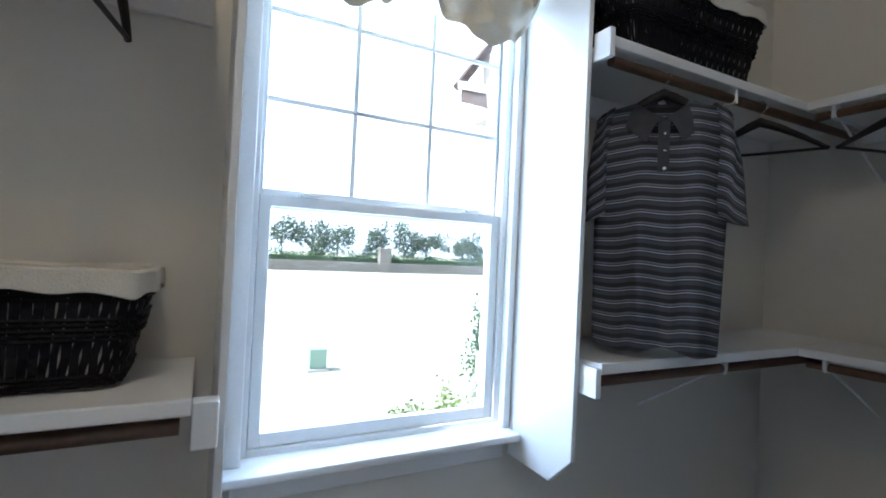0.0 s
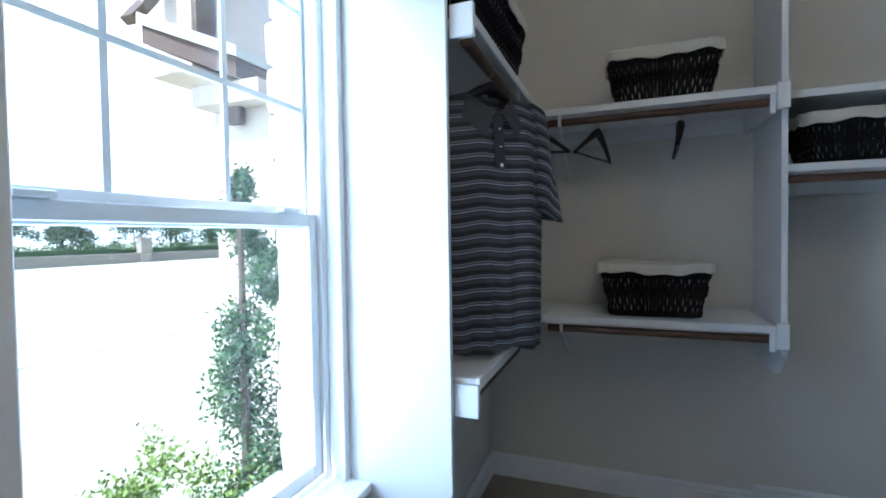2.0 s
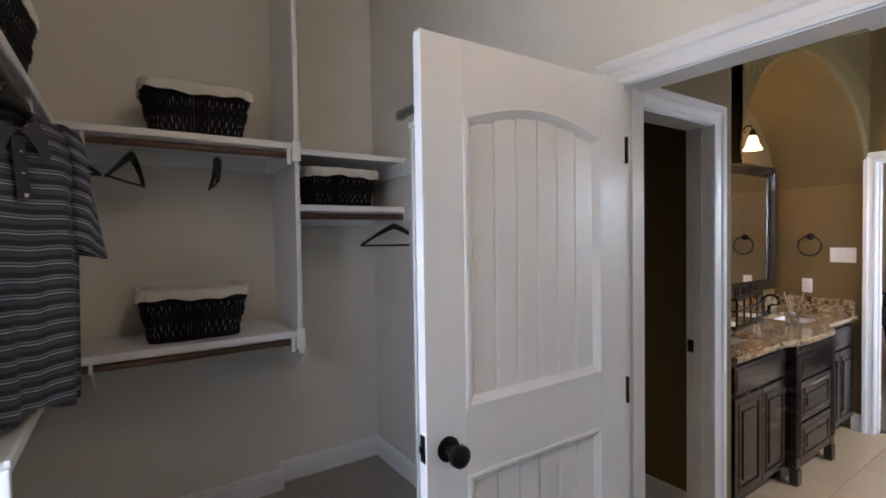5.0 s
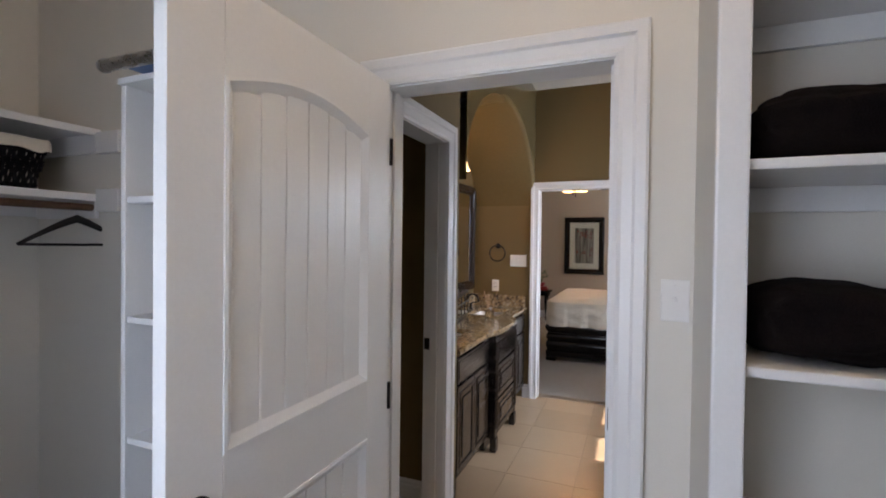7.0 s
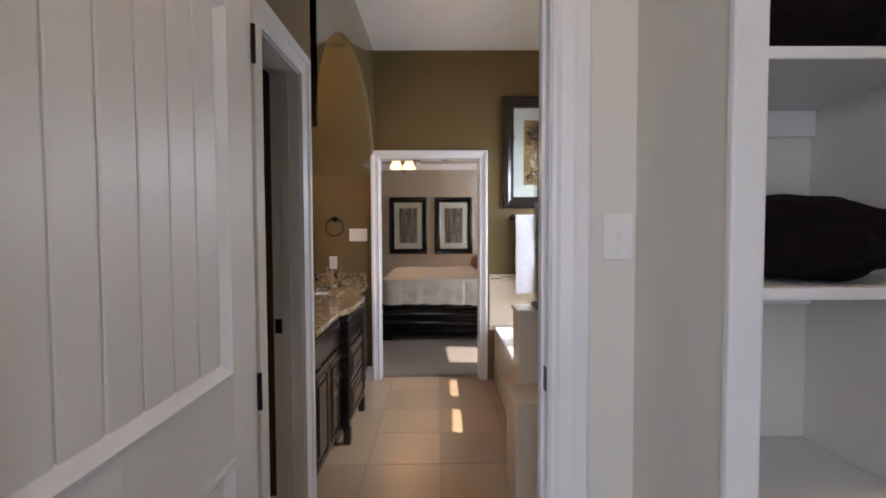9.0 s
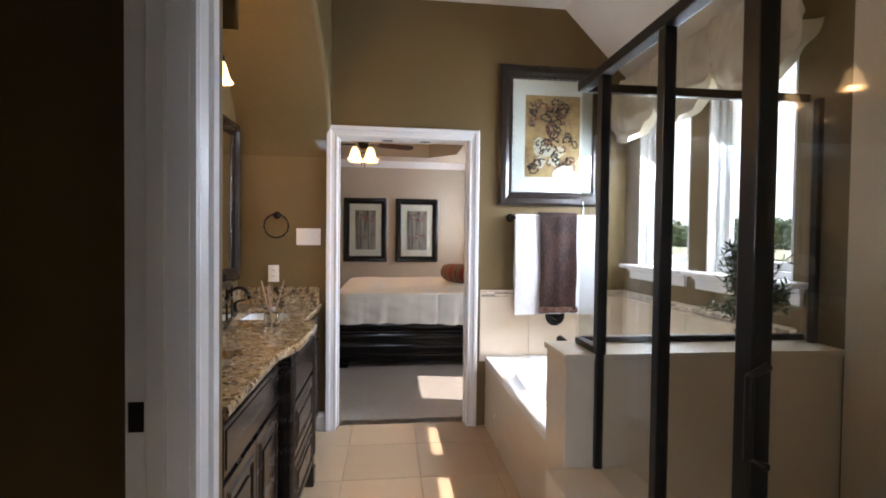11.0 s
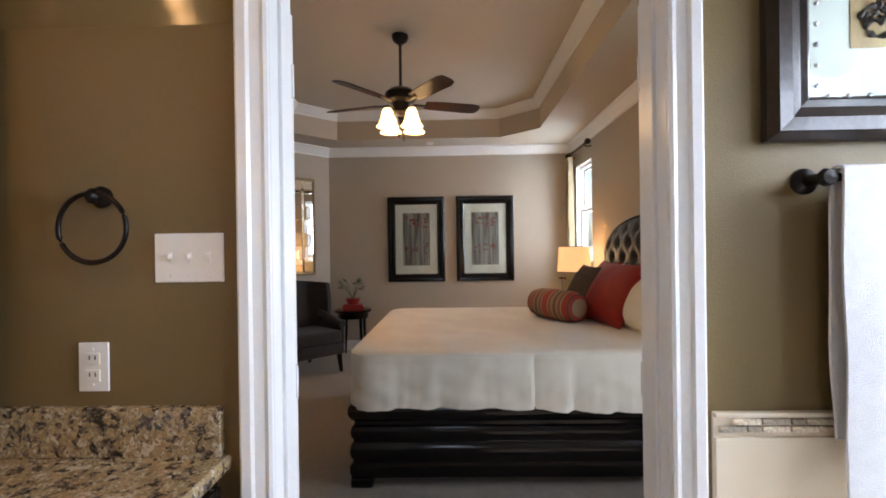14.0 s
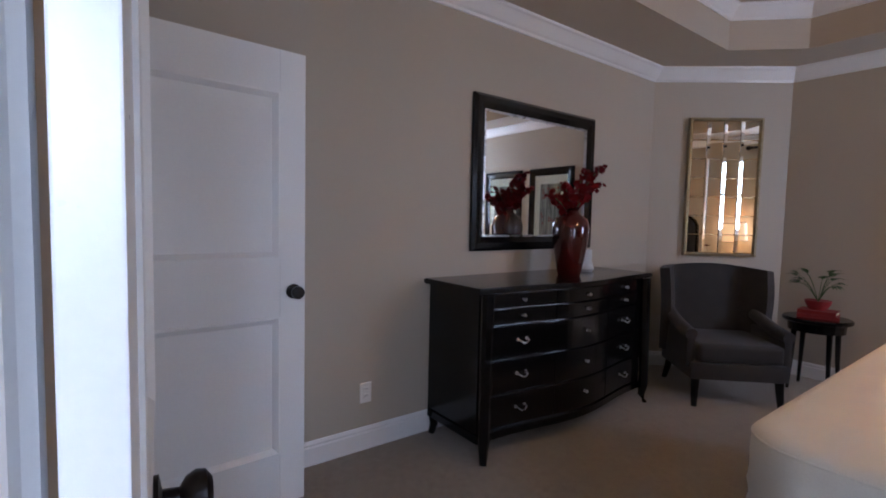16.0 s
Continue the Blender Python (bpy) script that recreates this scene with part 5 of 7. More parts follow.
# towel bar and towels
tb = thing("towel_bar", (0, 0, 0), "oil-rubbed bronze towel bar on the olive wall", "towel bar")
part("bar", tube([(-1.25, -3.775, 1.515), (-0.54, -3.775, 1.515)], 0.009, 10), BRONZE, tb, "", True)
for x in (-0.54, -1.25):
    part("post", moved(lathe([(0.030, 0), (0.030, 0.006), (0.014, 0.016), (0.012, 0.06), (0.020, 0.068), (0.016, 0.082), (0, 0.084)], 18), pose(x, -3.845, 1.515, -90)), BRONZE, tb, "", True)
TOWEL = surf("white_terry", (0.82, 0.82, 0.82), (0.74, 0.74, 0.75), 0.95, 30, 420, 0.7, sheen=0.4)
BTOWEL = surf("brown_terry", (0.042, 0.019, 0.013), (0.020, 0.009, 0.007), 0.6, 9, 60, 0.2, wear=0.2, stretch=(1.2, 1, 0.6), spec=0.2)


def towel(name, x0, x1, z1, z0, y, material, label, off=0.0, back=0.12):
    """Cloth hung over the bar, with front and back falls."""
    t = thing(name, (0, -3.775, 1.515), label, "towel", "towels")
    bm = bmesh.new()
    nu = 24
    prof = [(0.022 + off, z0 - 1.515 + (z1 - z0) * j / 16) for j in range(17)] + [(0.022 * math.cos(a) + off * math.cos(a), 0.012 + (0.014 + off) * math.sin(a)) for a in [radians(15 + 30 * k) for k in range(6)]] + [(-0.022 - off, z0 + back - 1.515 + (z1 - z0 - back) * (16 - j) / 16) for j in range(17)]
    g = []
    for j, (py, pz) in enumerate(prof):
        row = []
        for i in range(nu + 1):
            u = i / nu
            sag = 0.004 * math.sin(u * 7 + j * 0.35) + 0.003 * math.sin(u * 15 + 1)
            amp = min(1, max(0, -pz) * 2.2)
            row.append(bm.verts.new((x0 + (x1 - x0) * u + 0.004 * math.sin(j * 0.6) * amp, py + sag * (0.4 + amp), pz + (0.004 * math.sin(u * 5) if j == 0 else 0))))
        g.append(row)
    for a, b in zip(g, g[1:]):
        for i in range(nu):
            bm.faces.new((a[i], a[i + 1], b[i + 1], b[i]))
    bmesh.ops.recalc_face_normals(bm, faces=bm.faces)
    bmesh.ops.solidify(bm, geom=bm.faces[:], thickness=0.007)
    ob = part("cloth", bm, material, t, "", True)
    return t


towel("bath_towel", -1.175, -0.560, 1.52, 0.825, 0, TOWEL, "white folded bath towel over the towel bar")
towel("hand_towel", -1.005, -0.735, 1.52, 0.835, 0, BTOWEL, "brown hand towel with a satin band laid over a white towel", 0.016, 0.2)
hb = thing("towel_band", (-0.87, -3.727, 0.885), "shiny copper brown satin towel band", "towel band")
SATIN = surf("copper_satin", (0.30, 0.17, 0.13), (0.14, 0.07, 0.05), 0.25, 22, 90, 0.4)
bm = bmesh.new()
g = [[bm.verts.new((-0.145 + 0.29 * i / 30, 0.0 + 0.004 * math.sin(i * 0.7 + j) + 0.002 * math.sin(i * 1.9), -0.045 + 0.04 * j / 4 + 0.006 * math.sin(i * 0.4) * (j == 0))) for i in range(31)] for j in range(5)]
for a, b in zip(g, g[1:]):
    for i in range(30):
        bm.faces.new((a[i], a[i + 1], b[i + 1], b[i]))
bmesh.ops.solidify(bm, geom=bm.faces[:], thickness=0.004)
part("band", bm, SATIN, hb, "", True)

# framed print over the towels
ARTBG = surf("antique_gold_print", (0.58, 0.38, 0.15), (0.20, 0.085, 0.03), 0.5, 6, 30, 0.0, wear=0.7)
MAT = surf("white_mat_board", (0.80, 0.78, 0.72), (0.78, 0.76, 0.70), 0.7, 8, 150, 0.02)
DARKF = surf("dark_carved_frame", (0.030, 0.020, 0.015), (0.012, 0.009, 0.007), 0.3, 18, 60, 0.1, coat=0.3)
INK = plain("dark_ink", (0.028, 0.02, 0.016), 0.6)
RUST = plain("rust_ink", (0.16, 0.05, 0.025), 0.6)
IVORY = plain("ivory_ink", (0.60, 0.53, 0.41), 0.6)
GLOSS = pane_glass("picture_glass")


def picture(name, place, rz, w, h, mat_w, frame_w, art, label, frame_m, cat="framed print"):
    """A framed picture. Local y points out of the wall; the place is its centre."""
    p = thing(name, place, label, cat, rz=rz)
    path = [(w / 2, 0, -h / 2), (w / 2, 0, h / 2), (-w / 2, 0, h / 2), (-w / 2, 0, -h / 2)]
    k = frame_w
    part("frame", moulding(path, [(0, 0.0), (0, 0.022), (-0.2 * k, 0.036), (-0.5 * k, 0.034), (-0.75 * k, 0.022), (-0.9 * k, 0.024), (-k, 0.016), (-k, 0.0)], (0, 1, 0), True), frame_m, p, "dark moulded frame")
    part("mat_board", box((-w / 2 + k * 0.9, 0.006, -h / 2 + k * 0.9), (w / 2 - k * 0.9, 0.010, h / 2 - k * 0.9)), MAT, p, "white mat board")
    a, b = w / 2 - k - mat_w, h / 2 - k - mat_w * 1.15
    part("print", box((-a, 0.0105, -b), (a, 0.012, b)), art, p, "printed picture")
    g = part("glazing", box((-w / 2 + k * 0.95, 0.0165, -h / 2 + k * 0.95), (w / 2 - k * 0.95, 0.018, h / 2 - k * 0.95)), GLOSS, p)
    return p, a, b


art, aw, ah = picture("framed_print", (-0.845, -3.843, 2.11), 0, 0.80, 1.01, 0.095, 0.10, ARTBG, "gold and brown scroll print in a dark frame over the towels", DARKF)
rr = random.Random(11)


def scroll(cx, cz, size, turn, mat, flip):
    pts = []
    for i in range(26):
        a = i / 25 * 4.6
        r = size * (1 - i / 25) ** 0.8
        pts.append((cx + flip * r * math.cos(a + turn), 0.0128, cz + r * math.sin(a + turn)))
    part("scroll_mark", tube(pts, [0.0055 + 0.003 * math.sin(i * 1.3) for i in range(26)], 6), mat, art)


for i in range(64):
    scroll(rr.uniform(-aw, aw) * 0.80, rr.uniform(-ah, ah) * 0.84, rr.uniform(0.022, 0.060), rr.uniform(0, 6.3), RUST if i % 3 == 0 else INK, rr.choice((-1, 1)))
for i in range(7):
    c = (rr.uniform(-0.06, 0.10), rr.uniform(-0.20, -0.02))
    bm = slab([(c[0] + 0.05 * math.cos(a) * rr.uniform(0.5, 1.1), c[1] + 0.05 * math.sin(a) * rr.uniform(0.5, 1.1)) for a in [k * 0.45 for k in range(14)]], 0.0122 + 0.0002 * i, 0.0126 + 0.0002 * i)
    for v in bm.verts:
        v.co = Vector((v.co.x, v.co.z, v.co.y))
    part("flower_mark", bm, IVORY, art)
bm = None
for i in range(60):
    u = i / 60
    per = 2 * (0.58 + 0.81)
    s_ = u * per
    if s_ < 0.58: q = (-0.29 + s_, -0.405)
    elif s_ < 0.58 + 0.81: q = (0.29, -0.405 + s_ - 0.58)
    elif s_ < 2 * 0.58 + 0.81: q = (0.29 - (s_ - 0.58 - 0.81), 0.405)
    else: q = (-0.29, 0.405 - (s_ - 2 * 0.58 - 0.81))
    bm = moved(lathe([(0.006, 0), (0.005, 0.004), (0, 0.006)], 8), pose(q[0], 0.022, q[1], -90)) if bm is None else join(bm, moved(lathe([(0.006, 0), (0.005, 0.004), (0, 0.006)], 8), pose(q[0], 0.022, q[1], -90)))
part("bead_trim", bm, STEEL, art, "small beads inside the frame")["kind"] = "stuff"

# shower glass
SGLASS = pane_glass("shower_glass", (0.955, 0.965, 0.96), 0.035)
BLACKM = surf("black_metal", (0.016, 0.015, 0.015), (0.010, 0.010, 0.010), 0.35, 10, 80, 0.02, metal=0.3)
se = thing("shower_enclosure", (0, 0, 0), "framed clear glass shower enclosure with black metal posts", "shower enclosure")
GX, GT = -0.425, 1.945
for nm, lo, hi in (("post", (GX - 0.018, -2.125, 0.95), (GX + 0.018, -2.09, GT)), ("post", (GX - 0.014, -2.119, 0.5355), (GX + 0.014, -2.095, 0.9495)), ("post", (GX - 0.018, -1.745, 0.5355), (GX + 0.018, -1.71, GT)),
                   ("post", (GX - 0.022, -1.42, 0.10), (GX + 0.022, -1.37, GT)), ("post", (GX - 0.018, -0.81, 0.10), (GX + 0.018, -0.78, GT)), ("post", (-1.41, -2.25, 0.95), (-1.385, -2.22, GT)),
                   ("top_rail", (GX - 0.022, -2.30, GT), (GX + 0.022, -0.78, GT + 0.035)), ("top_rail", (-1.41, -2.315, GT), (GX - 0.0225, -2.285, GT + 0.035)),
                   ("bottom_rail", (GX - 0.018, -2.29, 0.9505), (GX + 0.018, -2.126, 0.975)), ("bottom_rail", (-1.41, -2.315, 0.9505), (GX - 0.0185, -2.285, 0.975)),
                   ("bottom_rail", (GX - 0.018, -1.70, 0.1005), (GX + 0.018, -0.81, 0.125))):
    part(nm, box(lo, hi, 0.004), BLACKM, se)
for lo, hi in (((GX - 0.003, -2.30, 0.972), (GX + 0.003, -2.122, GT)), ((-1.40, -2.303, 0.972), (GX - 0.004, -2.297, GT)), ((GX - 0.003, -2.092, 0.54), (GX + 0.003, -1.742, GT)),
               ((GX - 0.003, -1.712, 0.12), (GX + 0.003, -1.418, GT)), ((GX - 0.003, -1.372, 0.12), (GX + 0.003, -0.808, GT))):
    part("glass_panel", box(lo, hi), SGLASS, se, "clear glass panel")
part("handle", tube([(GX + 0.02, -1.33, 0.92), (GX + 0.06, -1.33, 0.94), (GX + 0.06, -1.33, 1.10), (GX + 0.02, -1.33, 1.12)], 0.009, 10), BLACKM, se, "black door handle", True)

LEAF = surf("green_leaf", (0.055, 0.12, 0.03), (0.025, 0.065, 0.016), 0.55, 10, 80, 0.1, random=0.1)
STEM = surf("brown_stem", (0.10, 0.07, 0.045), None, 0.8, 20, 90, 0.3)
POT = surf("dark_pot", (0.04, 0.03, 0.025), None, 0.4, 12, 60, 0.05)
pl = thing("potted_fern", (-1.10, -2.22, 0.95), "bushy green potted plant on the half wall", "plant")
part("pot", lathe([(0.040, 0), (0.048, 0.05), (0.052, 0.06), (0.048, 0.062), (0, 0.055)], 20), POT, pl, "", True)
rr = random.Random(21)
bl, bs = bmesh.new(), bmesh.new()
for i in range(70):
    a, hh = rr.uniform(0, 6.28), rr.uniform(0.10, 0.44)
    sp_ = rr.uniform(0.05, 0.19) * (1.1 - hh * 1.6)
    path = [Vector((0, 0, 0.055)).lerp(Vector((sp_ * math.cos(a), sp_ * math.sin(a), 0.03 + hh)), k / 6) + Vector((0, 0, 0.02 * math.sin(k / 6 * 3.14))) for k in range(7)]
    tube(path, 0.0016, 5, bs)
    for k in range(2, 7):
        for s in range(7):
            c, d3 = path[k], Vector((rr.uniform(-1, 1), rr.uniform(-1, 1), rr.uniform(-0.4, 0.9))).normalized()
            sd = d3.cross(Vector((rr.uniform(-1, 1), rr.uniform(-1, 1), 1))).normalized() * 0.0045
            L = rr.uniform(0.03, 0.06)
            bl.faces.new([bl.verts.new(q) for q in (c, c + d3 * L * 0.5 + sd, c + d3 * L, c + d3 * L * 0.5 - sd)])
part("foliage", bl, LEAF, pl, "narrow green leaves")
part("stems", bs, STEM, pl)
valance((-1.418, -2.22, 2.50), -90, 1.62, 3, 0.46, "cream gathered balloon valance over the tub windows")
sm = thing("ceiling_detector", (0.22, -2.55, 3.04), "small white round ceiling sensor", "detector")
part("disc", moved(lathe([(0.05, 0), (0.05, -0.012), (0.04, -0.02), (0, -0.021)], 24), Matrix.Identity(4)), PLATE, sm, "", True)

# ---------- bedroom ----------
LINEN = surf("ivory_bed_linen", (0.77, 0.74, 0.66), (0.72, 0.69, 0.60), 0.75, 5, 260, 0.25, sheen=0.3)
RED = surf("red_silk_cushion", (0.30, 0.014, 0.010), (0.21, 0.008, 0.006), 0.45, 6, 160, 0.2, spec=0.3)
BROWNF = surf("brown_woven_cushion", (0.09, 0.06, 0.04), (0.045, 0.03, 0.022), 0.75, 30, 220, 0.5)
LEATHER = surf("black_leather", (0.016, 0.015, 0.016), (0.009, 0.009, 0.010), 0.32, 10, 240, 0.2)
GREYF = surf("charcoal_upholstery", (0.026, 0.021, 0.018), (0.015, 0.012, 0.011), 0.8, 12, 320, 0.4, sheen=0.15)

BX0, BX1, BY0, BY1 = -1.26, 0.855, -7.38, -5.44
bed = thing("bed", (0, 0, 0), "king bed with a black moulded platform base and tufted headboard", "bed")
ribs = [(0, 0.06), (0.010, 0.06), (0.020, 0.09), (0.020, 0.13), (0.002, 0.145), (0.002, 0.16), (0.014, 0.18), (0.020, 0.215), (0.014, 0.25), (0.0, 0.262), (0.0, 0.275), (0.012, 0.295), (0.016, 0.325), (0.010, 0.350), (-0.004, 0.36), (-0.004, 0.38), (0.014, 0.40), (0.028, 0.43), (0.028, 0.46), (0.020, 0.475), (-0.04, 0.475), (-0.04, 0.06)]
part("side_rail", moulding([(BX0, BY1, 0), (BX1, BY1, 0), (BX1, BY0, 0), (BX0, BY0, 0)], ribs), BLACKWOOD, bed, "black ribbed moulded rails", True)
part("platform", box((BX0, BY0 + 0.04, 0.10), (BX1 - 0.04, BY1 - 0.04, 0.46)), BLACKWOOD, bed)
for x in (BX0 + 0.06, BX1 - 0.045):
    for y in (BY0 + 0.045, BY1 - 0.045):
        part("foot", box((x - 0.065, y - 0.065, 0.0), (x + 0.065, y + 0.065, 0.062), 0.016), BLACKWOOD, bed)
# tufted headboard with an arched top
nu, nv = 90, 48
bm = bmesh.new()
g = []
hw = (BY1 - BY0) / 2 + 0.04
yc = (BY0 + BY1) / 2
for j in range(nv + 1):
    row = []
    for i in range(nu + 1):
        u, t = i / nu * 2 - 1, j / nv
        top = 1.30 + 0.30 * math.sqrt(max(0, 1 - (abs(u) * 1.0) ** 2.2))
        z = 0.45 + (top - 0.45) * t
        y = yc + u * hw
        a, b = (y - yc) / 0.26, (z - 0.20) / 0.24
        d1 = math.hypot((a - round(a)) * 0.26, (b - round(b)) * 0.24)
        d2 = math.hypot((a - math.floor(a) - 0.5) * 0.26, (b - math.floor(b) - 0.5) * 0.24)
        dim = min(d1, d2)
        edge_ = min(1, (1 - abs(u)) * 12, (1 - t) * 8)
        x = -1.25 + 0.055 * (1 - math.exp(-(dim / 0.045) ** 2)) * max(0.15, edge_) + 0.015
        row.append(bm.verts.new((x, y, z)))
    g.append(row)
for a, b in zip(g, g[1:]):
    for i in range(nu):
        bm.faces.new((a[i], a[i + 1], b[i + 1], b[i]))
part("headboard_padding", bm, LEATHER, bed, "black tufted leather headboard", True)
bm = bmesh.new()
loop = [(yc - hw - 0.02, 0.0)] + [(yc + (i / 40 * 2 - 1) * (hw + 0.02), 1.325 + 0.30 * math.sqrt(max(0, 1 - abs(i / 40 * 2 - 1) ** 2.2))) for i in range(41)] + [(yc + hw + 0.02, 0.0)]
sl = slab(loop, -1.34, -1.25)
for v in sl.verts:
    v.co = Vector((v.co.z, v.co.x, v.co.y))
bm.free()
part("headboard_frame", sl, BLACKWOOD, bed, "black headboard frame")
part("mattress", box((BX0 + 0.03, BY0 + 0.03, 0.46), (BX1 - 0.04, BY1 - 0.04, 0.755), 0.06, None, 4), TRIM, bed)

# bedspread: puffy top, rounded shoulder and a pleated fall
cov = thing("bedspread", (0, 0, 0), "ivory bedspread with loose folds on the bed", "bedspread")
bm = bmesh.new()
path = []
cr_ = 0.12
x0_, x1_, y0_, y1_ = BX0 + 0.02, BX1, BY0 - 0.0, BY1 + 0.0
step = 0.022
u = x0_
while u < x1_ - cr_:
    path.append((u, y1_, 0, 1)); u += step
for k in range(1, 9):
    a = radians(90 - 90 * k / 9)
    path.append((x1_ - cr_ + cr_ * math.cos(a), y1_ - cr_ + cr_ * math.sin(a), math.cos(a), math.sin(a)))
u = y1_ - cr_
while u > y0_ + cr_:
    path.append((x1_, u, 1, 0)); u -= step
for k in range(1, 9):
    a = radians(-90 * k / 9)
    path.append((x1_ - cr_ + cr_ * math.cos(a), y0_ + cr_ + cr_ * math.sin(a), math.cos(a), math.sin(a)))
u = x1_ - cr_
while u > x0_:
    path.append((u, y0_, 0, -1)); u -= step
cols = []
arc = 0.0
for i, (x, y, nx, ny) in enumerate(path):
    if i:
        arc += math.hypot(x - path[i - 1][0], y - path[i - 1][1])
    f1 = math.sin(arc * 23 + 3 * noise.noise(Vector((arc * 2, 0, 0)))) * 0.35 + 0.6 * noise.noise(Vector((arc * 9, 3, 0))) + 0.5 * noise.noise(Vector((arc * 21, 5, 0)))
    slit = math.exp(-((x + 0.19) / 0.012) ** 2) if ny > 0.9 else 0
    col = []
    for t in range(15):
        if t < 5:
            a = radians(90 * t / 4)
            o, z = -0.02 + 0.050 * math.sin(a), 0.760 + 0.025 * math.cos(a)
        else:
            s = (t - 4) / 10
            fall = 0.285 + 0.018 * math.sin(arc * 2.3 + 1) + 0.008 * f1
            o, z = 0.030 + 0.022 * s + f1 * 0.034 * s ** 0.8 - 0.028 * slit, 0.760 - (fall + 0.025) * s
            o += 0.016 * noise.noise(Vector((arc * 6 + s * 3, s * 3, 1))) + 0.010 * noise.noise(Vector((arc * 16 - s * 6, s * 4, 2)))
        col.append(bm.verts.new((x + nx * o, y + ny * o, z)))
    cols.append(col)
for a, b in zip(cols, cols[1:]):
    for t in range(14):
        bm.faces.new((a[t], b[t], b[t + 1], a[t + 1]))
part("edge_seam", tube([(x + nx * 0.029, y + ny * 0.029, 0.764) for x, y, nx, ny in path], 0.004, 6), LINEN, cov, "corded seam along the edge", True)
part("fall", bm, LINEN, cov, "gathered hanging sides", True)
bm = bmesh.new()
n1, n2 = 70, 64
g = []
for j in range(n2 + 1):
    row = []
    for i in range(n1 + 1):
        x = x0_ + (x1_ - 0.018 - x0_) * i / n1
        y = y0_ + 0.018 + (y1_ - y0_ - 0.036) * j / n2
        ex = max(0, x - (x1_ - cr_)), max(0, abs(y - (y0_ + y1_) / 2) - ((y1_ - y0_) / 2 - cr_))
        r = math.hypot(*ex)
        if r > cr_ - 0.02 and ex[0] > 0 and ex[1] > 0:
            k = (cr_ - 0.02) / r
            x = x1_ - cr_ + ex[0] * k
            y = (y0_ + y1_) / 2 + math.copysign((y1_ - y0_) / 2 - cr_ + ex[1] * k, y - (y0_ + y1_) / 2)
        inside = min(1, min(i, n1 - i, j, n2 - j) / 4)
        z = 0.785 + inside * (0.012 + 0.016 * noise.noise(Vector((x * 2.2, y * 2.2, 0))) + 0.011 * noise.noise(Vector((x * 6, y * 4, 4))))
        row.append(bm.verts.new((x, y, z)))
    g.append(row)
for a, b in zip(g, g[1:]):
    for i in range(n1):
        bm.faces.new((a[i], a[i + 1], b[i + 1], b[i]))
part("top", bm, LINEN, cov, "smooth puffed top", True)


def cushion(name, place, w, h, t, rx, rz, material, label, cat="pillow", flange=0.0):
    """A stuffed square cushion standing on its edge; local x width, z height."""
    c = new(name)
    c.matrix_world = Matrix.Translation(place) @ Euler((0, 0, radians(rz))).to_matrix().to_4x4() @ Euler((radians(rx), 0, 0)).to_matrix().to_4x4()
    tagged(c, label, cat, "bed pillows")
    bm = bmesh.new()
    n = 26
    for side in (-1, 1):
        g = []
        for j in range(n + 1):
            row = []
            for i in range(n + 1):
                u, v = i / n * 2 - 1, j / n * 2 - 1
                k = 1 - flange
                bu, bv = min(1, abs(u) / k), min(1, abs(v) / k)
                th = max(0.0, (1 - bu ** 2.6) * (1 - bv ** 2.6)) ** 0.55
                pinch = 1 - 0.07 * (1 - abs(u)) * abs(v) ** 3
                px = u * w / 2 * (1 - 0.06 * (1 - v * v) * abs(u) ** 4)
                pz = v * h / 2 * (1 - 0.08 * (1 - u * u) * abs(v) ** 4)
                wr = 0.004 * noise.noise(Vector((u * 3, v * 3, side)))
                row.append(bm.verts.new((px, side * (t / 2 * th + wr * th + 0.002), pz + h / 2)))
            g.append(row)
        for a, b in zip(g, g[1:]):
            for i in range(n):
                bm.faces.new((a[i], a[i + 1], b[i + 1], b[i]))
    bmesh.ops.remove_doubles(bm, verts=bm.verts[:], dist=0.0045)
    part("cover", bm, material, c, "", True)
    rim = [(u * w / 2, 0, h / 2 + v * h / 2) for u, v in [(-1 + 2 * k / 10, -1) for k in range(10)] + [(1, -1 + 2 * k / 10) for k in range(10)] + [(1 - 2 * k / 10, 1) for k in range(10)] + [(-1, 1 - 2 * k / 10) for k in range(10)]]
    rim = [(x * (1 - 0.06 * (1 - ((z - h / 2) / (h / 2)) ** 2)), y, h / 2 + (z - h / 2) * (1 - 0.08 * (1 - (x / (w / 2)) ** 2))) for x, y, z in rim]
    part("piping", tube(rim, 0.004, 6, None, True), material, c, "", True)
    return c


Z = 0.795
for y in (-5.95, -6.88):
    cushion("bed_pillow", (-1.10, y, Z), 0.86, 0.46, 0.20, -18, 90, LINEN, "ivory sham pillow leaning on the headboard")
    cushion("bed_pillow", (-0.93, y + (0.05 if y > -6.5 else 0.0), Z), 0.80, 0.42, 0.20, -30, 90, LINEN, "ivory flanged pillow leaning on others", flange=0.08)
cushion("red_cushion", (-0.80, -6.28, Z), 0.58, 0.52, 0.20, -32, 104, RED, "red silk throw cushion on the bed", "cushion")
cushion("red_cushion", (-0.96, -6.98, Z), 0.52, 0.48, 0.18, -24, 88, RED, "red silk throw cushion on the bed", "cushion")
cushion("brown_cushion", (-0.74, -6.76, Z), 0.50, 0.47, 0.17, -30, 102, BROWNF, "brown woven throw cushion on the bed", "cushion")
bol = thing("bolster_pillow", (-0.55, -6.50, Z + 0.116), "striped red and tan bolster pillow lying on the bed", "bolster", rz=-64)
STR = bpy.data.materials.new("striped_silk")
STR.use_nodes = True
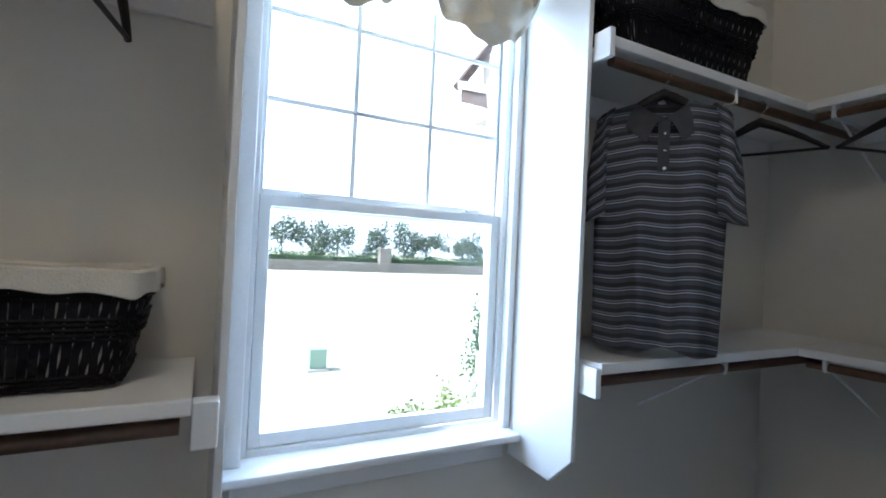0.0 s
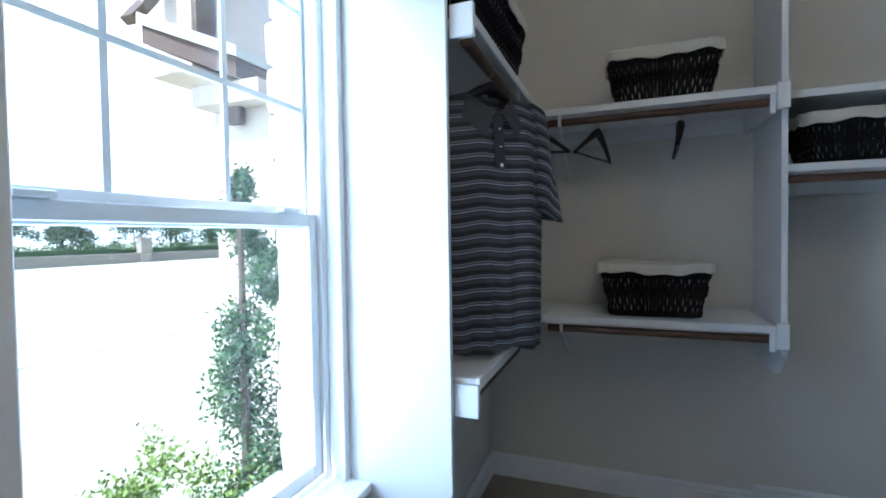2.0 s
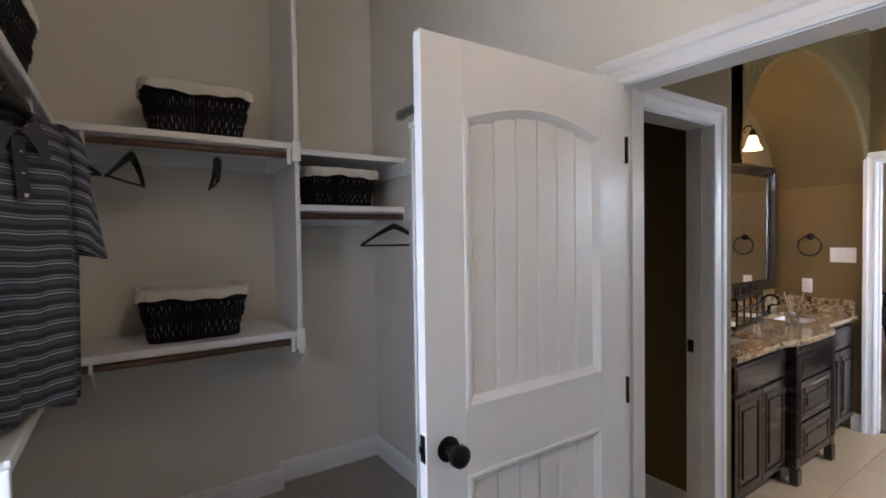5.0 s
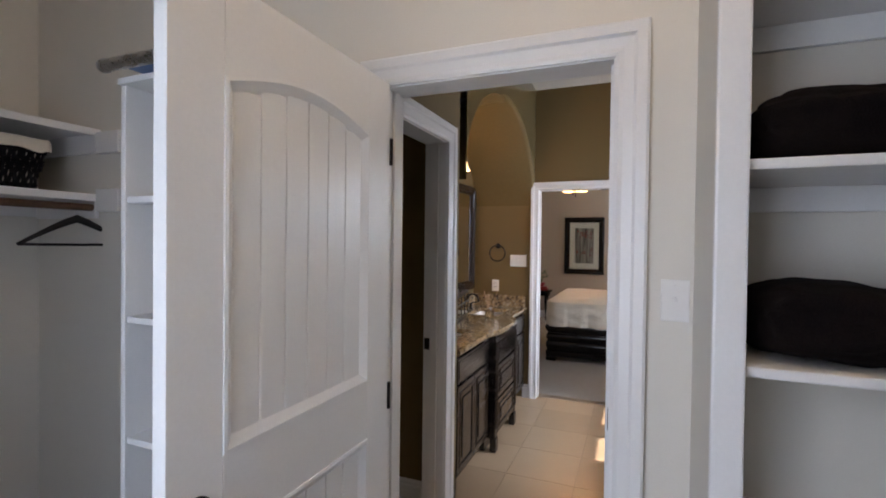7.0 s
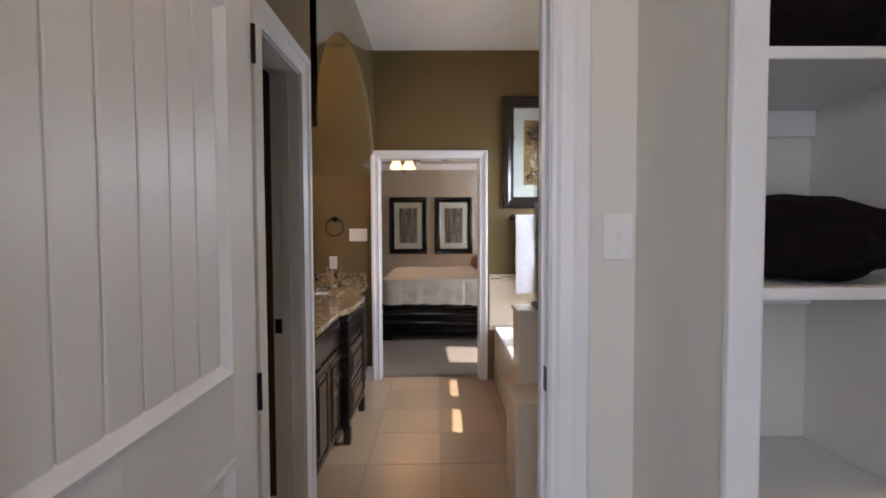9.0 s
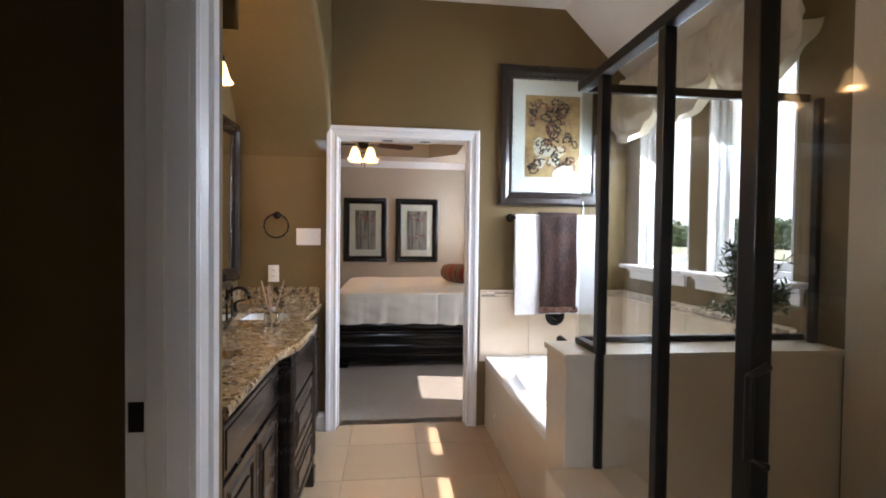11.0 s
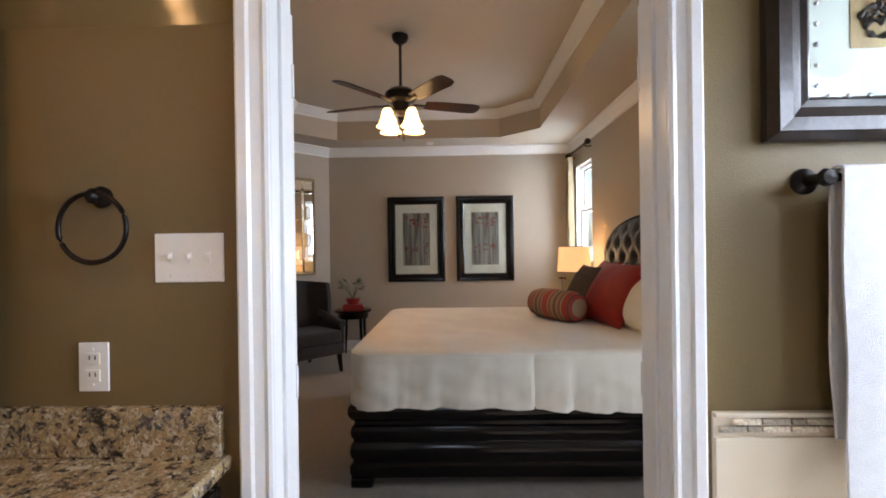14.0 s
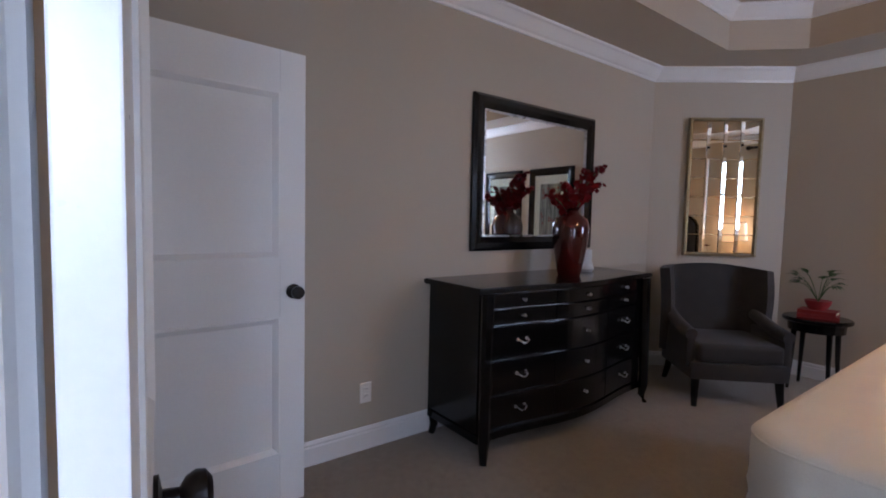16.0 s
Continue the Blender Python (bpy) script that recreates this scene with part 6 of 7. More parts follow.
t_, n_ = STR.node_tree, STR.node_tree.nodes
tc, sp_, wv, cr = n_.new("ShaderNodeTexCoord"), n_.new("ShaderNodeSeparateXYZ"), n_.new("ShaderNodeMath"), n_.new("ShaderNodeValToRGB")
wv.operation = "PINGPONG"
wv.inputs[1].default_value = 0.115
t_.links.new(tc.outputs["Object"], sp_.inputs[0])
t_.links.new(sp_.outputs["X"], wv.inputs[0])
mm = n_.new("ShaderNodeMath")
mm.operation = "DIVIDE"
mm.inputs[1].default_value = 0.115
t_.links.new(wv.outputs[0], mm.inputs[0])
t_.links.new(mm.outputs[0], cr.inputs[0])
cr.color_ramp.interpolation = "CONSTANT"
e = cr.color_ramp.elements
e[0].color, e[1].position, e[1].color = (0.28, 0.025, 0.015, 1), 0.3, (0.30, 0.22, 0.13, 1)
for p, c in ((0.42, (0.07, 0.05, 0.04)), (0.55, (0.30, 0.10, 0.05)), (0.72, (0.24, 0.19, 0.12)), (0.86, (0.10, 0.05, 0.035))):
    e.new(p).color = (*c, 1)
t_.links.new(cr.outputs[0], n_["Principled BSDF"].inputs["Base Color"])
n_["Principled BSDF"].inputs["Roughness"].default_value = 0.5
part("cover", moved(lathe([(0.0, -0.275), (0.055, -0.272), (0.098, -0.25), (0.118, -0.19), (0.124, 0.0), (0.118, 0.19), (0.098, 0.25), (0.055, 0.272), (0.0, 0.275)], 28), pose(0, 0, 0, 0, 90, 0)), STR, bol, "", True)
for x in (-0.25, 0.25):
    part("piping", tube([(x, 0.099 * math.cos(a), 0.099 * math.sin(a)) for a in [2 * math.pi * i / 24 for i in range(24)]], 0.005, 6, None, True), BROWNF, bol, "", True)

# nightstand, lamp, flowers
ns = thing("nightstand", (-1.05, -7.95, 0), "black wooden nightstand beside the bed", "nightstand")
part("top", box((-0.26, -0.32, 0.68), (0.26, 0.32, 0.71), 0.008), BLACKWOOD, ns)
part("body", box((-0.24, -0.30, 0.12), (0.23, 0.30, 0.6795), 0.005), BLACKWOOD, ns)
for z in (0.15, 0.33, 0.51):
    dr = part("drawer", box((0.2305, -0.28, z), (0.245, 0.28, z + 0.16), 0.004), BLACKWOOD, ns)
    part("pull", tube([(0.245, -0.05, z + 0.08), (0.268, -0.03, z + 0.075), (0.268, 0.03, z + 0.075), (0.245, 0.05, z + 0.08)], 0.004, 8), STEEL, dr)
for x in (-0.2, 0.19):
    for y in (-0.26, 0.26):
        part("foot", box((x - 0.03, y - 0.03, 0), (x + 0.03, y + 0.03, 0.1195), 0.006), BLACKWOOD, ns)
lp = thing("table_lamp", (-1.08, -8.02, 0.71), "table lamp with a lit cream drum shade on the nightstand", "table lamp")
part("base", lathe([(0.075, 0), (0.075, 0.015), (0.03, 0.03), (0.02, 0.06), (0.055, 0.12), (0.06, 0.18), (0.03, 0.26), (0.014, 0.30), (0.012, 0.40)], 24), CLEARG, lp, "glass lamp base", True)
LSH = plain("lit_linen_shade", (0.95, 0.72, 0.42), 0.8)
LSH.node_tree.nodes["Principled BSDF"].inputs["Emission Color"].default_value = (1.0, 0.60, 0.24, 1)
LSH.node_tree.nodes["Principled BSDF"].inputs["Emission Strength"].default_value = 0.45
bm = bmesh.new()
bmesh.ops.create_cone(bm, segments=40, radius1=0.185, radius2=0.165, depth=0.28, cap_ends=False, matrix=Matrix.Translation((0, 0, 0.52)))
bmesh.ops.solidify(bm, geom=bm.faces[:], thickness=0.003)
sh = part("shade", bm, LSH, lp, "lit cream drum shade", True)
sh.visible_shadow = False
for z, r in ((0.38, 0.1865), (0.66, 0.1665)):
    part("shade_trim", tube([(r * math.cos(a), r * math.sin(a), z) for a in [2 * math.pi * i / 40 for i in range(40)]], 0.004, 6, None, True), BLACKWOOD, lp)
glow("table_lamp_glow", (-1.08, -8.02, 1.24), 4.0, 0.05)
fw = thing("rose_stem", (-0.90, -7.75, 0.71), "red rose with green leaves in a small vase", "flower")
part("vase", lathe([(0.03, 0), (0.036, 0.05), (0.024, 0.12), (0.028, 0.14)], 18), CLEARG, fw, "", True)
part("stem", tube([(0, 0, 0.02), (0.01, 0, 0.2), (0.02, 0.01, 0.31)], 0.003, 6), LEAF, fw)
PETAL = surf("red_petal", (0.17, 0.004, 0.007), (0.07, 0.002, 0.003), 0.75, 12, 60, 0.1, spec=0.15)
bm = bmesh.new()
for k in range(16):
    a, r = k * 2.4, 0.006 + 0.0022 * k
    c = Vector((0.02 + r * math.cos(a), 0.01 + r * math.sin(a), 0.33 - 0.0012 * k))
    o = Vector((math.cos(a), math.sin(a), 0.5)) * 0.022
    s_ = Vector((-math.sin(a), math.cos(a), 0)) * 0.018
    bm.faces.new([bm.verts.new(q) for q in (c, c + o * 0.6 + s_, c + o, c + o * 0.6 - s_)])
part("petals", bm, PETAL, fw)


# curtains and rod
cu = thing("curtain_rod", (-1.27, 0, 2.56), "dark wooden curtain rod with ball finials", "curtain rod")
part("rod", tube([(0, -9.05, 0), (0, -8.15, 0)], 0.017, 12), BLACKWOOD, cu, "", True)
part("finial", moved(lathe([(0.017, 0), (0.028, 0.008), (0.018, 0.02), (0.036, 0.045), (0.036, 0.06), (0.016, 0.085), (0, 0.09)], 16), pose(0, -8.15, 0, -90)), BLACKWOOD, cu, "turned finial", True)
for y in (-8.24, -9.0):
    part("bracket", tube([(-0.088, y, -0.02), (-0.04, y, -0.03), (0, y, -0.02)], 0.008, 8), BLACKWOOD, cu)
CURT = surf("cream_curtain", (0.66, 0.56, 0.38), (0.58, 0.48, 0.31), 0.6, 6, 220, 0.2, sheen=0.3)
for y0, y1 in ((-9.05, -8.86),):
    c = thing("curtain", (-1.27, 0, 0), "cream gathered curtain panel on a dark rod", "curtain")
    bm = bmesh.new()
    g = [[bm.verts.new((0.035 * math.sin(i * 0.9 + 0.2 * math.sin(j)), y0 + (y1 - y0) * i / 40 + 0.01 * math.sin(j * 0.5), 0.03 + 2.50 * j / 24)) for i in range(41)] for j in range(25)]
    for a, b in zip(g, g[1:]):
        for i in range(40):
            bm.faces.new((a[i], a[i + 1], b[i + 1], b[i]))
    bmesh.ops.solidify(bm, geom=bm.faces[:], thickness=0.003)
    part("cloth", bm, CURT, c, "", True)
    for k in range(4):
        part("ring", tube([(0.026 * math.cos(a), y0 + 0.02 + k * 0.05, 2.56 + 0.026 * math.sin(a)) for a in [2 * math.pi * i / 18 for i in range(18)]], 0.004, 6, None, True), BLACKWOOD, c)

# pictures over the table
WOODS = bpy.data.materials.new("misty_woods_print")
WOODS.use_nodes = True
t_, n_ = WOODS.node_tree, WOODS.node_tree.nodes
tc, mp, nz, cr = n_.new("ShaderNodeTexCoord"), n_.new("ShaderNodeMapping"), n_.new("ShaderNodeTexNoise"), n_.new("ShaderNodeValToRGB")
mp.inputs["Scale"].default_value = (30, 1, 1.5)
nz.inputs["Scale"].default_value, nz.inputs["Detail"].default_value = 1.0, 4
e = cr.color_ramp.elements
e[0].position, e[0].color, e[1].position, e[1].color = 0.38, (0.05, 0.042, 0.038, 1), 0.62, (0.34, 0.32, 0.29, 1)
t_.links.new(tc.outputs["Object"], mp.inputs[0])
t_.links.new(mp.outputs[0], nz.inputs["Vector"])
t_.links.new(nz.outputs["Fac"], cr.inputs[0])
t_.links.new(cr.outputs[0], n_["Principled BSDF"].inputs["Base Color"])
REDP = plain("red_leaf_ink", (0.22, 0.03, 0.02), 0.7)
for k, x in enumerate((0.765, -0.165)):
    p, a, b = picture("framed_photo", (x, -9.119, 1.495), 0, 0.775, 1.15, 0.10, 0.105, WOODS, "misty woods photograph with red leaves in a black frame", BLACKWOOD, "framed photo")
    rr = random.Random(5 + k)
    for i in range(26):
        top = i < 15
        cx, cz = rr.uniform(-a, a) * (0.75 if top else 0.9), (rr.uniform(0.45, 0.85) * b if top else rr.uniform(-0.55, -0.15) * b)
        bm = slab([(cx + rr.uniform(0.012, 0.030) * math.cos(q), cz + rr.uniform(0.008, 0.02) * math.sin(q)) for q in [0.63 * j for j in range(10)]], 0.0125 + 0.0001 * i, 0.0128 + 0.0001 * i)
        for v in bm.verts:
            v.co = Vector((v.co.x, v.co.z, v.co.y))
        part("red_leaf_mark", bm, REDP, p)

# dresser with a bowed front
dr = thing("dresser", (2.735, -6.52, 0), "black bow fronted dresser with silver pulls", "dresser", rz=90)
# local x along the wall, local y out of it
L_, D_ = 0.83, 0.50


def bow(x, d, s=0.085):
    u = x / L_
    return d + s * math.cos(math.pi * u * 0.95) * (0.5 + 0.5 * math.cos(math.pi * u)) + 0.03 * math.sin(abs(u) * math.pi) ** 2


def bowed(x0, x1, y_in, off, z0, z1, n=20, bevel=0.0):
    pts = [(x0 + (x1 - x0) * i / n, bow(x0 + (x1 - x0) * i / n, D_) + off) for i in range(n + 1)]
    return slab(pts + [(x1, y_in), (x0, y_in)], z0, z1, bevel)


part("top", bowed(-L_ - 0.02, L_ + 0.02, 0.0, 0.022, 0.935, 0.968, 28, 0.006), BLACKWOOD, dr, "bowed polished top")
part("body", bowed(-L_ + 0.02, L_ - 0.02, 0.01, -0.03, 0.13, 0.9345, 28), BLACKWOOD, dr)
part("apron", bowed(-L_ + 0.01, L_ - 0.01, 0.02, -0.01, 0.10, 0.15, 28, 0.004), BLACKWOOD, dr)
for x in (-L_ + 0.045, L_ - 0.045):
    for y in (0.05, D_ + 0.01):
        pts = [(0.0, 0.96 if y > 0.2 else 0.14), (0.0, 0.85 if y > 0.2 else 0.13), (0.012, 0.14), (0.004, 0.06), (0.022, 0.0)]
        s = math.copysign(1, x)
        part("leg", tube([(x + s * o, y + (o if y > 0.2 else 0), min(z, 0.93)) for o, z in pts][::-1], [0.020, 0.026, 0.034, 0.036, 0.036], 8), BLACKWOOD, dr, "", True)


def pull(parent, x, z, bail=True):
    y = bow(x, D_)
    if bail:
        part("pull", tube([(x - 0.035, y + 0.004, z), (x - 0.032, y + 0.022, z - 0.004), (x - 0.012, y + 0.026, z - 0.018), (x + 0.012, y + 0.026, z - 0.018), (x + 0.032, y + 0.022, z - 0.004), (x + 0.035, y + 0.004, z)], 0.0045, 8), STEEL, parent, "silver bail pull", True)
        for s in (-1, 1):
            part("pull_rose", moved(lathe([(0.011, 0), (0.009, 0.008), (0, 0.010)], 12), pose(x + s * 0.035, y - 0.004, z, -90)), STEEL, parent)
    else:
        part("pull_knob", moved(lathe([(0.009, 0), (0.006, 0.010), (0.011, 0.018), (0.008, 0.026), (0, 0.028)], 14), pose(x, y - 0.006, z, -90)), STEEL, parent, "silver knob", True)


for z0, z1 in ((0.845, 0.925), (0.755, 0.835)):
    for x0_d, x1_d in ((-0.76, -0.27), (-0.26, 0.26), (0.27, 0.76)):
        q = part("drawer", bowed(x0_d, x1_d, D_ - 0.10, -0.006, z0, z1, 12, 0.003), BLACKWOOD, dr)
        pull(q, (x0_d + x1_d) / 2, (z0 + z1) / 2, False)
for z0, z1 in ((0.555, 0.740), (0.360, 0.545), (0.165, 0.350)):
    for x0_d, x1_d in ((-0.76, -0.27), (-0.26, 0.26), (0.27, 0.76)):
        q = part("drawer", bowed(x0_d, x1_d, D_ - 0.10, -0.006, z0, z1, 12, 0.003), BLACKWOOD, dr)
        pull(q, (x0_d + x1_d) / 2, (z0 + z1) / 2 + 0.01, abs(x0_d) > 0.26)

# mirror above the dresser
dm = thing("dresser_mirror", (2.738, -6.66, 1.64), "wide black framed mirror hung above the dresser", "mirror", rz=90)
W2, H2 = 1.27, 1.03
part("frame", moulding([(W2 / 2, 0, -H2 / 2), (W2 / 2, 0, H2 / 2), (-W2 / 2, 0, H2 / 2), (-W2 / 2, 0, -H2 / 2)], [(0, 0), (0, 0.022), (-0.020, 0.040), (-0.055, 0.036), (-0.085, 0.022), (-0.095, 0.018), (-0.095, 0)], (0, 1, 0), True), BLACKWOOD, dm, "wide black moulded frame")
part("mirror_glass", box((-W2 / 2 + 0.09, 0.008, -H2 / 2 + 0.09), (W2 / 2 - 0.09, 0.012, H2 / 2 - 0.09)), MIRROR, dm, "mirror glass")
part("silver_fillet", moulding([(W2 / 2 - 0.094, 0.012, -H2 / 2 + 0.094), (W2 / 2 - 0.094, 0.012, H2 / 2 - 0.094), (-W2 / 2 + 0.094, 0.012, H2 / 2 - 0.094), (-W2 / 2 + 0.094, 0.012, -H2 / 2 + 0.094)], [(0, 0), (0, 0.008), (-0.012, 0.008), (-0.012, 0)], (0, 1, 0), True), STEEL, dm)

# vase with gladioli, votive glass
REDG = surf("red_glaze", (0.060, 0.003, 0.003), (0.035, 0.002, 0.002), 0.12, 5, 30, 0.0, coat=0.6)
vs = thing("red_vase", (2.42, -6.66, 0.968), "tall glossy red vase of red gladioli on the dresser", "vase")
part("body", lathe([(0.070, 0), (0.078, 0.01), (0.096, 0.10), (0.118, 0.24), (0.126, 0.32), (0.106, 0.385), (0.055, 0.42), (0.046, 0.44), (0.060, 0.462), (0.054, 0.464), (0.040, 0.44), (0.0, 0.40)], 32), REDG, vs, "", True)
rr = random.Random(9)
for k, (dx, dy, hh) in enumerate(((0.30, -0.26, 0.34), (0.02, 0.26, 0.14), (0.10, -0.12, 0.30), (0.12, 0.12, 0.20), (-0.1, -0.28, 0.22))):
    st_ = [Vector((0, 0, 0.40)) + Vector((-abs(dx) * 0.2 * s, dy * s, hh * math.sin(s * 1.5))) for s in [i / 8 for i in range(9)]]
    sp2 = part("flower_stem", tube(st_, 0.004, 6), LEAF, vs, "green stem")
    bm = bmesh.new()
    for i in range(2, 9):
        for q in range(3):
            c0 = st_[i] + Vector([rr.uniform(-0.02, 0.02) for _ in range(3)])
            ax = Vector((rr.uniform(-1, 1), rr.uniform(-1, 1), rr.uniform(-0.2, 1))).normalized()
            size = 0.060 * (1.15 - i / 11)
            for a in range(6):
                side = Vector((math.cos(a * 1.05), math.sin(a * 1.05), 0))
                side = (side - ax * side.dot(ax)).normalized()
                tg = ax.cross(side) * size * 0.42
                tip = c0 + (ax * 0.55 + side * 0.85) * size
                mid = c0 + (ax * 0.5 + side * 0.4) * size
                bm.faces.new([bm.verts.new(z_) for z_ in (c0, mid + tg, tip, mid - tg)])
    part("blossoms", bm, PETAL, sp2, "red blossoms")
vt = thing("votive_glass", (2.52, -6.98, 0.968), "frosted white glass candle holder on the dresser", "candle holder")
FROST = surf("frosted_glass", (0.62, 0.64, 0.64), (0.52, 0.54, 0.55), 0.35, 30, 90, 0.3)
part("cup", lathe([(0.045, 0), (0.062, 0.02), (0.050, 0.06), (0.042, 0.08), (0.044, 0.16), (0.040, 0.16), (0.038, 0.09), (0, 0.085)], 24), FROST, vt, "", True)

# pane mirror on the diagonal wall
nrm = Vector((-0.92, 0.79)).normalized()
ang = math.degrees(math.atan2(nrm.y, nrm.x)) - 90
wm = thing("pane_mirror", (2.325 + nrm.x * 0.004, -8.683 + nrm.y * 0.004, 1.675), "tall gold framed mirror of many small panes", "mirror", rz=ang)
GOLD = surf("champagne_gold", (0.42, 0.33, 0.19), (0.30, 0.23, 0.12), 0.35, 20, 80, 0.05, metal=0.6)
W3, H3 = 0.64, 1.25
part("frame", moulding([(W3 / 2, 0, -H3 / 2), (W3 / 2, 0, H3 / 2), (-W3 / 2, 0, H3 / 2), (-W3 / 2, 0, -H3 / 2)], [(0, 0), (0, 0.045), (-0.018, 0.050), (-0.024, 0.030), (-0.024, 0)], (0, 1, 0), True), GOLD, wm, "thin gold frame")
part("backing", box((-W3 / 2 + 0.02, 0.004, -H3 / 2 + 0.02), (W3 / 2 - 0.02, 0.018, H3 / 2 - 0.02)), GOLD, wm)
rr = random.Random(3)
cw, ch = (W3 - 0.05) / 4, (H3 - 0.05) / 7
for i in range(4):
    for j in range(7):
        cx, cz = -W3 / 2 + 0.025 + cw * (i + 0.5), -H3 / 2 + 0.025 + ch * (j + 0.5)
        bm = box((-cw / 2 + 0.003, -0.002, -ch / 2 + 0.003), (cw / 2 - 0.003, 0.006, ch / 2 - 0.003), 0.005, None, 1)
        part("pane", moved(bm, pose(cx, 0.022, cz, rr.uniform(-0.35, 0.35), 0, rr.uniform(-0.35, 0.35))), MIRROR, wm)

for i in range(1, 4):
    cx = -W3 / 2 + 0.025 + cw * i
    part("bevel_strip", moved(box((-0.016, -0.002, -H3 / 2 + 0.03), (0.016, 0.003, H3 / 2 - 0.03), 0.002, None, 1), pose(cx, 0.0315, 0, 0, 0, 5.5)), MIRROR, wm, "narrow bevelled mirror strip")

# wing chair
ch_ = thing("wing_chair", (1.98, -8.00, 0), "charcoal upholstered wing chair with dark wooden legs", "armchair", rz=227)
# local -y faces forward
part("seat_cushion", box((-0.30, -0.34, 0.33), (0.30, 0.22, 0.47), 0.045, None, 4), GREYF, ch_, "padded seat cushion", True)
part("seat_frame", box((-0.34, -0.33, 0.20), (0.34, 0.28, 0.3295), 0.02), GREYF, ch_, "", True)
bm = bmesh.new()
g = []
for j in range(17):
    t = j / 16
    row = []
    for i in range(25):
        u = i / 24 * 2 - 1
        z = 0.30 + (0.68 + 0.035 * math.cos(u * 1.57)) * t
        wv_ = 0.34 + 0.02 * t
        wing = max(0, abs(u) - 0.72) / 0.28
        y = 0.20 + 0.10 * t - wing ** 1.3 * (0.20 + 0.06 * math.sin(t * 3.1)) * (0.5 + 0.5 * t) - 0.02 * math.cos(u * 1.5)
        row.append(bm.verts.new((u * wv_ * (1 + 0.03 * wing), y, z)))
    g.append(row)
for a, b in zip(g, g[1:]):
    for i in range(24):
        bm.faces.new((a[i], a[i + 1], b[i + 1], b[i]))
bmesh.ops.recalc_face_normals(bm, faces=bm.faces)
bmesh.ops.solidify(bm, geom=bm.faces[:], thickness=-0.075)
part("wing_back", bm, GREYF, ch_, "upholstered back with wings", True)
for s in (-1, 1):
    pts = [(s * 0.33, 0.16, 0.62), (s * 0.335, 0.02, 0.58), (s * 0.335, -0.14, 0.545), (s * 0.335, -0.30, 0.53)]
    part("arm", tube(pts, [0.045, 0.046, 0.048, 0.042], 14), GREYF, ch_, "rolled arm", True)
    part("arm_panel", box((s * 0.335 - 0.03, -0.30, 0.28), (s * 0.335 + 0.03, 0.20, 0.54), 0.02), GREYF, ch_, "", True)
    part("front_leg", tube([(s * 0.29, -0.29, 0.205), (s * 0.295, -0.30, 0.10), (s * 0.30, -0.315, 0.0)], [0.032, 0.026, 0.020], 8), BLACKWOOD, ch_, "dark wooden leg", True)
    part("back_leg", tube([(s * 0.28, 0.24, 0.205), (s * 0.28, 0.29, 0.10), (s * 0.28, 0.35, 0.0)], [0.030, 0.025, 0.020], 8), BLACKWOOD, ch_, "dark wooden leg", True)

# side table with plant and red books
tb_ = thing("side_table", (1.57, -8.78, 0), "round black side table with slender legs", "side table")
part("tabletop", lathe([(0.225, 0.565), (0.235, 0.575), (0.235, 0.59), (0.225, 0.60)], 32), BLACKWOOD, tb_)
part("apron", lathe([(0.19, 0.49), (0.195, 0.5645)], 28), BLACKWOOD, tb_)
for a in (45, 135, 225, 315):
    c, s = math.cos(radians(a)), math.sin(radians(a))
    part("leg", tube([(0.165 * c, 0.165 * s, 0.52), (0.175 * c, 0.175 * s, 0.25), (0.19 * c, 0.19 * s, 0.0)], [0.022, 0.017, 0.012], 8), BLACKWOOD, tb_, "", True)
REDB = surf("red_book_cloth", (0.30, 0.018, 0.016), (0.22, 0.012, 0.012), 0.6, 12, 150, 0.1)
PAPER = surf("book_pages", (0.62, 0.57, 0.46), None, 0.8, 60, 300, 0.2)
for z, w_, rz in ((0.60, 0.27, 12), (0.632, 0.25, 5)):
    b_ = thing("red_book", (1.56, -8.77, z), "red cloth bound book lying on the side table", "book", "red books", rz)
    part("pages", box((-w_ / 2 + 0.006, -0.09, 0.004), (w_ / 2 - 0.006, 0.088, 0.027)), PAPER, b_)
    for zz in (0.0, 0.0275):
        part("cover", box((-w_ / 2, -0.095, zz), (w_ / 2, 0.095, zz + 0.004), 0.001), REDB, b_)
    part("spine", box((-w_ / 2, 0.089, 0.0), (w_ / 2, 0.097, 0.0315), 0.002), REDB, b_)
pp = thing("potted_plant", (1.57, -8.78, 0.6645), "green leafy plant in a red pot on red books", "plant")
part("pot", lathe([(0.060, 0), (0.085, 0.05), (0.090, 0.075), (0.080, 0.076), (0, 0.06)], 24), REDB, pp, "red pot", True)
rr = random.Random(2)
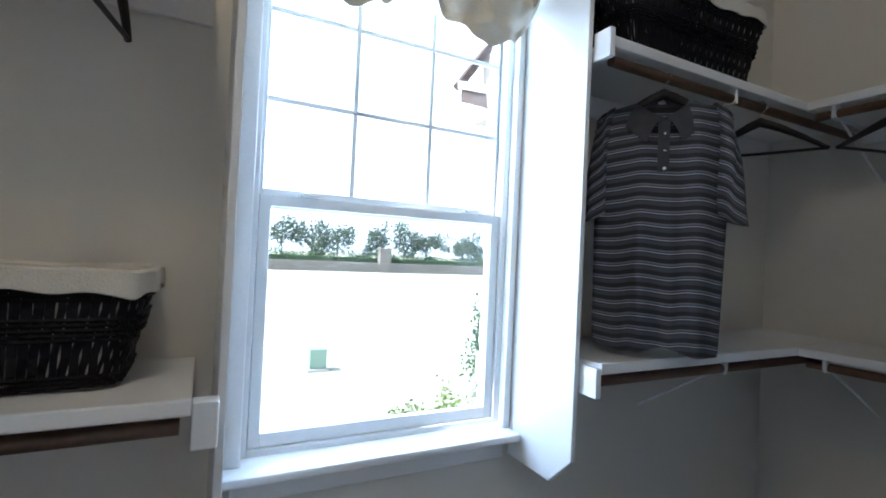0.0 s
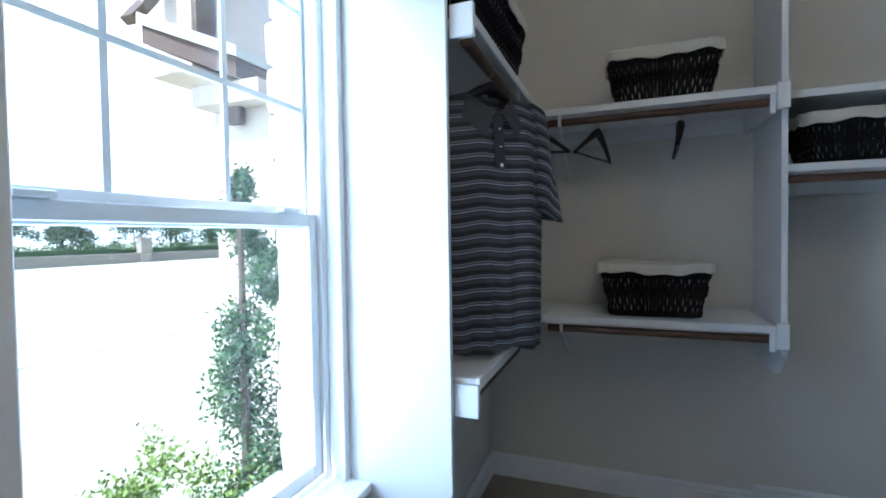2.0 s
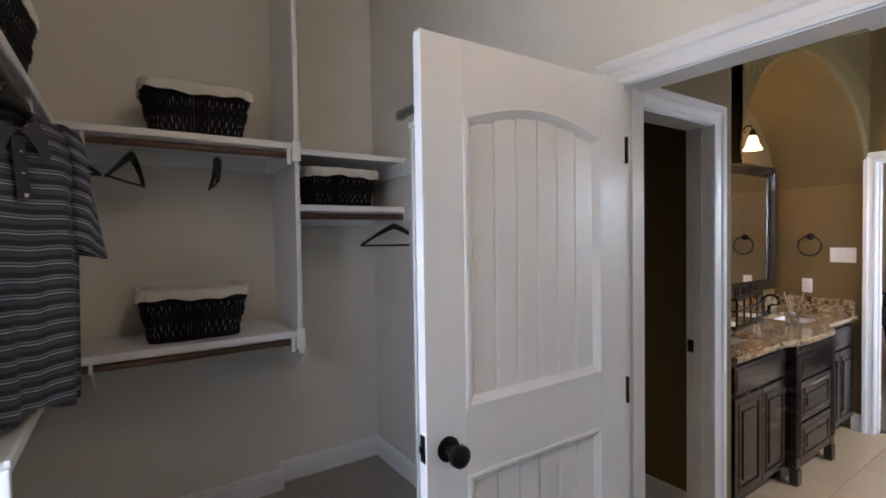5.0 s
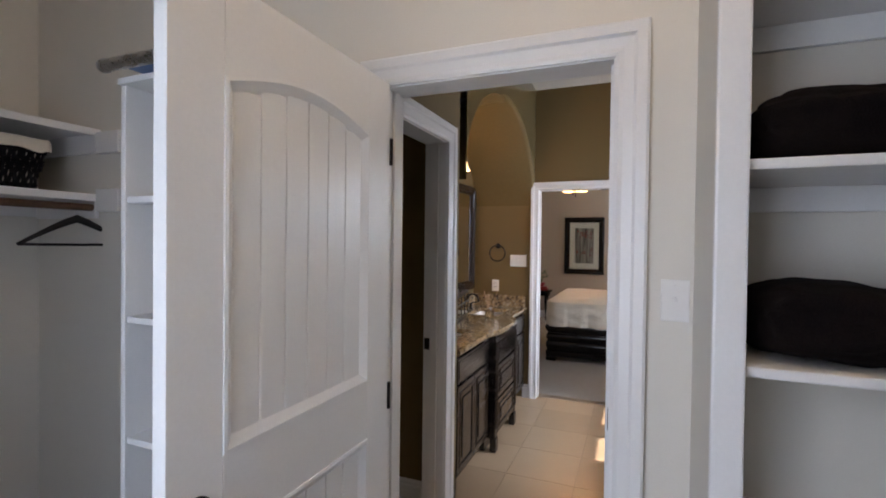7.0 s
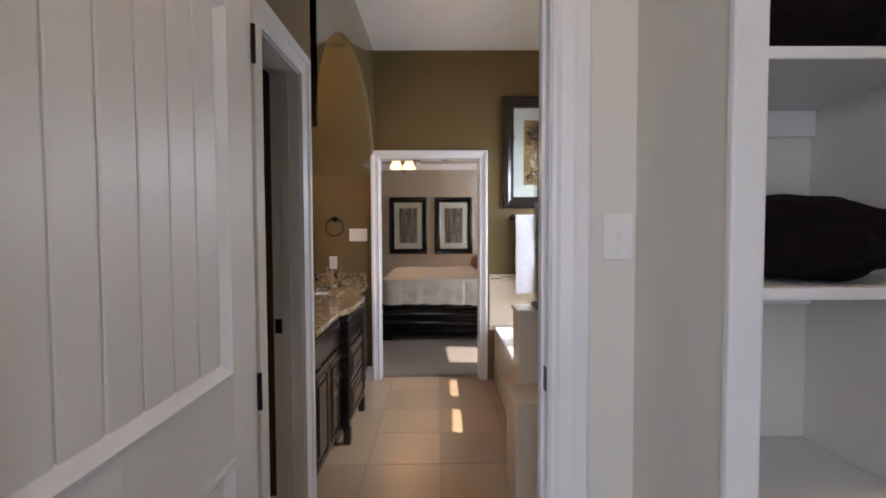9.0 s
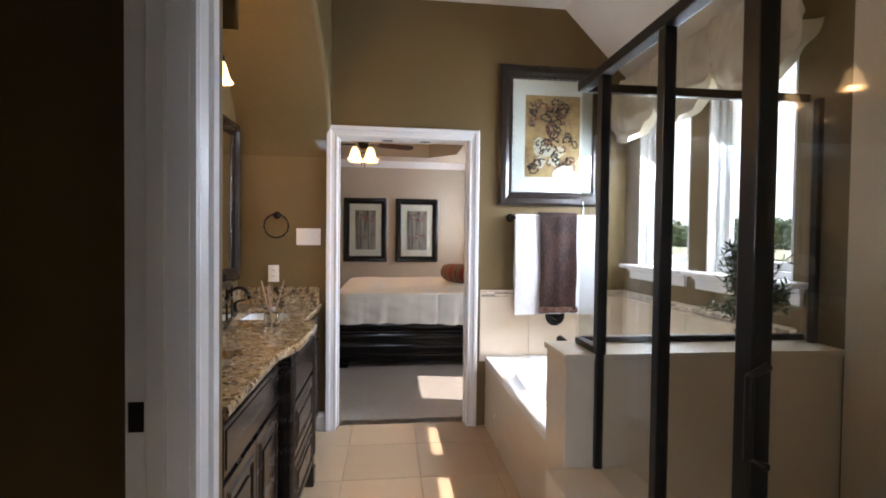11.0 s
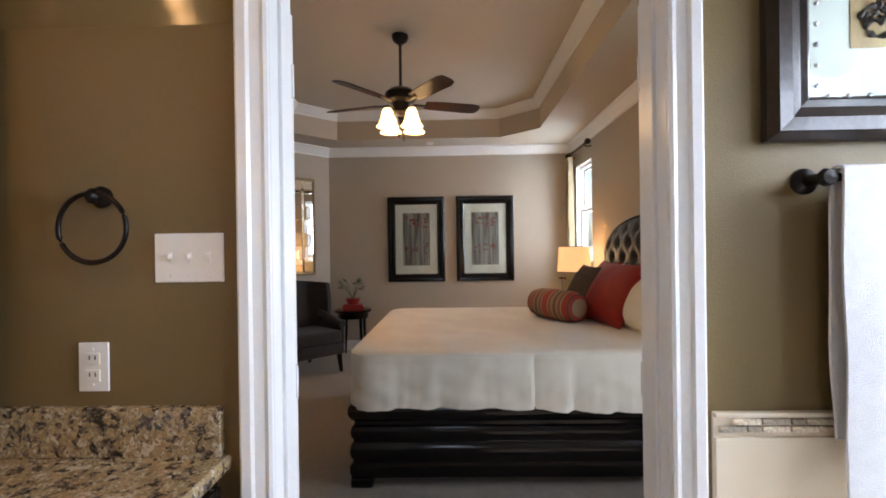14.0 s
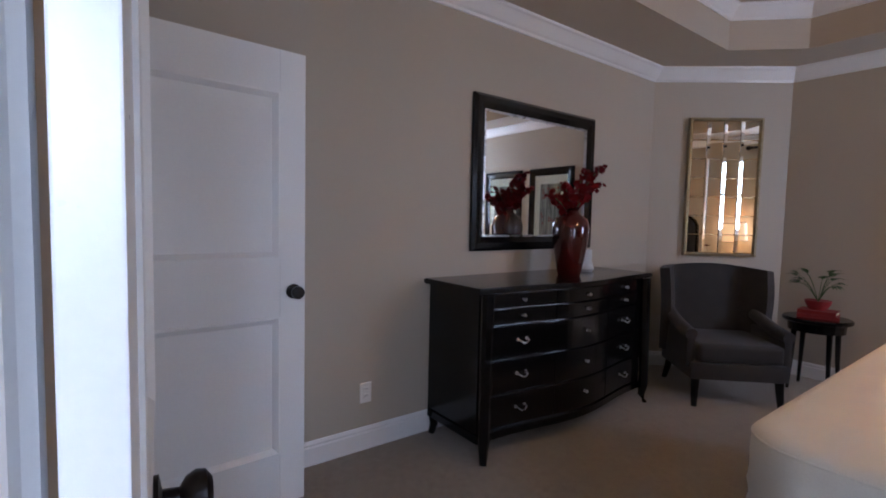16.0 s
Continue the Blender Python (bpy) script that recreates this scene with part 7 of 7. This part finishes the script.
for k in range(15):
    a, r, h = rr.uniform(0, 6.28), rr.uniform(0.08, 0.20), rr.uniform(0.12, 0.27)
    tip = Vector((r * math.cos(a), r * math.sin(a), 0.07 + h))
    stem = [Vector((0, 0, 0.06)).lerp(tip, s / 5) + Vector((0, 0, 0.05 * math.sin(s / 5 * 3.14))) for s in range(6)]
    l_ = part("leaf_stem", tube(stem, 0.002, 5), LEAF, pp)
    bm = bmesh.new()
    d3 = (stem[-1] - stem[-2]).normalized()
    sd = d3.cross(Vector((0, 0, 1))).normalized()
    c = stem[-2]
    for s in range(5):
        L1 = 0.10 * (1 - 0.1 * s)
        dd = (d3 + sd * (s - 2) * 0.45).normalized()
        ss = dd.cross(Vector((0, 0, 1))).normalized() * 0.011
        q = [c, c + dd * L1 * 0.5 + ss + Vector((0, 0, 0.01)), c + dd * L1 - Vector((0, 0, 0.012)), c + dd * L1 * 0.5 - ss + Vector((0, 0, 0.01))]
        bm.faces.new([bm.verts.new(z_) for z_ in q])
    part("leaf", bm, LEAF, l_)

# ceiling fan
fan = thing("ceiling_fan", (0.67, -6.50, TRAY_TOP), "dark bronze ceiling fan with five brown blades and four lit shades", "ceiling fan")
part("canopy", lathe([(0.065, 0), (0.068, -0.02), (0.055, -0.05), (0.02, -0.075)], 24), BRONZE, fan, "", True)
part("downrod", tube([(0, 0, -0.06), (0, 0, -0.44)], 0.012, 12), BRONZE, fan)
FD = Matrix.Translation((0, 0, -0.08))
part("motor", moved(lathe([(0.03, -0.345), (0.09, -0.355), (0.125, -0.385), (0.13, -0.42), (0.115, -0.445), (0.07, -0.46), (0.055, -0.52), (0.06, -0.535), (0.03, -0.56), (0.0, -0.565)], 32), FD), BRONZE, fan, "round motor housing", True)
BLADE = surf("cherry_blade", (0.038, 0.014, 0.008), (0.022, 0.009, 0.006), 0.25, 5, 50, 0.05, stretch=(1, 8, 1), spec=0.3)
for k in range(5):
    a = radians(270 + 72 * k)
    m = FD @ Matrix.Rotation(a, 4, "Z")
    iron = part("blade_iron", moved(box((0.10, -0.02, -0.475), (0.24, 0.02, -0.467), 0.003), m), BRONZE, fan)
    pts = [(0.20, -0.055), (0.30, -0.065), (0.60, -0.072), (0.655, -0.055), (0.67, 0.0), (0.655, 0.055), (0.60, 0.072), (0.30, 0.065), (0.20, 0.055)]
    bm = slab(pts, -0.004, 0.004, 0.002)
    part("blade", moved(bm, m @ pose(0, 0, -0.465, -13, 0, 0)), BLADE, fan, "brown wooden blade")
for k in range(4):
    a = radians(45 + 90 * k)
    c, s = math.cos(a), math.sin(a)
    part("lamp_arm", tube([(0.04 * c, 0.04 * s, -0.61), (0.09 * c, 0.09 * s, -0.605), (0.133 * c, 0.133 * s, -0.61)], 0.008, 8), BRONZE, fan)
    bell_shade(fan, (0.135 * c, 0.135 * s, -0.61), "shade", 1, 1.35)
    glow("fan_lamp_glow", (0.67 + 0.135 * c, -6.50 + 0.135 * s, TRAY_TOP - 0.71), 1.6)
for dx, l in ((0.02, 0.14), (-0.02, 0.17)):
    part("pull_chain", tube([(dx, 0, -0.64), (dx, 0, -0.64 - l)], 0.0015, 5), BRONZE, fan)
    part("chain_fob", moved(lathe([(0.002, 0.02), (0.007, 0), (0.004, -0.025)], 10), Matrix.Translation((dx, 0, -0.65 - l))), BRONZE, fan)
dt = thing("ceiling_detector", (0.30, -5.1, TRAY_TOP), "small white round ceiling sensor", "detector")
part("disc", lathe([(0.06, 0), (0.06, -0.015), (0.045, -0.03), (0, -0.031)], 24), PLATE, dt, "", True)
d2 = thing("ceiling_detector", (0.55, -8.85, TRAY_Z), "small white round ceiling sensor", "detector")
part("disc", lathe([(0.05, 0), (0.05, -0.012), (0.04, -0.02), (0, -0.021)], 24), PLATE, d2, "", True)

# ---------- outdoors ----------
# Lawn base colour raised towards white to stand in for outdoor glare
GRASS = surf("glare_paled_lawn", (0.46, 0.45, 0.33), (0.36, 0.36, 0.25), 0.95, 0.35, 9, 0.3, wear=0.8)
CONC = surf("pale_concrete", (0.58, 0.56, 0.52), (0.52, 0.50, 0.47), 0.9, 1, 20, 0.1)
STONE = surf("buff_stone", (0.42, 0.36, 0.30), (0.26, 0.22, 0.19), 0.85, 5, 30, 0.4, random=0.15)
HEDGE = surf("hedge_leaves", (0.11, 0.17, 0.07), (0.07, 0.12, 0.045), 0.7, 3, 40, 0.5)
BARK = surf("tree_bark", (0.14, 0.10, 0.07), (0.08, 0.06, 0.045), 0.9, 6, 40, 0.5)
BRICK = surf("grey_brown_brick", (0.30, 0.25, 0.22), (0.20, 0.165, 0.15), 0.85, 8, 60, 0.4, random=0.15)
FASCIA = surf("brown_fascia", (0.11, 0.065, 0.045), (0.085, 0.05, 0.036), 0.6, 4, 40, 0.1)
RENDER = surf("pale_render", (0.62, 0.53, 0.46), (0.56, 0.47, 0.41), 0.85, 6, 80, 0.3)
# Paler LEAF for far trees: haze and glare put into the colour
FARLEAF = surf("haze_paled_leaf", (0.11, 0.15, 0.085), (0.07, 0.10, 0.055), 0.7, 3, 40, 0.2)
SOFFIT = surf("tan_soffit", (0.42, 0.34, 0.26), None, 0.7, 4, 40, 0.1)
bm = bmesh.new()
bmesh.ops.create_grid(bm, x_segments=2, y_segments=2, size=1500)
structure("ground", moved(bm, Matrix.Translation((0, 0, -0.45))), GRASS, "pale lawn out to the horizon", "ground")
structure("road", box((-300, 13.0, -0.449), (300, 19.5, -0.440)), CONC, "pale concrete street beyond the lawn", "road")
structure("pavement", box((-300, 9.2, -0.449), (300, 10.5, -0.435)), CONC, "pale concrete path across the lawn", "pavement")


def leafy(bm, centre, radii, count, size, rnd, clump=6):
    """Scatters small leaf faces in uneven clumps."""
    cl_ = [Vector((rnd.gauss(0, 0.5), rnd.gauss(0, 0.5), rnd.gauss(0, 0.5))) for _ in range(clump)]
    for _ in range(count):
        b = rnd.choice(cl_)
        p = b + Vector((rnd.gauss(0, 0.26), rnd.gauss(0, 0.26), rnd.gauss(0, 0.26)))
        p = Vector((p.x * radii[0], p.y * radii[1], p.z * radii[2])) + Vector(centre)
        a = Vector((rnd.uniform(-1, 1), rnd.uniform(-1, 1), rnd.uniform(-1, 1))).normalized() * size
        c = a.cross(Vector((rnd.uniform(-1, 1), rnd.uniform(-1, 1), rnd.uniform(-1, 1)))).normalized() * size * 0.5
        bm.faces.new([bm.verts.new(q) for q in (p - a, p + c, p + a, p - c)])


def tree(place, h, rnd, label="young leafy street tree behind the hedge"):
    t = thing("tree", place, label, "tree", "street trees")
    part("trunk", tube([(0, 0, 0), (0.04, 0, h * 0.3), (0, 0.05, h * 0.55), (0, 0, h * 0.85)], [0.10, 0.08, 0.06, 0.02], 8), BARK, t)
    bm = bmesh.new()
    for _ in range(6):
        a = rnd.uniform(0, 6.28)
        tube([(0, 0, h * rnd.uniform(0.35, 0.6)), (h * 0.2 * math.cos(a), h * 0.2 * math.sin(a), h * rnd.uniform(0.6, 0.85))], [0.04, 0.015], 5, bm)
    part("limbs", bm, BARK, t)
    bm = bmesh.new()
    leafy(bm, (0, 0, h * 0.66), (h * 0.36, h * 0.36, h * 0.34), 2200, 0.12, rnd, 14)
    part("crown", bm, FARLEAF, t, "uneven green crown")


rnd = random.Random(17)
for i in range(19):
    tree((-16 + i * 3.1 + rnd.uniform(-0.8, 0.8), 44 + rnd.uniform(-1, 1), -0.45), rnd.uniform(3.8, 5.2), rnd)
hd = tagged(new("hedge"), "long clipped green hedge behind a low wall", "hedge")
bm = bmesh.new()
for i in range(46):
    leafy(bm, (-18 + i * 1.25, 42.2, 0.75), (1.0, 0.6, 0.62), 420, 0.09, rnd, 7)
part("leaves", bm, HEDGE, hd)
part("core", box((-19, 41.9, -0.45), (39.5, 42.5, 0.85), 0.1), HEDGE, hd)
lw = thing("garden_wall", (0, 41.2, -0.45), "low buff stone wall with square piers", "wall")
part("wall_body", box((-40, 0, 0), (60, 0.3, 0.78), 0.02), STONE, lw)
part("coping", box((-40, -0.05, 0.7805), (60, 0.35, 0.86), 0.02), STONE, lw)
for i in range(4):
    p = part("pier", box((-15.6 + i * 15.0, -0.15, 0), (-14.5 + i * 15.0, 0.45, 2.1), 0.03), STONE, lw)
    part("pier_cap", box((-15.7 + i * 15.0, -0.25, 2.1005), (-14.4 + i * 15.0, 0.55, 2.24), 0.03), STONE, p)
ub = thing("utility_box", (1.53, 7.2, -0.45), "pale green utility pedestal on the lawn", "utility box")
part("housing", box((-0.13, -0.11, 0.04), (0.13, 0.11, 0.34), 0.02), surf("pale_green_paint", (0.30, 0.42, 0.34), None, 0.5, 4, 30, 0.05), ub)
part("base", box((-0.16, -0.14, 0), (0.16, 0.14, 0.0395), 0.01), CONC, ub)

# projecting wing of the house with its eave, and the stone edge outside the window
wg = thing("house_wing", (0, 0, 0), "pale rendered projecting house wing with brown eaves", "house")
part("wall", box((1.935, 2.53, -0.45), (4.6, 2.95, 2.2195), 0.006), RENDER, wg, "pale rendered wall")
part("beam", box((1.80, 2.50, 2.22), (4.6, 2.98, 2.335), 0.006), RENDER, wg, "pale rendered beam")
part("bracket", box((1.868, 2.70, 2.12), (1.915, 2.79, 2.2195), 0.006), FASCIA, wg, "brown bracket under the beam")


def eave(x):
    return 2.34 + 0.40 * min(0.40, max(0.0, x - 2.62))


def eave_sheet(pts, lift, thick):
    bm = slab(pts, 0, thick)
    for v in bm.verts:
        v.co.z += eave(v.co.y) + lift
    return bm


part("soffit", eave_sheet([(1.60, 3.0), (1.80, 2.645), (4.6, 2.645), (4.6, 3.0)], 0.01, 0.02), SOFFIT, wg, "tan soffit boards")
part("fascia", eave_sheet([(4.6, 3.03), (1.55, 3.03), (1.77, 2.62), (4.6, 2.62), (4.6, 2.645), (1.80, 2.645), (1.60, 3.0), (4.6, 3.0)], 0.0, 0.10), FASCIA, wg, "brown fascia board")
# Roof edge in pale CONC: its sunlit whiteness is put into the colour
part("roof", eave_sheet([(1.53, 3.045), (1.755, 2.60), (4.6, 2.60), (4.6, 3.045)], 0.101, 0.06), CONC, wg, "roof edge coloured pale for the sun on it")


def upright(pts, y0, y1):
    bm = slab([(x, z) for x, z in pts], y0, y1)
    for v in bm.verts:
        v.co = Vector((v.co.x, v.co.z, v.co.y))
    bmesh.ops.recalc_face_normals(bm, faces=bm.faces)
    return bm


# steep gable rising behind the eave
part("gable_wall", upright([(1.87, 2.47), (4.6, 2.47), (4.6, 4.52), (2.97, 4.52), (1.87, 2.98)], 3.046, 3.40), RENDER, wg, "pale rendered gable wall")
part("rake_board", upright([(1.60, 2.70), (1.645, 2.67), (2.99, 4.55), (2.945, 4.58)], 3.17, 3.27), FASCIA, wg, "brown sloping rake board")
part("gable_panel", upright([(1.88, 2.665), (2.03, 2.665), (2.03, 3.02), (1.88, 2.88)], 3.015, 3.0455), FASCIA, wg, "brown panel on the gable")
rnd = random.Random(31)
sv = tagged(new("stone_reveal"), "rough pale stone veneer edge beside the window", "stone veneer")
for j in range(15):
    z = 0.55 + 0.145 * j
    bm = box((0.957 + rnd.uniform(0, 0.02), 1.603, z + 0.004), (1.16 + rnd.uniform(0, 0.06), 1.715 + rnd.uniform(-0.015, 0.01), z + 0.141), 0.022, None, 2)
    for v in bm.verts:
        v.co += Vector((noise.noise(v.co * 14) * 0.012, noise.noise(v.co * 11 + Vector((3, 0, 0))) * 0.012, 0))
    part("stone", bm, STONE, sv)
part("mortar", box((0.975, 1.602, 0.5), (1.20, 1.69, 2.75)), CONC, sv)
bs = tagged(new("brick_sill"), "row of grey brown sill bricks under the window", "brick sill")
for i in range(12):
    part("brick", box((0.02 + i * 0.080, 1.605, 0.655), (0.092 + i * 0.080, 1.71, 0.722), 0.004, None, 1), BRICK, bs)
part("mortar_bed", box((0.0, 1.605, 0.60), (0.99, 1.69, 0.654), 0.002), CONC, bs)

LIME = surf("lime_shrub_leaf", (0.20, 0.26, 0.05), (0.10, 0.17, 0.03), 0.6, 10, 60, 0.1)


def shrub(name, place, blobs, mat, label, size, count):
    s = thing(name, place, label, "shrub")
    bm = bmesh.new()
    top = 0
    for c, r in blobs:
        leafy(bm, c, (r, r, r * 1.1), count, size, rnd, 16)
        top = max(top, c[2])
    part("leaves", bm, mat, s)
    part("stem", tube([(0, 0, 0), (0.02, 0.01, top * 0.5), (0, 0, top)], [0.03, 0.022, 0.010], 8), BARK, s)


shrub("spiral_topiary", (1.44, 2.30, -0.45), [((0.008 * k + 0.07 * math.cos(k * 1.3), 0.07 * math.sin(k * 1.3), 0.30 + 0.155 * k), 0.21 - 0.012 * k) for k in range(13)], LEAF, "tall dark green spiral topiary by the wall", 0.014, 900)
for x, y, r in ((1.15, 2.50, 0.24), (0.75, 2.30, 0.20), (1.42, 2.20, 0.27), (0.30, 2.20, 0.16), (1.36, 2.90, 0.24)):
    shrub("lime_shrub", (x, y, -0.45), [((0, 0, 0.40), r), ((0.12, 0.05, 0.62), r * 0.7), ((-0.12, -0.03, 0.66), r * 0.6)], LIME, "yellow green loose shrub under the window", 0.018, 600)

# far woods to the west
wd = tagged(new("far_woods"), "distant line of green woods beyond the field", "woods", "", "stuff")
bm = bmesh.new()
for i in range(120):
    leafy(bm, (-95 + rnd.uniform(-6, 6), -275 + i * 2.5, 2.6), (3.2, 3.0, 4.0 * rnd.uniform(0.6, 1.1)), 330, 0.75, rnd, 9)
part("crowns", bm, HEDGE, wd)
for o in (wd,):
    o.children[0]["kind"] = "stuff"
ft = thing("tree", (-22, -5.2, -0.45), "small bare leafy tree in the field", "tree")
part("trunk", tube([(0, 0, 0), (0.1, 0, 2.0), (0, 0.1, 4.6)], [0.14, 0.10, 0.03], 8), BARK, ft)
bm = bmesh.new()
leafy(bm, (0, 0, 3.9), (1.5, 1.5, 1.8), 700, 0.12, rnd, 12)
part("crown", bm, LEAF, ft)

# bright hazy distance: glowing walls added far out, which also light the rooms
HAZE = plain("bright_haze", (0.93, 0.96, 1.0), 1.0, 0, 1.1)
structure("backdrop_north", box((-700, 420, -5), (700, 421, 330)), HAZE, "glowing backdrop of bright hazy sky above the horizon", "sky")
structure("backdrop_west", box((-421, -700, -5), (-420, 420, 330)), HAZE, "glowing backdrop of bright hazy sky above the horizon", "sky")
